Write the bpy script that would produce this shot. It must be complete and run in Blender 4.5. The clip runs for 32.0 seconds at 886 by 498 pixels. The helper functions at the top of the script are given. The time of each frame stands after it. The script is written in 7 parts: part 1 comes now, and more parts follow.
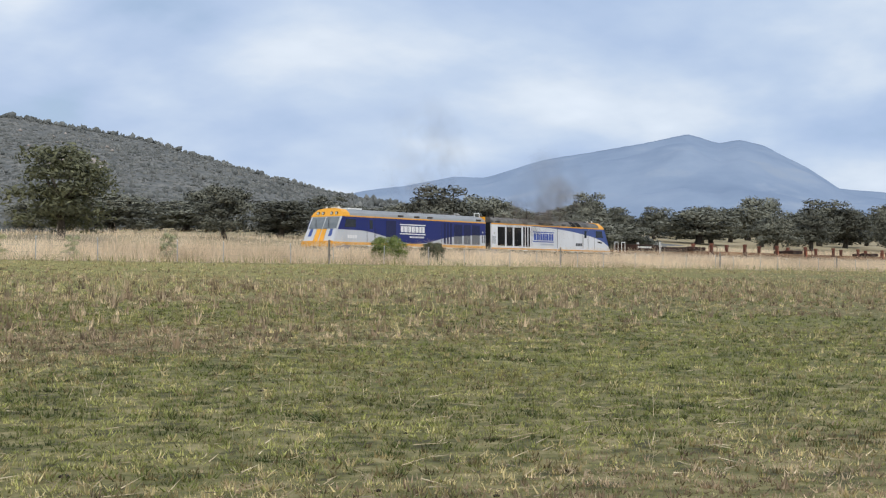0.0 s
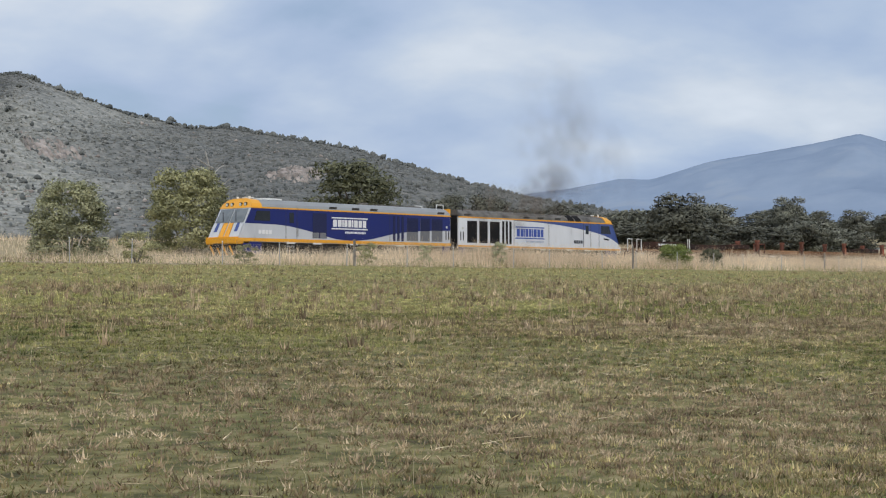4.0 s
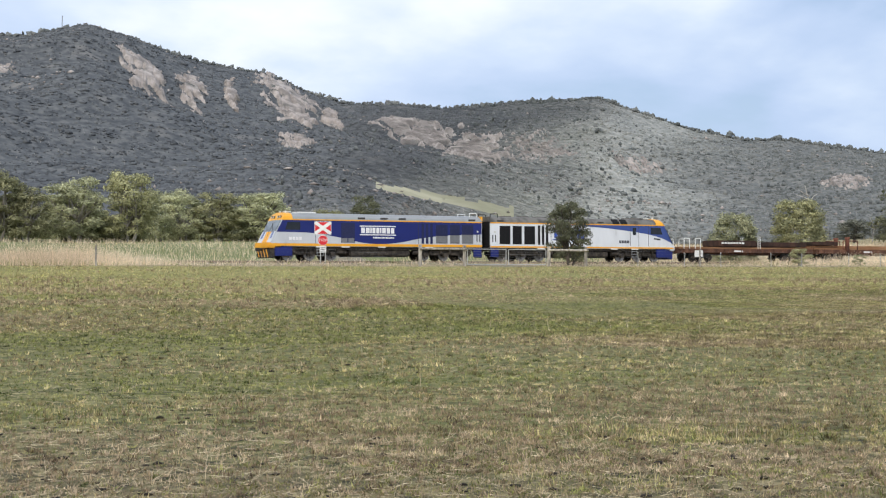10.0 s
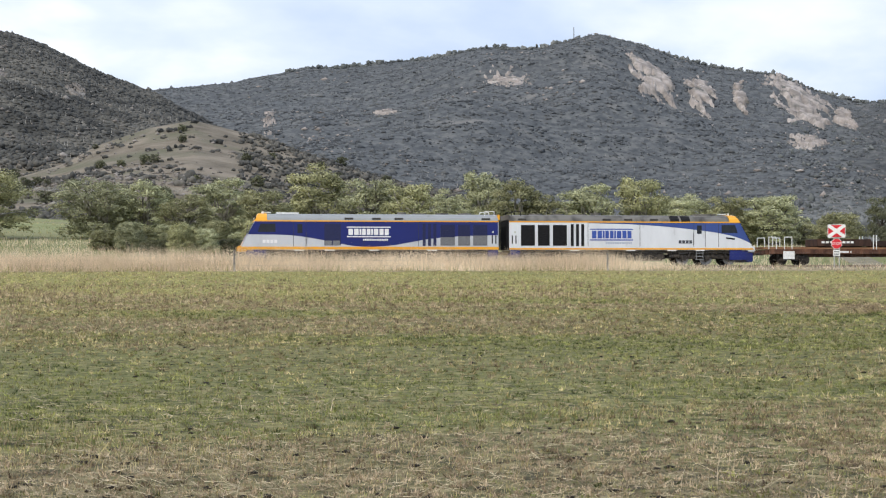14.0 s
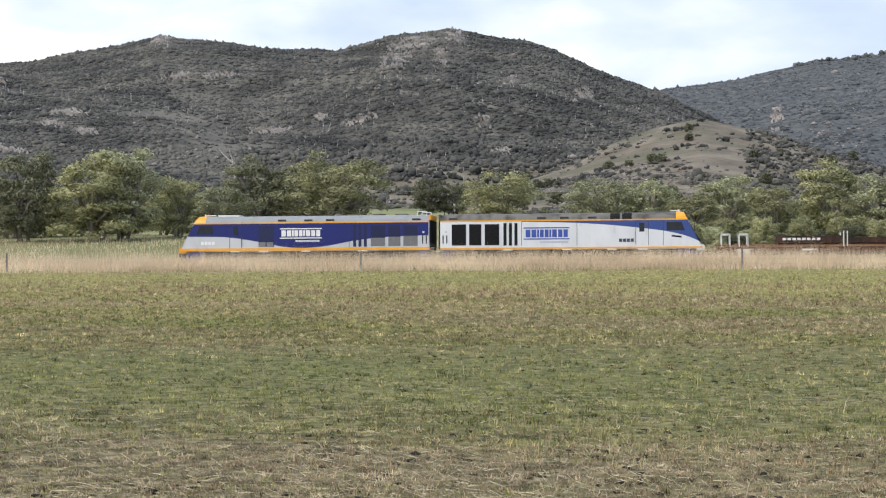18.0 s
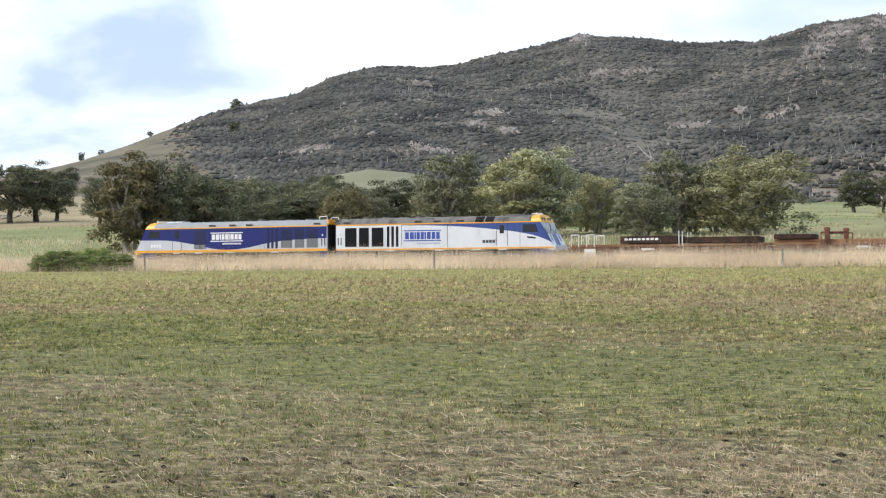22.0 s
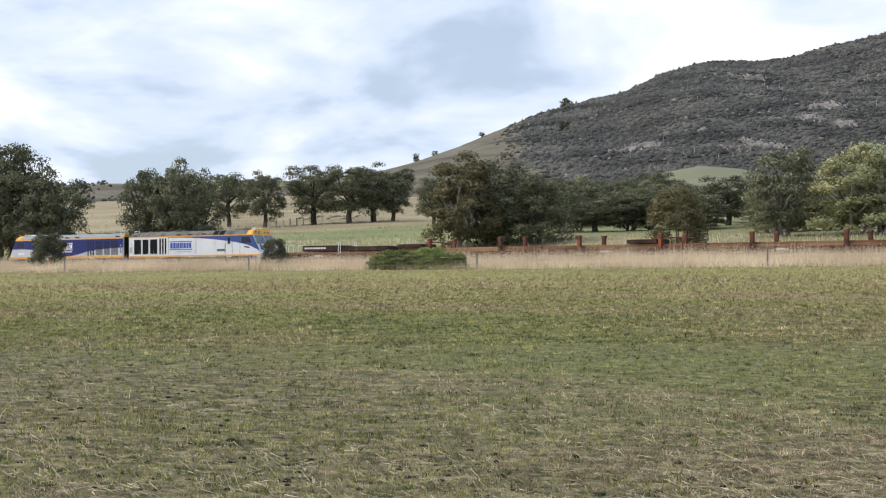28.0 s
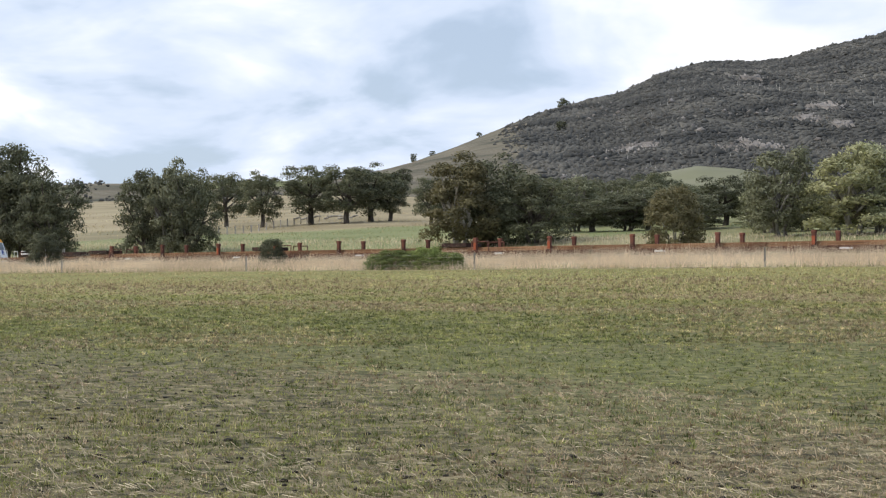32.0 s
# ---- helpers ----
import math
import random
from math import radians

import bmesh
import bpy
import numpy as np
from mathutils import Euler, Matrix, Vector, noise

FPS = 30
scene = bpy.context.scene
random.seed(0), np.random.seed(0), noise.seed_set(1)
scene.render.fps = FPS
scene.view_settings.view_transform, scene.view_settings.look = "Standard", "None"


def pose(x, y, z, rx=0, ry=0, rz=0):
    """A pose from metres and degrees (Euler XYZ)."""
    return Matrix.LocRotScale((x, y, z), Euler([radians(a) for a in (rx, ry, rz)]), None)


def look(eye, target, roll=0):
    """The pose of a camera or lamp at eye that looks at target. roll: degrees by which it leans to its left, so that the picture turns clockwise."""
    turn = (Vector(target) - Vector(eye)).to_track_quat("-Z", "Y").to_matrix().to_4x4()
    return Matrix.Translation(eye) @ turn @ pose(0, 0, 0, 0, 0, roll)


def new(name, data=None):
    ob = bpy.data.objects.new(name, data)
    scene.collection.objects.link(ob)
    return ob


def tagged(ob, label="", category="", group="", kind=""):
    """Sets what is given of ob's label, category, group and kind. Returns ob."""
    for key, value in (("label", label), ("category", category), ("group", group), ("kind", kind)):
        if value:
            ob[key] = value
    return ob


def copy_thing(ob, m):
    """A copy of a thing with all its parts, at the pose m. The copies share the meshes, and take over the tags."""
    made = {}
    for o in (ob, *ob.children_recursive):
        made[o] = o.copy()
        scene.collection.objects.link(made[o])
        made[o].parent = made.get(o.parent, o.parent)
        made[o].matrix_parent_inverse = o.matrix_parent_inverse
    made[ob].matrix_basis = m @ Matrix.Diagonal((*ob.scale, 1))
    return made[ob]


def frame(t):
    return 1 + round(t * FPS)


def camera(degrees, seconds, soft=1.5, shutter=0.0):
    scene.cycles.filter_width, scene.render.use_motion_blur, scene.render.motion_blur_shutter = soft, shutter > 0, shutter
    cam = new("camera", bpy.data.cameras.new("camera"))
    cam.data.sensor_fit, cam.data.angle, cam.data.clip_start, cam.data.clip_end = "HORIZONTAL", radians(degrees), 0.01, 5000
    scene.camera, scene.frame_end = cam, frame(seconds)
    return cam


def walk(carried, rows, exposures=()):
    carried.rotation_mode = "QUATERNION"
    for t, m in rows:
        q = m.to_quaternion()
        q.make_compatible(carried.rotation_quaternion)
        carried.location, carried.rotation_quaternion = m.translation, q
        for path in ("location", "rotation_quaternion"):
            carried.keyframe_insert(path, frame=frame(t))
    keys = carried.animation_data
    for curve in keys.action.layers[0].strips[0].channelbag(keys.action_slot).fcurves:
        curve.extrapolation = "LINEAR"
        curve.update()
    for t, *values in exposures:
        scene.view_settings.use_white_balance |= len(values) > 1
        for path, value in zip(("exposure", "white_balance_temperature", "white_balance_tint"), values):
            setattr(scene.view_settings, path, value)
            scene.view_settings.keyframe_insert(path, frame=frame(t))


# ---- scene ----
# camera: seconds, x, y, compass bearing from the square-on view of the track, tilt
EYE = 1.6
VIEW = [
    (0, 56.96, 40.29, 53.54, 1.42), (0.5, 55.36, 40.29, 52.67, 1.43), (1, 53.76, 40.29, 51.99, 1.43), (1.5, 52.14, 40.29, 51.33, 1.44),
    (2, 50.51, 40.29, 50.38, 1.45), (2.5, 48.87, 40.29, 47.86, 1.51), (4.5, 42.18, 40.29, 47.29, 1.52), (5, 40.49, 40.29, 45.29, 1.54),
    (5.5, 38.78, 40.29, 45.00, 1.50), (6, 37.06, 40.29, 42.31, 1.49), (6.5, 35.33, 40.29, 40.89, 1.51), (7, 30.4, 36.5, 39.91, 1.54),
    (7.5, 19.2, 24.1, 39.08, 1.35), (8, 7.9, 10.6, 37.45, 1.17), (8.5, 0.5, 0.7, 36.01, 1.11), (9, 0, 0, 34.14, 1.15),
    (9.5, 0, 0, 32.13, 1.16), (10, 0, 0, 28.41, 1.18), (10.5, 0, 0, 25.90, 1.22), (11, 0, 0, 24.26, 1.25),
    (11.5, 0, 0, 23.48, 1.24), (12, 0, 0, 20.52, 1.27), (12.5, 0, 0, 18.39, 1.28), (13, 0, 0, 14.33, 1.30),
    (13.5, 0, 0, 11.91, 1.34), (14, 0, 0, 9.72, 1.35), (14.5, 0, 0, 7.50, 1.37), (16.5, 0, 0, -1.88, 1.39),
    (17, 0, 0, -4.09, 1.38), (17.5, 0, 0, -6.57, 1.30), (18, 0, 0, -8.88, 1.29), (18.5, 0, 0, -11.35, 1.29),
    (19, 0, 0, -13.53, 1.27), (19.5, 0, 0, -14.98, 1.26), (20, 0, 0, -16.62, 1.25), (20.5, 0, 0, -18.25, 1.22),
    (21, 0, 0, -20.03, 1.21), (21.5, 0, 0, -22.08, 1.19), (22, 0, 0, -24.28, 1.13), (22.5, 0, 0, -25.91, 1.06),
    (23, 0, 0, -27.45, 1.04), (23.5, 0, 0, -28.61, 1.04), (24, 0, 0, -29.82, 1.05), (24.5, 0, 0, -30.89, 1.05),
    (25, 0, 0, -31.72, 1.04), (25.5, 0, 0, -32.45, 1.05), (26, 0, 0, -33.54, 1.06), (26.5, 0, 0, -34.45, 1.05),
    (28.5, 0, 0, -36.62, 1.06), (29, 0, 0, -36.57, 1.06), (29.5, 0, 0, -36.53, 1.06), (30, 0, 0, -36.47, 1.06),
    (30.5, 0, 0, -36.40, 1.06), (31, 0, 0, -36.36, 1.06), (31.5, 0, 0, -36.34, 1.06), (32, 0, 0, -36.34, 1.06),
]
cam = camera(31.91, 32.0, soft=1.2)
walk(cam, [(t, pose(x, y, EYE, 90 + tilt, 0, -b)) for t, x, y, b, tilt in VIEW],
     exposures=[(0, -0.12), (2.5, -0.18), (4.5, -0.34), (6.5, -0.34), (7.3, -0.24), (8.0, -0.16), (9, 0.08), (14, 0.10), (20, 0.15), (22, 0.28), (24, 0.38), (26, 0.12), (32, -0.04)])

# ---- light ----
SUN_BEARING, SUN_HEIGHT = -140.0, 42.0
world = bpy.data.worlds.new("sky")
scene.world = world
world.use_nodes = True
wn, wl = world.node_tree.nodes, world.node_tree.links
wn.clear()


def wnode(kind, **kw):
    n = wn.new(kind)
    for k, v in kw.items():
        n.inputs[k].default_value = v
    return n


def wmath(op, a, b=None):
    n = wn.new("ShaderNodeMath")
    n.operation = op
    for i, v in enumerate((a, b)):
        if v is None:
            continue
        if isinstance(v, (int, float)):
            n.inputs[i].default_value = v
        else:
            wl.new(v, n.inputs[i])
    return n.outputs[0]


def wramp(fac, stops):
    n = wn.new("ShaderNodeValToRGB")
    while len(n.color_ramp.elements) < len(stops):
        n.color_ramp.elements.new(0.5)
    for e, (p, c) in zip(n.color_ramp.elements, stops):
        e.position, e.color = p, (*c, 1)
    wl.new(fac, n.inputs[0])
    return n.outputs[0]


sky = wn.new("ShaderNodeTexSky")
sky.sky_type, sky.sun_disc = "NISHITA", False
sky.sun_elevation, sky.sun_rotation = radians(SUN_HEIGHT), radians(SUN_BEARING)
coord = wn.new("ShaderNodeTexCoord")
sep = wn.new("ShaderNodeSeparateXYZ")
wl.new(coord.outputs["Generated"], sep.inputs[0])
lift = wmath("ADD", wmath("MAXIMUM", sep.outputs[2], 0.0), 0.30)
flat = wn.new("ShaderNodeCombineXYZ")
wl.new(wmath("DIVIDE", sep.outputs[0], lift), flat.inputs[0])
wl.new(wmath("DIVIDE", sep.outputs[1], lift), flat.inputs[1])
big = wnode("ShaderNodeTexNoise", Scale=1.7, Detail=5.0, Roughness=0.48, Distortion=0.3)
wl.new(flat.outputs[0], big.inputs["Vector"])
small = wnode("ShaderNodeTexNoise", Scale=4.5, Detail=5.0, Roughness=0.5)
wl.new(flat.outputs[0], small.inputs["Vector"])
# the cover grows brighter towards the west, where it breaks up
cover = wmath("ADD", wmath("MULTIPLY", big.outputs[0], 0.72), wmath("MULTIPLY", small.outputs[0], 0.28))
broken = wnode("ShaderNodeTexNoise", Scale=3.0, Detail=5.0, Roughness=0.5, Distortion=0.4)
wl.new(flat.outputs[0], broken.inputs["Vector"])
cover = wmath("ADD", cover, wmath("MULTIPLY", wmath("MULTIPLY", wmath("SUBTRACT", broken.outputs[0], 0.53), 1.2), wmath("MAXIMUM", wmath("MULTIPLY", sep.outputs[0], -1.0), 0.0)))
cloud = wramp(cover, [(0.36, (0.54, 0.66, 0.85)), (0.45, (0.65, 0.75, 0.92)), (0.52, (0.77, 0.85, 0.97)), (0.59, (0.96, 0.99, 1.03)), (0.68, (1.16, 1.16, 1.16))])
tone = wn.new("ShaderNodeVectorMath")
tone.operation = "MULTIPLY"
wl.new(cloud, tone.inputs[0])
west = wn.new("ShaderNodeCombineXYZ")
for k, (base, fall) in enumerate(((1.005, -0.27), (1.025, -0.205), (1.055, -0.125))):
    wl.new(wmath("ADD", wmath("MULTIPLY", sep.outputs[0], fall), base), west.inputs[k])
wl.new(west.outputs[0], tone.inputs[1])
cloud = tone.outputs[0]
gap = wramp(cover, [(0.34, (0.7, 0.7, 0.7)), (0.42, (1, 1, 1))])
b_sky = wnode("ShaderNodeBackground", Strength=0.10)
wl.new(sky.outputs[0], b_sky.inputs[0])
b_cloud = wnode("ShaderNodeBackground", Strength=1.0)
wl.new(cloud, b_cloud.inputs[0])
blend = wn.new("ShaderNodeMixShader")
wl.new(gap, blend.inputs[0])
wl.new(b_sky.outputs[0], blend.inputs[1])
wl.new(b_cloud.outputs[0], blend.inputs[2])
wout = wn.new("ShaderNodeOutputWorld")
wl.new(blend.outputs[0], wout.inputs[0])

sun = new("sun", bpy.data.lights.new("sun", "SUN"))
sun.data.energy, sun.data.angle, sun.data.color = 2.2, radians(4), (1.0, 0.95, 0.86)
sun.matrix_world = look((0, 0, 0), (-math.sin(radians(SUN_BEARING)) * math.cos(radians(SUN_HEIGHT)), -math.cos(radians(SUN_BEARING)) * math.cos(radians(SUN_HEIGHT)), -math.sin(radians(SUN_HEIGHT))))


# ---- materials ----
def material(name, colours, scale=1.0, rough=0.8, metal=0.0, bump=0.0, stretch=(1, 1, 1), detail=6.0, second=None, vary=0.0, island=0.0, spec=0.3, space="Object", bump_scale=None, bump_dist=0.05, zones=(), axis=(0, 1, 0), zone_noise=0.25):
    """Noise between the colours; zones: other colours and the two distances from the south between which they set in; second: a colour, noise scale and amount of patches on top; vary: by object; island: by loose piece."""
    m = bpy.data.materials.new(name)
    m.use_nodes = True
    nt = m.node_tree
    n, l = nt.nodes, nt.links
    p = n["Principled BSDF"]
    p.inputs["Roughness"].default_value, p.inputs["Metallic"].default_value = rough, metal
    p.inputs["Specular IOR Level"].default_value = spec
    if space == "Lie":
        lie = n.new("ShaderNodeAttribute")
        lie.attribute_name = "lie"
        src = lie.outputs["Vector"]
    elif space == "World":
        src = n.new("ShaderNodeNewGeometry").outputs["Position"]
    else:
        src = n.new("ShaderNodeTexCoord").outputs["Object"]
    mp = n.new("ShaderNodeMapping")
    mp.inputs["Scale"].default_value = stretch
    l.new(src, mp.inputs[0])
    t = n.new("ShaderNodeTexNoise")
    t.inputs["Scale"].default_value, t.inputs["Detail"].default_value, t.inputs["Roughness"].default_value = scale, detail, 0.62
    l.new(mp.outputs[0], t.inputs["Vector"])
    r = n.new("ShaderNodeValToRGB")
    while len(r.color_ramp.elements) < len(colours):
        r.color_ramp.elements.new(0.5)
    for i, (e, c) in enumerate(zip(r.color_ramp.elements, colours)):
        e.position = 0.37 + 0.26 * i / max(1, len(colours) - 1)
        e.color = (*c, 1)
    l.new(t.outputs[0], r.inputs[0])
    col = r.outputs[0]

    def mixed(a, c, fac, mode="MIX"):
        x = n.new("ShaderNodeMix")
        x.data_type, x.blend_type = "RGBA", mode
        if isinstance(fac, float):
            x.inputs[0].default_value = fac
        else:
            l.new(fac, x.inputs[0])
        l.new(a, x.inputs[6])
        if isinstance(c, tuple):
            x.inputs[7].default_value = (*c, 1)
        else:
            l.new(c, x.inputs[7])
        return x.outputs[2]

    for colours2, lo, hi, *own in zones:
        rz = n.new("ShaderNodeValToRGB")
        while len(rz.color_ramp.elements) < len(colours2):
            rz.color_ramp.elements.new(0.5)
        for i, (e, c) in enumerate(zip(rz.color_ramp.elements, colours2)):
            e.position = 0.37 + 0.26 * i / max(1, len(colours2) - 1)
            e.color = (*c, 1)
        l.new(t.outputs[0], rz.inputs[0])
        sx, tz, ad, mz = n.new("ShaderNodeVectorMath"), n.new("ShaderNodeTexNoise"), n.new("ShaderNodeMath"), n.new("ShaderNodeMapRange")
        tz.inputs["Scale"].default_value, tz.inputs["Detail"].default_value = zone_noise, 6.0
        sx.operation = "DOT_PRODUCT"
        sx.inputs[1].default_value = own[0] if own else axis
        l.new(src, sx.inputs[0])
        l.new(mp.outputs[0], tz.inputs["Vector"])
        ad.operation = "MULTIPLY_ADD"
        l.new(tz.outputs[0], ad.inputs[0])
        ad.inputs[1].default_value = 1.4 * (hi - lo) + 8
        l.new(sx.outputs["Value"], ad.inputs[2])
        shift = 0.5 * ad.inputs[1].default_value
        mz.inputs[1].default_value, mz.inputs[2].default_value = lo + shift, hi + shift
        l.new(ad.outputs[0], mz.inputs[0])
        col = mixed(col, rz.outputs[0], mz.outputs[0])
    if second:
        c2, s2, lo, hi = second
        t2 = n.new("ShaderNodeTexNoise")
        t2.inputs["Scale"].default_value, t2.inputs["Detail"].default_value = s2, 5.0
        l.new(mp.outputs[0], t2.inputs["Vector"])
        r2 = n.new("ShaderNodeMapRange")
        r2.inputs[1].default_value, r2.inputs[2].default_value = lo, hi
        l.new(t2.outputs[0], r2.inputs[0])
        col = mixed(col, c2, r2.outputs[0])
    for amount, node, out in ((vary, "ShaderNodeObjectInfo", "Random"), (island, "ShaderNodeNewGeometry", "Random Per Island")):
        if amount:
            mr = n.new("ShaderNodeMapRange")
            mr.inputs[3].default_value, mr.inputs[4].default_value = 1 - amount, 1 + amount
            l.new(n.new(node).outputs[out], mr.inputs[0])
            hsv = n.new("ShaderNodeHueSaturation")
            l.new(mr.outputs[0], hsv.inputs["Value"])
            l.new(col, hsv.inputs["Color"])
            col = hsv.outputs[0]
    l.new(col, p.inputs["Base Color"])
    if bump:
        tb = n.new("ShaderNodeTexNoise")
        tb.inputs["Scale"].default_value, tb.inputs["Detail"].default_value = bump_scale or scale * 4, 4.0
        l.new(mp.outputs[0], tb.inputs["Vector"])
        bp = n.new("ShaderNodeBump")
        bp.inputs["Strength"].default_value, bp.inputs["Distance"].default_value = bump, bump_dist
        l.new(tb.outputs[0], bp.inputs["Height"])
        l.new(bp.outputs[0], p.inputs["Normal"])
    return m


M = {}
M["field"] = material("field_soil_and_grass", [(0.036, 0.030, 0.0155), (0.098, 0.085, 0.039), (0.166, 0.139, 0.068), (0.285, 0.236, 0.130)], 5.0, 0.95, bump=0.45, stretch=(0.8, 1, 1), detail=8.0, space="World", bump_scale=25,
                      zones=(([(0.03565, 0.03536, 0.0130), (0.106, 0.108, 0.0346), (0.160, 0.155, 0.056), (0.2546, 0.2273, 0.099)], 12, 17), ([(0.06111, 0.05555, 0.0216), (0.1222, 0.1162, 0.0405), (0.1885, 0.1667, 0.0675), (0.275, 0.2323, 0.1125)], 26, 38), ([(0.107, 0.09696, 0.0324), (0.2087, 0.1939, 0.0594), (0.2902, 0.2576, 0.09), (0.387, 0.3283, 0.1395)], 38, 66, (-0.22, 1, 0))),
                      second=((0.132, 0.145, 0.042), 0.16, 0.50, 0.92), axis=(0.25, 1, 0))
M["litter"] = material("pale_straw_litter", [(0.15, 0.116, 0.070), (0.31, 0.25, 0.158), (0.50, 0.42, 0.285)], 6.0, 0.9, island=0.6, space="World")
M["verge"] = material("verge_straw_litter", [(0.16, 0.12, 0.07), (0.28, 0.22, 0.14), (0.38, 0.30, 0.20)], 2.0, 0.95, bump=0.8, space="World")
M["straw_field"] = material("straw_field", [(0.2346, 0.1901, 0.1076), (0.3145, 0.2535, 0.148), (0.3744, 0.3071, 0.1884)], 0.06, 0.95, space="World", stretch=(0.4, 1, 1), second=((0.20, 0.185, 0.10), 0.02, 0.56, 0.75), bump=0.5, bump_scale=0.7)
M["green_field"] = material("green_field", [(0.168, 0.188, 0.075), (0.225, 0.236, 0.102), (0.28, 0.278, 0.132)], 0.06, 0.95, space="World", stretch=(0.4, 1, 1), second=((0.20, 0.185, 0.10), 0.03, 0.52, 0.72), bump=0.5, bump_scale=0.7)
M["pasture"] = material("far_pasture", [(0.16, 0.165, 0.07), (0.23, 0.215, 0.105), (0.31, 0.265, 0.15)], 0.02, 0.95, second=((0.12, 0.155, 0.05), 0.006, 0.45, 0.6), space="World", stretch=(0.4, 1, 1), bump=0.4, bump_scale=0.6)
M["bush_hill"] = material("hill_bush_cover", [(0.05, 0.048, 0.043), (0.095, 0.089, 0.077), (0.155, 0.141, 0.117)], 0.022, 0.95, second=((0.20, 0.18, 0.15), 0.03, 0.60, 0.74), space="World", bump=0.8, bump_scale=0.12, bump_dist=3.0, detail=9.0)
# first zone paints the sunlit lower slope, the second its unlit eastern end
# ridge bush: bluish distance haze is put into these base colours
M["hazy_ridge"] = material("ridge_bush_haze_and_sun", [(0.056, 0.061, 0.067), (0.086, 0.091, 0.097), (0.130, 0.132, 0.132)], 0.09, 0.95, second=((0.20, 0.19, 0.178), 0.02, 0.60, 0.80), space="Lie", bump=0.4, bump_scale=0.08, bump_dist=4.0, detail=9.0, zones=(([(0.225, 0.230, 0.210), (0.315, 0.318, 0.288), (0.42, 0.41, 0.375)], -60, 230), ([(0.103, 0.109, 0.108), (0.142, 0.146, 0.140), (0.205, 0.201, 0.187)], -250, 0, (0.755, -0.656, 0.15))), axis=(0.927, -0.375, -1.6), zone_noise=0.004)
M["straw_slope"] = material("straw_slope_grass", [(0.33, 0.32, 0.225), (0.42, 0.40, 0.29)], 0.02, 0.95, space="Lie")
M["dry_hill"] = material("dry_hill_grass", [(0.1025, 0.0902, 0.0615), (0.1517, 0.1312, 0.0918), (0.1968, 0.1681, 0.1189)], 0.02, 0.95, second=((0.06, 0.06, 0.04), 0.03, 0.55, 0.72), space="World", bump=0.8, bump_scale=0.2, bump_dist=2.0)
M["knoll_grass"] = material("knoll_dry_grass", [(0.122, 0.101, 0.075), (0.178, 0.149, 0.113), (0.232, 0.194, 0.150)], 0.05, 0.95, second=((0.12, 0.115, 0.075), 0.03, 0.52, 0.70), space="World", bump=0.8, bump_scale=0.3, bump_dist=1.0)
M["green_hill"] = material("green_hill_grass", [(0.18, 0.178, 0.105), (0.22, 0.212, 0.135)], 0.02, 0.95, space="World", second=((0.17, 0.17, 0.085), 0.012, 0.5, 0.7))
# the mountain's blue is air haze, painted as base colour
M["haze_blue"] = material("mountain_in_haze_blue", [(0.198, 0.258, 0.358), (0.226, 0.288, 0.390), (0.252, 0.314, 0.414)], 0.006, 1.0, space="World", spec=0.0, stretch=(0.45, 0.6, 1.3), second=((0.275, 0.328, 0.41), 0.012, 0.57, 0.72))
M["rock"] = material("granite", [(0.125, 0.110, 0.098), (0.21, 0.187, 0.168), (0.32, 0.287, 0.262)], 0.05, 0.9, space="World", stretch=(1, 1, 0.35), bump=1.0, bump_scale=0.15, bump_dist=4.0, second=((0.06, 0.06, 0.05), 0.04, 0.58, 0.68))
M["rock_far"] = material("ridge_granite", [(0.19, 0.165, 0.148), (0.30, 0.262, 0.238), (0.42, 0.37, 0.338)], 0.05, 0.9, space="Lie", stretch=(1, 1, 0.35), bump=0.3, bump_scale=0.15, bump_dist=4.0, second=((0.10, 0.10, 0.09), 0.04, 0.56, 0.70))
M["bark"] = material("pale_gum_bark", [(0.1352, 0.1183, 0.0929), (0.2704, 0.2451, 0.2113), (0.3887, 0.3634, 0.3211)], 2.0, 0.9, vary=0.3, stretch=(1, 1, 0.3))
M["dark_bark"] = material("dark_gum_bark", [(0.045, 0.038, 0.030), (0.085, 0.072, 0.058), (0.14, 0.12, 0.10)], 2.0, 0.9, vary=0.3, stretch=(1, 1, 0.3))
M["dead"] = material("bleached_dead_wood", [(0.30, 0.28, 0.25), (0.45, 0.43, 0.40)], 2.0, 0.9)
M["leaf_dark"] = material("dark_leaves", [(0.0506, 0.0536, 0.0333), (0.0839, 0.0871, 0.0506), (0.1265, 0.1275, 0.0749)], 0.5, 0.75, vary=0.25, island=0.35)
# grey-green leaves, greyed further by distance haze put into their colour
M["leaf_grove"] = material("haze_greyed_leaves", [(0.082, 0.084, 0.066), (0.126, 0.129, 0.100), (0.178, 0.180, 0.140)], 0.5, 0.75, vary=0.3, island=0.3)
M["leaf_olive"] = material("olive_leaves", [(0.141, 0.141, 0.0744), (0.2281, 0.2231, 0.1205), (0.3205, 0.3078, 0.1768)], 0.5, 0.75, vary=0.25, island=0.35)
M["leaf_pale"] = material("pale_grey_green_leaves", [(0.175, 0.180, 0.108), (0.265, 0.268, 0.165), (0.37, 0.365, 0.232)], 0.5, 0.75, vary=0.2, island=0.35)
M["leaf_grey"] = material("grey_green_leaves", [(0.088, 0.090, 0.055), (0.142, 0.144, 0.088), (0.205, 0.203, 0.128)], 0.5, 0.75, vary=0.25, island=0.35)
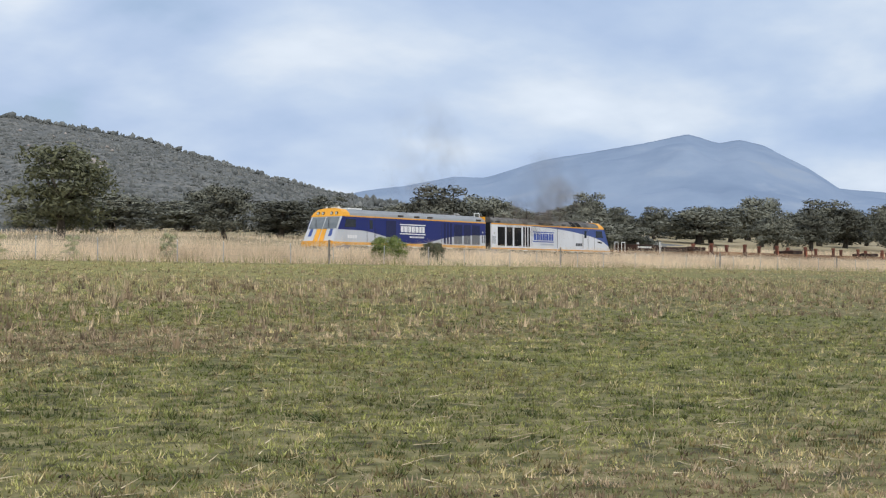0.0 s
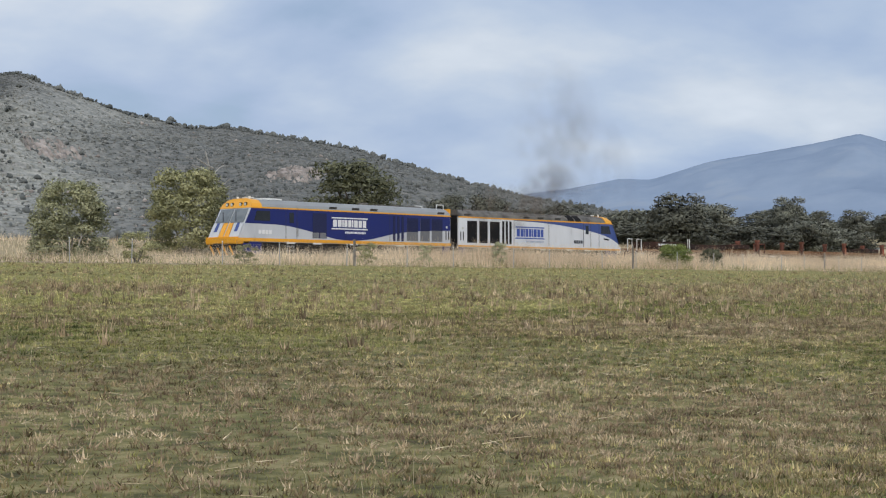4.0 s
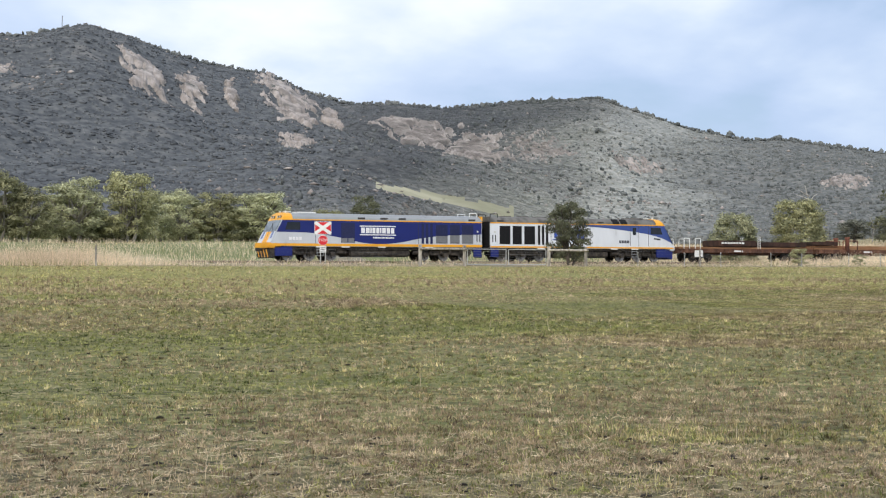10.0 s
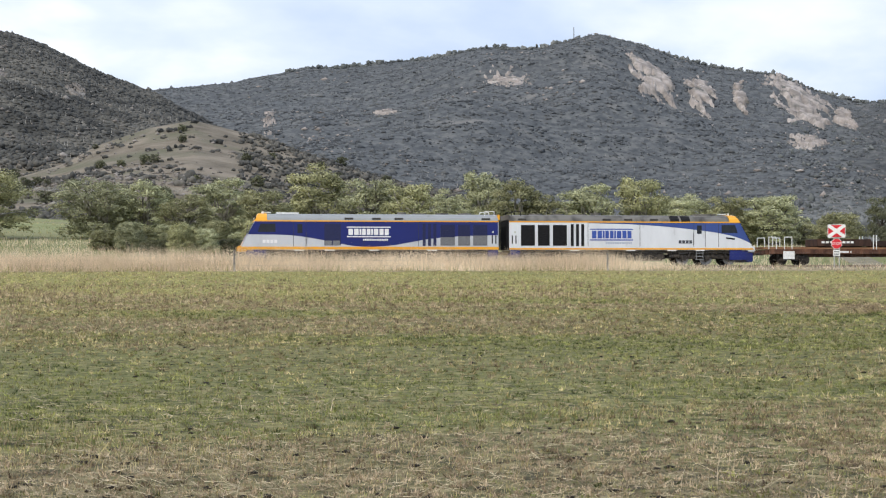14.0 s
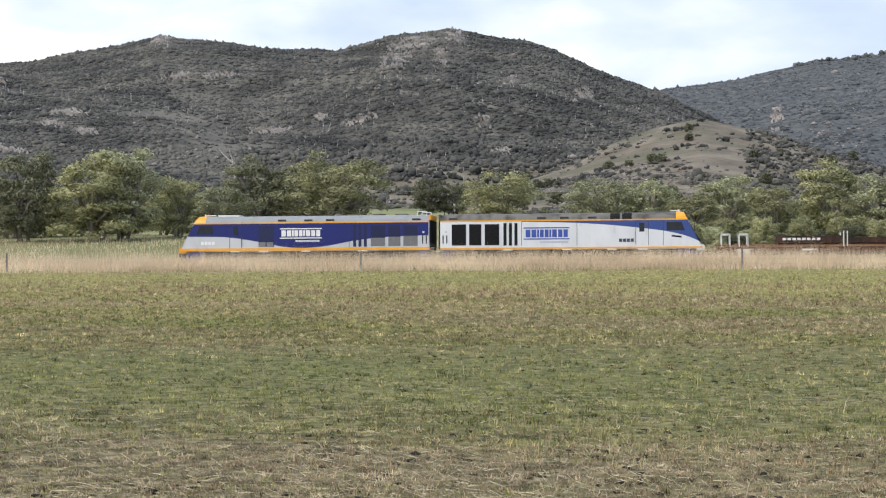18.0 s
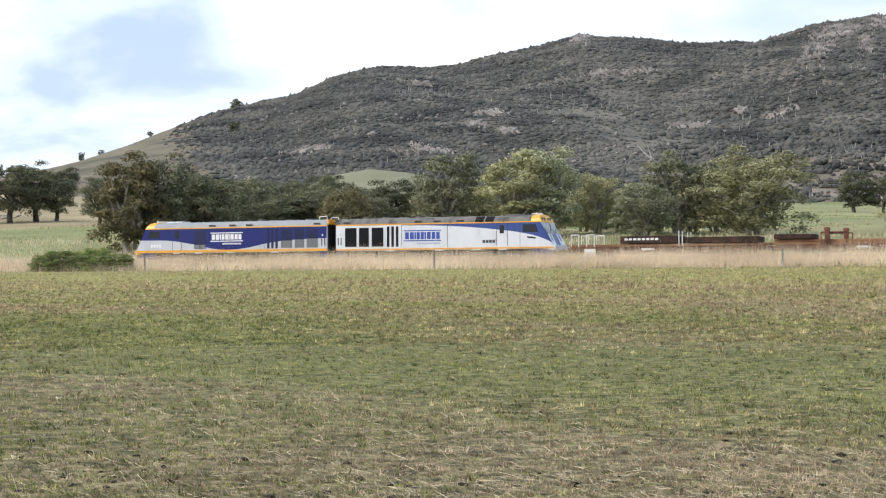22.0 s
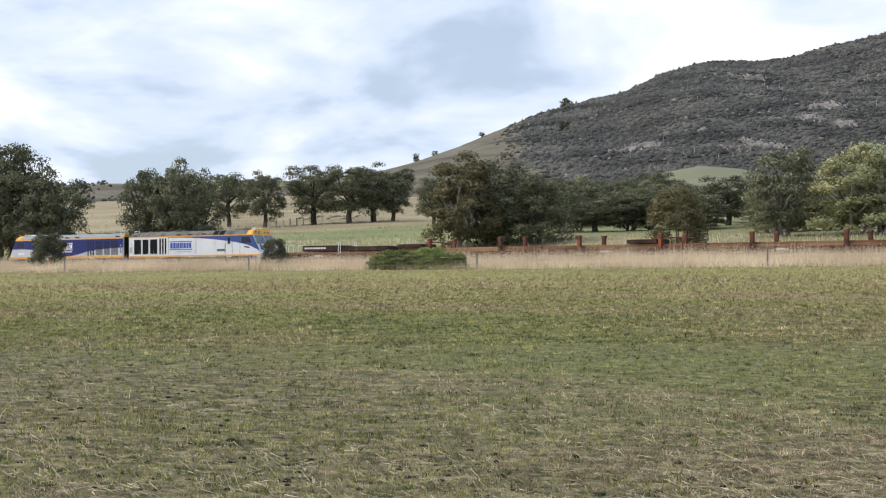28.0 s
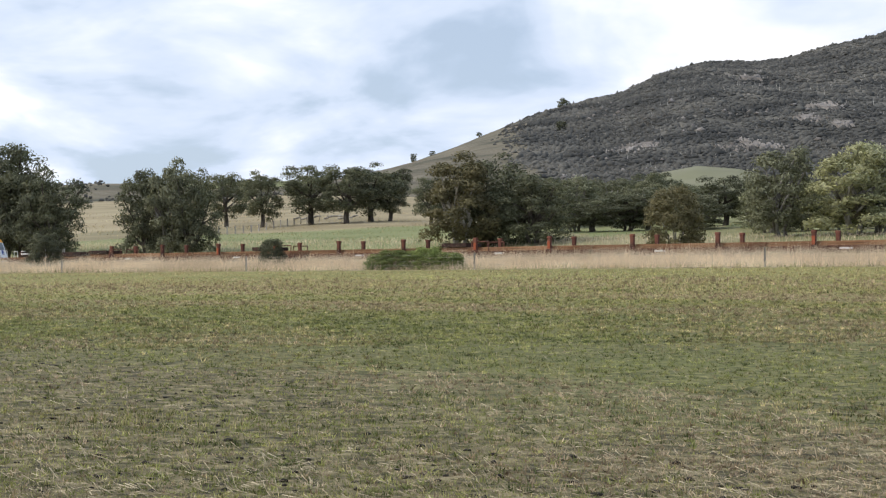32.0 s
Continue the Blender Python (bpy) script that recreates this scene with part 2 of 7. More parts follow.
M["leaf_brown"] = material("brownish_leaves", [(0.0748, 0.066, 0.0317), (0.1144, 0.1003, 0.0493), (0.1672, 0.1426, 0.0704)], 0.5, 0.75, vary=0.2, island=0.35)
M["leaf_bush"] = material("fresh_green_leaves", [(0.0787, 0.0995, 0.0264), (0.1312, 0.164, 0.0456), (0.2034, 0.2262, 0.072)], 0.7, 0.75, vary=0.2, island=0.35)
M["straw"] = material("dry_straw_grass", [(0.4017, 0.315, 0.2256), (0.5253, 0.425, 0.3168), (0.6283, 0.525, 0.4032)], 0.15, 0.9, island=0.3, space="World")
M["stubble"] = material("dry_stubble", [(0.08, 0.062, 0.028), (0.255, 0.205, 0.1), (0.47, 0.39, 0.22)], 1.7, 0.9, island=0.6, space="World", second=((0.15, 0.115, 0.070), 0.30, 0.50, 0.72))
M["tussock"] = material("dry_tussock_grass", [(0.1523, 0.112, 0.0605), (0.3046, 0.245, 0.131), (0.467, 0.39, 0.2218)], 1.6, 0.9, island=0.5, space="World")
M["brown_grass"] = material("brown_dead_grass", [(0.12, 0.085, 0.055), (0.25, 0.185, 0.125), (0.43, 0.34, 0.24)], 1.6, 0.9, island=0.55, space="World")
M["pale_grass"] = material("pale_green_grass", [(0.185, 0.180, 0.070), (0.31, 0.292, 0.118), (0.45, 0.405, 0.195)], 1.7, 0.85, island=0.45, space="World")
M["green_grass"] = material("green_grass_blades", [(0.045, 0.058, 0.017), (0.148, 0.158, 0.050), (0.285, 0.268, 0.105)], 1.7, 0.85, island=0.6, space="World", second=((0.20, 0.175, 0.062), 0.30, 0.54, 0.80))
M["ballast"] = material("track_ballast", [(0.10, 0.095, 0.09), (0.22, 0.21, 0.20), (0.32, 0.30, 0.28)], 6.0, 0.95, bump=1.0)


def let_light_through(m, amount):
    """Thin leaves and blades: part of the light comes through."""
    n, l = m.node_tree.nodes, m.node_tree.links
    p, out = n["Principled BSDF"], n["Material Output"]
    t, add, thin = n.new("ShaderNodeBsdfTranslucent"), n.new("ShaderNodeAddShader"), n.new("ShaderNodeMix")
    thin.data_type, thin.blend_type = "RGBA", "MULTIPLY"
    thin.inputs[0].default_value = 1.0
    thin.inputs[7].default_value = (amount, amount, amount * 0.8, 1)
    l.new(p.inputs["Base Color"].links[0].from_socket, thin.inputs[6])
    l.new(thin.outputs[2], t.inputs[0])
    l.new(p.outputs[0], add.inputs[0])
    l.new(t.outputs[0], add.inputs[1])
    l.new(add.outputs[0], out.inputs[0])


for key in ("leaf_dark", "leaf_olive", "leaf_pale", "leaf_grey", "leaf_brown", "leaf_bush", "straw", "stubble", "tussock", "green_grass", "brown_grass", "pale_grass"):
    let_light_through(M[key], 0.45)


# ---- shared mesh helpers ----
def quick_mesh(name, V, F, mat):
    """A mesh of triangles or quads from numpy arrays."""
    me = bpy.data.meshes.new(name)
    k = F.shape[1]
    me.vertices.add(len(V))
    me.vertices.foreach_set("co", V.astype(np.float32).ravel())
    me.loops.add(F.size)
    me.loops.foreach_set("vertex_index", F.astype(np.int32).ravel())
    me.polygons.add(len(F))
    me.polygons.foreach_set("loop_start", np.arange(0, F.size, k, dtype=np.int32))
    me.polygons.foreach_set("loop_total", np.full(len(F), k, dtype=np.int32))
    me.materials.append(mat)
    me.update(calc_edges=True)
    return me


def part(name, bm, mat, parent=None, label=""):
    me = bpy.data.meshes.new(name)
    bm.to_mesh(me)
    bm.free()
    for m in mat if isinstance(mat, (list, tuple)) else [mat]:
        me.materials.append(m)
    ob = new(name, me)
    if parent:
        ob.parent = parent
    return tagged(ob, label) if label else ob


def spot(bearing, dist):
    return dist * math.sin(radians(bearing)), dist * math.cos(radians(bearing))


# ---- lie of the land ----
TRACK_Y, FENCE_Y, GRADE = 113.0, 95.0, 0.0035
RAIL_Z = 3.0


def along(x):
    return GRADE * np.clip(x, -260, 420)


def land(x, y):
    """Height of the open ground, for arrays."""
    x, y = np.asarray(x, float), np.asarray(y, float)
    r = np.hypot(x, y)
    b = np.degrees(np.arctan2(x, np.maximum(y, 1e-6)))
    slope = np.interp(b, [-60, -42, -10, 15, 40, 46, 55, 64, 90], [0.058, 0.066, 0.055, 0.028, 0.023, 0.042, 0.042, 0.036, 0.036])
    front = 2.45 * np.clip(y / FENCE_Y, 0, 1) ** 1.8 + along(x) * np.clip(y / FENCE_Y, 0, 1) + 0.30 * np.clip((y - FENCE_Y) / 12, 0, 1)
    front = np.where(y < 0, -0.01 * np.minimum(-y, 200), front)
    beyond = np.maximum(0, y - 121)
    run = np.where(y > 121, r * beyond / np.maximum(y, 1), 0)
    near = np.clip(run / 26, 0, 1)
    rise = slope * np.minimum(run, 2300) + 1.6 * near * near * (3 - 2 * near)
    lump = 0.10 * np.sin(x * 0.11 + 1) * np.sin(y * 0.13) * np.clip((y - 125) / 60, 0, 1) * 4
    return front + rise + lump


def ground_z(x, y):
    return float(land(x, y))


def sheet(name, bearings, radii, height, mat, offset=(0.0, 0.0), foot=None):
    B, R = np.meshgrid(np.radians(bearings), radii, indexing="ij")
    X, Y = R * np.sin(B) + offset[0], R * np.cos(B) + offset[1]
    Z = height(X, Y)
    V = np.stack([X, Y, Z], -1).reshape(-1, 3)
    nb, nr = len(bearings), len(radii)
    i, j = np.meshgrid(np.arange(nb - 1), np.arange(nr - 1), indexing="ij")
    a = (i * nr + j).ravel()
    F = np.stack([a, a + nr, a + nr + 1, a + 1], 1)[:, ::-1]
    if foot is not None:
        F = F[R.ravel()[a + 1] > foot(np.degrees(B.ravel()[a]))]
    me = quick_mesh(name, V, F, mat)
    me.polygons.foreach_set("use_smooth", [True] * len(me.polygons))
    return new(name, me)


def ground_sheet():
    bearings = np.concatenate([np.linspace(-180, -62, 40)[:-1], np.linspace(-62, 80, 285)[:-1], np.linspace(80, 180, 34)])
    radii = np.concatenate([[0.001], np.geomspace(1.5, 80, 60), np.linspace(82, 190, 90), np.geomspace(195, 4850, 60)])
    ob = sheet("ground", bearings, radii, land, M["field"], (0.37, -0.61))
    me = ob.data
    me.materials.append(M["pasture"])
    c = np.zeros(len(me.polygons) * 3, np.float32)
    me.polygons.foreach_get("center", c)
    c = c.reshape(-1, 3)
    for key in ("verge", "straw_field", "green_field"):
        me.materials.append(M[key])
    b, r = np.degrees(np.arctan2(c[:, 0], c[:, 1])), np.hypot(c[:, 0], c[:, 1])
    edge = 3 * np.sin(b * 0.9) + 2 * np.sin(b * 2.3)
    index = (c[:, 1] > 118).astype(np.int32)
    index[(c[:, 1] > FENCE_Y - 0.6) & (c[:, 1] < 123)] = 2
    far = c[:, 1] > 126
    index[far & (b > 34) & (r < 900)] = 3
    index[far & (b < -33) & (r > 243 + edge) & (r < 1200)] = 3
    index[far & (b < -33) & (b > -60) & (r < 243 + edge)] = 4
    index[far & (b > -33) & (b < 6) & (r > 190 + 3 * edge) & (r < 560)] = 4
    index[far & (b > 18) & (b < 34) & (r > 260) & (r < 700)] = 4
    me.polygons.foreach_set("material_index", index)
    tagged(ob, "grazed green and straw coloured paddock rising to hills", "ground", kind="structure")


ground_sheet()


# ---- hills ----
def wobble(X, Y, scale, octaves=4):
    """Cheap layered waves, -1 to 1."""
    out, amp, tot = np.zeros_like(X), 1.0, 0.0
    for k in range(octaves):
        f = 2 ** k / scale
        a = 1.3 + 2.1 * k
        out += amp * np.sin(f * (X * math.cos(a) + Y * math.sin(a)) + 2.3 * k + 1.7 * np.sin(f * 0.61 * (Y * math.cos(a) - X * math.sin(a)) + k)) * np.cos(f * 0.83 * (Y * math.cos(a * 1.7) - X * math.sin(a * 1.7)) + 0.9 * k)
        tot += amp
        amp *= 0.55
    return out / tot


HILLS = {}


def swing(V):
    """The long ridge swings in towards the railway at its eastern end: every point keeps its bearing and angle, its distance shrinks."""
    V = np.asarray(V, float)
    b = np.degrees(np.arctan2(V[:, 0], V[:, 1]))
    t = np.clip((b - 24.0) / 11.0, 0, 1)
    k = np.exp(math.log(NEAR_END) * t * t * (3 - 2 * t))
    eye = np.array([0, 0, EYE])
    W = eye + (V - eye) * k[:, None]
    # its foot stays on the ground
    floor = EYE + (land(V[:, 0], V[:, 1]) - EYE) * k
    W[:, 2] += (land(W[:, 0], W[:, 1]) - floor) * np.exp(-np.maximum(0, W[:, 2] - floor) / 7.0)
    return W


NEAR_END = 0.165


def swing_mesh(me):
    """Swings a mesh built on the ridge and keeps its unswung places for the grain of its material."""
    n = len(me.vertices)
    V = np.zeros(n * 3, np.float32)
    me.vertices.foreach_get("co", V)
    at = me.attributes.new("lie", "FLOAT_VECTOR", "POINT")
    at.data.foreach_set("vector", V)
    me.vertices.foreach_set("co", swing(V.reshape(-1, 3)).astype(np.float32).ravel())
    me.update()


def hill(name, line, foot, ridge, mat, label, back=500, rough=0.05, power=1.2, steps=(260, 70), dry=None, canopy=0.0, patches=()):
    """A hill round the plain. line: bearing and angular height of its crest; foot, ridge: distances, one or per crest point."""
    bs, es = np.array([p[0] for p in line], float), np.array([p[1] for p in line], float)
    rs = np.broadcast_to(np.array(ridge, float), bs.shape)
    fs = np.broadcast_to(np.array(foot, float), bs.shape)

    def height(X, Y):
        b, r = np.degrees(np.arctan2(X, Y)), np.hypot(X, Y)
        e, rr, ff = np.interp(b, bs, es), np.interp(b, bs, rs), np.interp(b, bs, fs)
        top = EYE + np.tan(np.radians(e)) * rr - canopy
        u = np.clip((r - ff) / (rr - ff), 0, 1)
        low = land(X, Y) - 3
        s = u ** power * (1 - 0.25 * np.sin(np.pi * u) * wobble(X, Y, 170, 3))
        body = low + np.maximum(0, top - low) * s
        gully = rough * (top - low) * wobble(X, Y, 110, 4) * np.sin(np.pi * np.clip(u, 0, 1)) ** 0.8
        crest = 0.010 * top * wobble(X, Y, 38, 3) * (u > 0.97)
        down = np.clip((r - rr) / back, 0, 1)
        return np.where(r <= rr, body + gully, top * (1 - down) + low * down) + crest

    r0, r1 = float(fs.min()), float((rs + back).max())
    radii = np.concatenate([np.linspace(r0, float(rs.max()), steps[1]), np.linspace(float(rs.max()) + 30, r1, 8)])
    ob = sheet(name, np.linspace(bs[0], bs[-1], steps[0]), radii, height, mat, foot=lambda b: np.interp(b, bs, fs))
    if dry is not None:
        me = ob.data
        me.materials.append(M["dry_hill"])
        c = np.zeros(len(me.polygons) * 3, np.float32)
        me.polygons.foreach_get("center", c)
        c = c.reshape(-1, 3)
        b, r = np.degrees(np.arctan2(c[:, 0], c[:, 1])), np.hypot(c[:, 0], c[:, 1])
        u = (r - np.interp(b, bs, fs)) / (np.interp(b, bs, rs) - np.interp(b, bs, fs))
        me.polygons.foreach_set("material_index", (b + 0.9 * wobble(c[:, 0], c[:, 1], 60, 3) < dry(u)).astype(np.int32))
    if patches:
        me = ob.data
        c = np.zeros(len(me.polygons) * 3, np.float32)
        me.polygons.foreach_get("center", c)
        c = c.reshape(-1, 3)
        spread = np.random.default_rng(8).normal(size=len(c))
        b, e = np.degrees(np.arctan2(c[:, 0], c[:, 1])), np.degrees(np.arctan2(c[:, 2] - EYE, np.hypot(c[:, 0], c[:, 1])))
        w = wobble(c[:, 0], c[:, 1], 130, 3)
        index = np.zeros(len(c), np.int32)
        me.polygons.foreach_get("material_index", index)
        for key, inside in patches:
            me.materials.append(M[key])
            index[inside(b, e, w, spread)] = len(me.materials) - 1
        me.polygons.foreach_set("material_index", index)
    if name == "hill_far_ridge":
        swing_mesh(ob.data)
    tagged(ob, label, "hill", kind="structure")
    HILLS[name] = (height, bs, fs, rs, dry)
    return ob


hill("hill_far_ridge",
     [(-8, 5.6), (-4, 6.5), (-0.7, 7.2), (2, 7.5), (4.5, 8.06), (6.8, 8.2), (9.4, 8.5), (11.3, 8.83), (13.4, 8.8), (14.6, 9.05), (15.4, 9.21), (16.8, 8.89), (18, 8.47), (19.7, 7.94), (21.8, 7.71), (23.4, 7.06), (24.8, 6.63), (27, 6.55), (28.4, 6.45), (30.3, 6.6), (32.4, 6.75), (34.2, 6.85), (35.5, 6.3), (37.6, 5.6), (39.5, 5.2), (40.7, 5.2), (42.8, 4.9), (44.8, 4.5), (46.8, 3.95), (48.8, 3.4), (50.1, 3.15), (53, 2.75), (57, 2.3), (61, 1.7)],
     [1150] * 17 + [1250, 1350, 1450, 1550] + [1650] * 13, 2600, M["hazy_ridge"], "long bush-covered granite mountain ridge", power=1.15, steps=(420, 80), canopy=3.5,
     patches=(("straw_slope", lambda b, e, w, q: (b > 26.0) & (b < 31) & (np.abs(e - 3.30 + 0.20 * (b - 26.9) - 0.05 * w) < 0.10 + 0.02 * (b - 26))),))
hill("hill_near_mountain",
     [(-47, 2.2), (-44, 2.8), (-41, 3.4), (-38.6, 4.0), (-37.5, 4.32), (-36.3, 4.77), (-35, 5.31), (-33.2, 6.01), (-31.7, 6.37), (-29.8, 6.86), (-28.4, 7.56), (-26.7, 7.97), (-24, 8.03), (-21.8, 8.5), (-19.3, 9.08), (-17.6, 8.95), (-15.5, 8.68), (-12.8, 8.64), (-10.8, 9.24), (-8.7, 9.49), (-7.3, 9.2), (-5.7, 9.04), (-4.7, 8.68), (-2.8, 7.76), (-0.7, 7.0), (1.5, 5.9), (5, 4.6), (9, 3.2)],
     [620] * 8 + [640] * 20, [1050, 1050, 1050, 1050, 1080, 1110, 1140, 1180, 1220, 1280, 1330, 1380, 1430, 1480] + [1500] * 14, M["bush_hill"], "steep bush-covered hill with granite boulders", power=1.25, steps=(420, 90), dry=lambda u: -32.2 - 5.5 * np.clip(1 - u, 0, 1) * np.clip(u, 0, 1) + 3.0 * np.clip(0.35 - u, 0, 1) / 0.35, canopy=3.0,
     patches=(("knoll_grass", lambda b, e, w, q: (b > -16) & (b < 4) & (e + 0.8 * w + 0.15 * q < 4.25)),))
hill("hill_knoll", [(-8.5, 2.9), (-5.7, 3.81), (-4.1, 4.33), (-2.8, 5.06), (-1.1, 5.69), (0.55, 6.04), (2.6, 5.57), (4.3, 4.97), (5.7, 4.5), (7.8, 3.9), (12, 3.0), (15, 2.4)], 420, 760, M["knoll_grass"], "bare rounded knoll with dry grass and scattered trees", back=200, rough=0.03, steps=(160, 50))
hill("hill_green_mound", [(-31, 2.6), (-29.5, 3.2), (-28.3, 3.8), (-27, 4.05), (-25.5, 3.9), (-24, 3.4), (-22, 2.6)], 380, 600, M["green_hill"], "smooth green grassy mound below the hill", back=120, rough=0.0, power=1.0, steps=(60, 30))
hill("hill_left_rise", [(-62, 3.0), (-56, 3.2), (-50.6, 3.2), (-49.6, 3.3), (-47.8, 3.3), (-46.6, 3.1), (-43, 2.8), (-39, 2.4)], 600, 900, M["dry_hill"], "low dry grassy rise beyond the trees", rough=0.0, power=1.0, steps=(80, 30))
hill("hill_blue_mountain", [(44, 2.3), (48, 2.9), (50.6, 3.5), (52.2, 3.7), (53.9, 4.0), (55.1, 4.0), (57.2, 4.6), (60, 5.05), (61.3, 5.3), (62.4, 5.5), (63.5, 5.15), (64.3, 5.26), (65.1, 5.05), (66.6, 4.25), (67.7, 3.5), (69.3, 3.3), (72, 3.0), (80, 2.4)], 3000, 4300, M["haze_blue"], "distant twin-peaked mountain with haze blue put into its colour", back=400, power=1.1, rough=0.06, steps=(200, 40))


# ---- trees ----
def blob_crown(rng, clumps, leaves, size, flat=0.8):
    """Leaf cards gathered on clumps: centres, radii; returns V, F (quads, bent in the middle)."""
    V, F = [], []
    C = np.array([c[:3] for c in clumps])
    R = np.array([c[3] for c in clumps])
    w = R ** 2 / (R ** 2).sum()
    k = rng.choice(len(C), leaves, p=w)
    d = rng.normal(size=(leaves, 3))
    d /= np.linalg.norm(d, axis=1)[:, None]
    d[:, 2] = np.where(d[:, 2] < -0.55, -d[:, 2] * 0.6, d[:, 2])
    rad = R[k] * (0.35 + 0.75 * rng.random(leaves) ** 0.7)
    P = C[k] + d * rad[:, None] * np.array([1, 1, flat])
    n = d + rng.normal(size=(leaves, 3)) * 0.7
    n *= (np.sign((n * d).sum(1)) / np.linalg.norm(n, axis=1))[:, None]
    u = np.cross(n, rng.normal(size=(leaves, 3)))
    u /= np.linalg.norm(u, axis=1)[:, None]
    v = np.cross(n, u)
    s = size * (0.6 + 0.8 * rng.random(leaves))
    a = P - u * s[:, None] * 0.9
    b = P + v * s[:, None] * 0.36 + n * s[:, None] * 0.2
    c = P + u * s[:, None] * 0.9
    e = P - v * s[:, None] * 0.36 + n * s[:, None] * 0.15
    V = np.stack([a, b, c, e], 1).reshape(-1, 3)
    F = np.arange(leaves * 4).reshape(-1, 4)[:, ::-1]
    mid = np.array([0, 0, C[:, 2].mean() * 0.8])
    out = P - mid
    out /= np.linalg.norm(out, axis=1)[:, None]
    N = 0.6 * d + 0.4 * out + 0.7 * n
    N /= np.linalg.norm(N, axis=1)[:, None]
    return V, F, np.repeat(N, 4, axis=0)


def limb(bm, p, q, r0, r1, sides=6, bend=0.0, rng=None):
    p, q = Vector(p), Vector(q)
    axis = (q - p).normalized()
    side = axis.orthogonal().normalized()
    other = axis.cross(side)
    rings = []
    for i in range(4):
        t = i / 3
        c = p.lerp(q, t) + side * bend * math.sin(math.pi * t)
        r = r0 + (r1 - r0) * t
        rings.append([bm.verts.new(c + (side * math.cos(2 * math.pi * k / sides) + other * math.sin(2 * math.pi * k / sides)) * r) for k in range(sides)])
    for a, b in zip(rings, rings[1:]):
        for k in range(sides):
            bm.faces.new((a[k], a[(k + 1) % sides], b[(k + 1) % sides], b[k]))
    bm.faces.new(rings[0][::-1])
    bm.faces.new(rings[-1])


def tree_meshes(seed, form):
    """Trunk and crown of a tree of height 10 and crown width about 8, by form: spread, tall, dense, bush, shrub, thin, far, grove."""
    rng = np.random.default_rng(seed)
    clumps = []
    base = {"spread": 2.0, "tall": 0.9, "bush": 0.5, "shrub": 0.8, "thin": 1.6, "far": 2.3, "dense": 0.7, "grove": 1.9}[form]
    count = {"spread": 44, "tall": 60, "bush": 70, "shrub": 14, "thin": 16, "far": 24, "dense": 84, "grove": 30}[form]
    for k in range(count):
        a = k * 2.4 + rng.random()
        h = base + (10 - base - 0.9) * ((k + 0.5) / count)
        u = (h - base) / (10 - base)
        if form in ("spread", "far"):
            wid = 3.6 * math.sin(math.pi * min(1, 0.18 + 0.72 * u)) ** 0.7
        elif form == "dense":
            wid = 3.7 * math.sin(math.pi * min(1, 0.26 + 0.66 * u)) ** 0.75
        elif form == "grove":
            wid = 2.9 * math.sqrt(max(0.02, 1 - 0.97 * (1.5 * u - 0.6) ** 2))
        elif form == "tall":
            wid = 3.3 * math.sin(math.pi * min(1, 0.22 + 0.70 * u)) ** 0.8
        elif form == "thin":
            wid = 2.4 * math.sin(math.pi * min(1, 0.3 + 0.66 * u))
        else:
            wid = 3.4 * math.sqrt(max(0.02, 1 - u ** 3.2)) * min(1, 0.84 + u)
        off = wid * ((0.74 + 0.26 * rng.random()) if form == "bush" else (0.30 + 0.85 * rng.random()) if form in ("dense", "grove") else (0.35 + 0.65 * rng.random()))
        clumps.append((off * math.cos(a), off * math.sin(a), h + rng.normal() * (0.7 if form in ("dense", "grove") else 0.35), (0.80 + 0.60 * rng.random()) * {"thin": 0.9, "far": 1.35, "tall": 0.88, "bush": 1.12, "shrub": 1.25, "grove": 1.5}.get(form, 1.0)))
    leaves = {"spread": 9000, "tall": 10500, "bush": 13000, "shrub": 3200, "thin": 5000, "far": 2000, "dense": 14000, "grove": 6000}[form]
    V, F, N = blob_crown(rng, clumps, leaves, {"bush": 0.225, "dense": 0.185, "shrub": 0.26, "thin": 0.22, "far": 0.42, "grove": 0.29}.get(form, 0.19))
    bm = bmesh.new()
    if form in ("bush", "shrub"):
        for k in range(4):
            a = k * 1.6
            limb(bm, (0.15 * math.cos(a), 0.15 * math.sin(a), -0.3), (1.6 * math.cos(a), 1.6 * math.sin(a), 4.5), 0.16, 0.05, 5, 0.2)
    else:
        stems = 1 if form in ("spread", "far", "grove") else 3
        for st in range(stems):
            a0 = st * 2.1 + seed
            x0, y0 = (0, 0) if stems == 1 else (0.35 * math.cos(a0), 0.35 * math.sin(a0))
            top = (x0 * 2.4 + rng.normal() * 0.3, y0 * 2.4 + rng.normal() * 0.3, base + 2.2)
            limb(bm, (x0, y0, -0.4), top, 0.40 if stems == 1 else 0.20, 0.24 if stems == 1 else 0.12, 7, 0.25)
            for k in range(9 if stems == 1 else 7):
                c = clumps[int(rng.integers(len(clumps) // 3, len(clumps)))]
                limb(bm, top if k % 3 else (top[0] * 0.6, top[1] * 0.6, base + 0.8), (c[0] * 1.05, c[1] * 1.05, c[2] + 0.3), 0.17, 0.045, 5, 0.3)
    tm = bpy.data.meshes.new("trunk")
    bm.to_mesh(tm)
    bm.free()
    tm.materials.append(M["bark"])
    return tm, V, F, N


FORMS = {}
for form in ("spread", "tall", "dense", "bush", "shrub", "thin", "far", "grove"):
    FORMS[form] = [tree_meshes(11 * k + len(form), form) for k in range(3)]
CROWNS = {}
TREE_COUNT = [0]


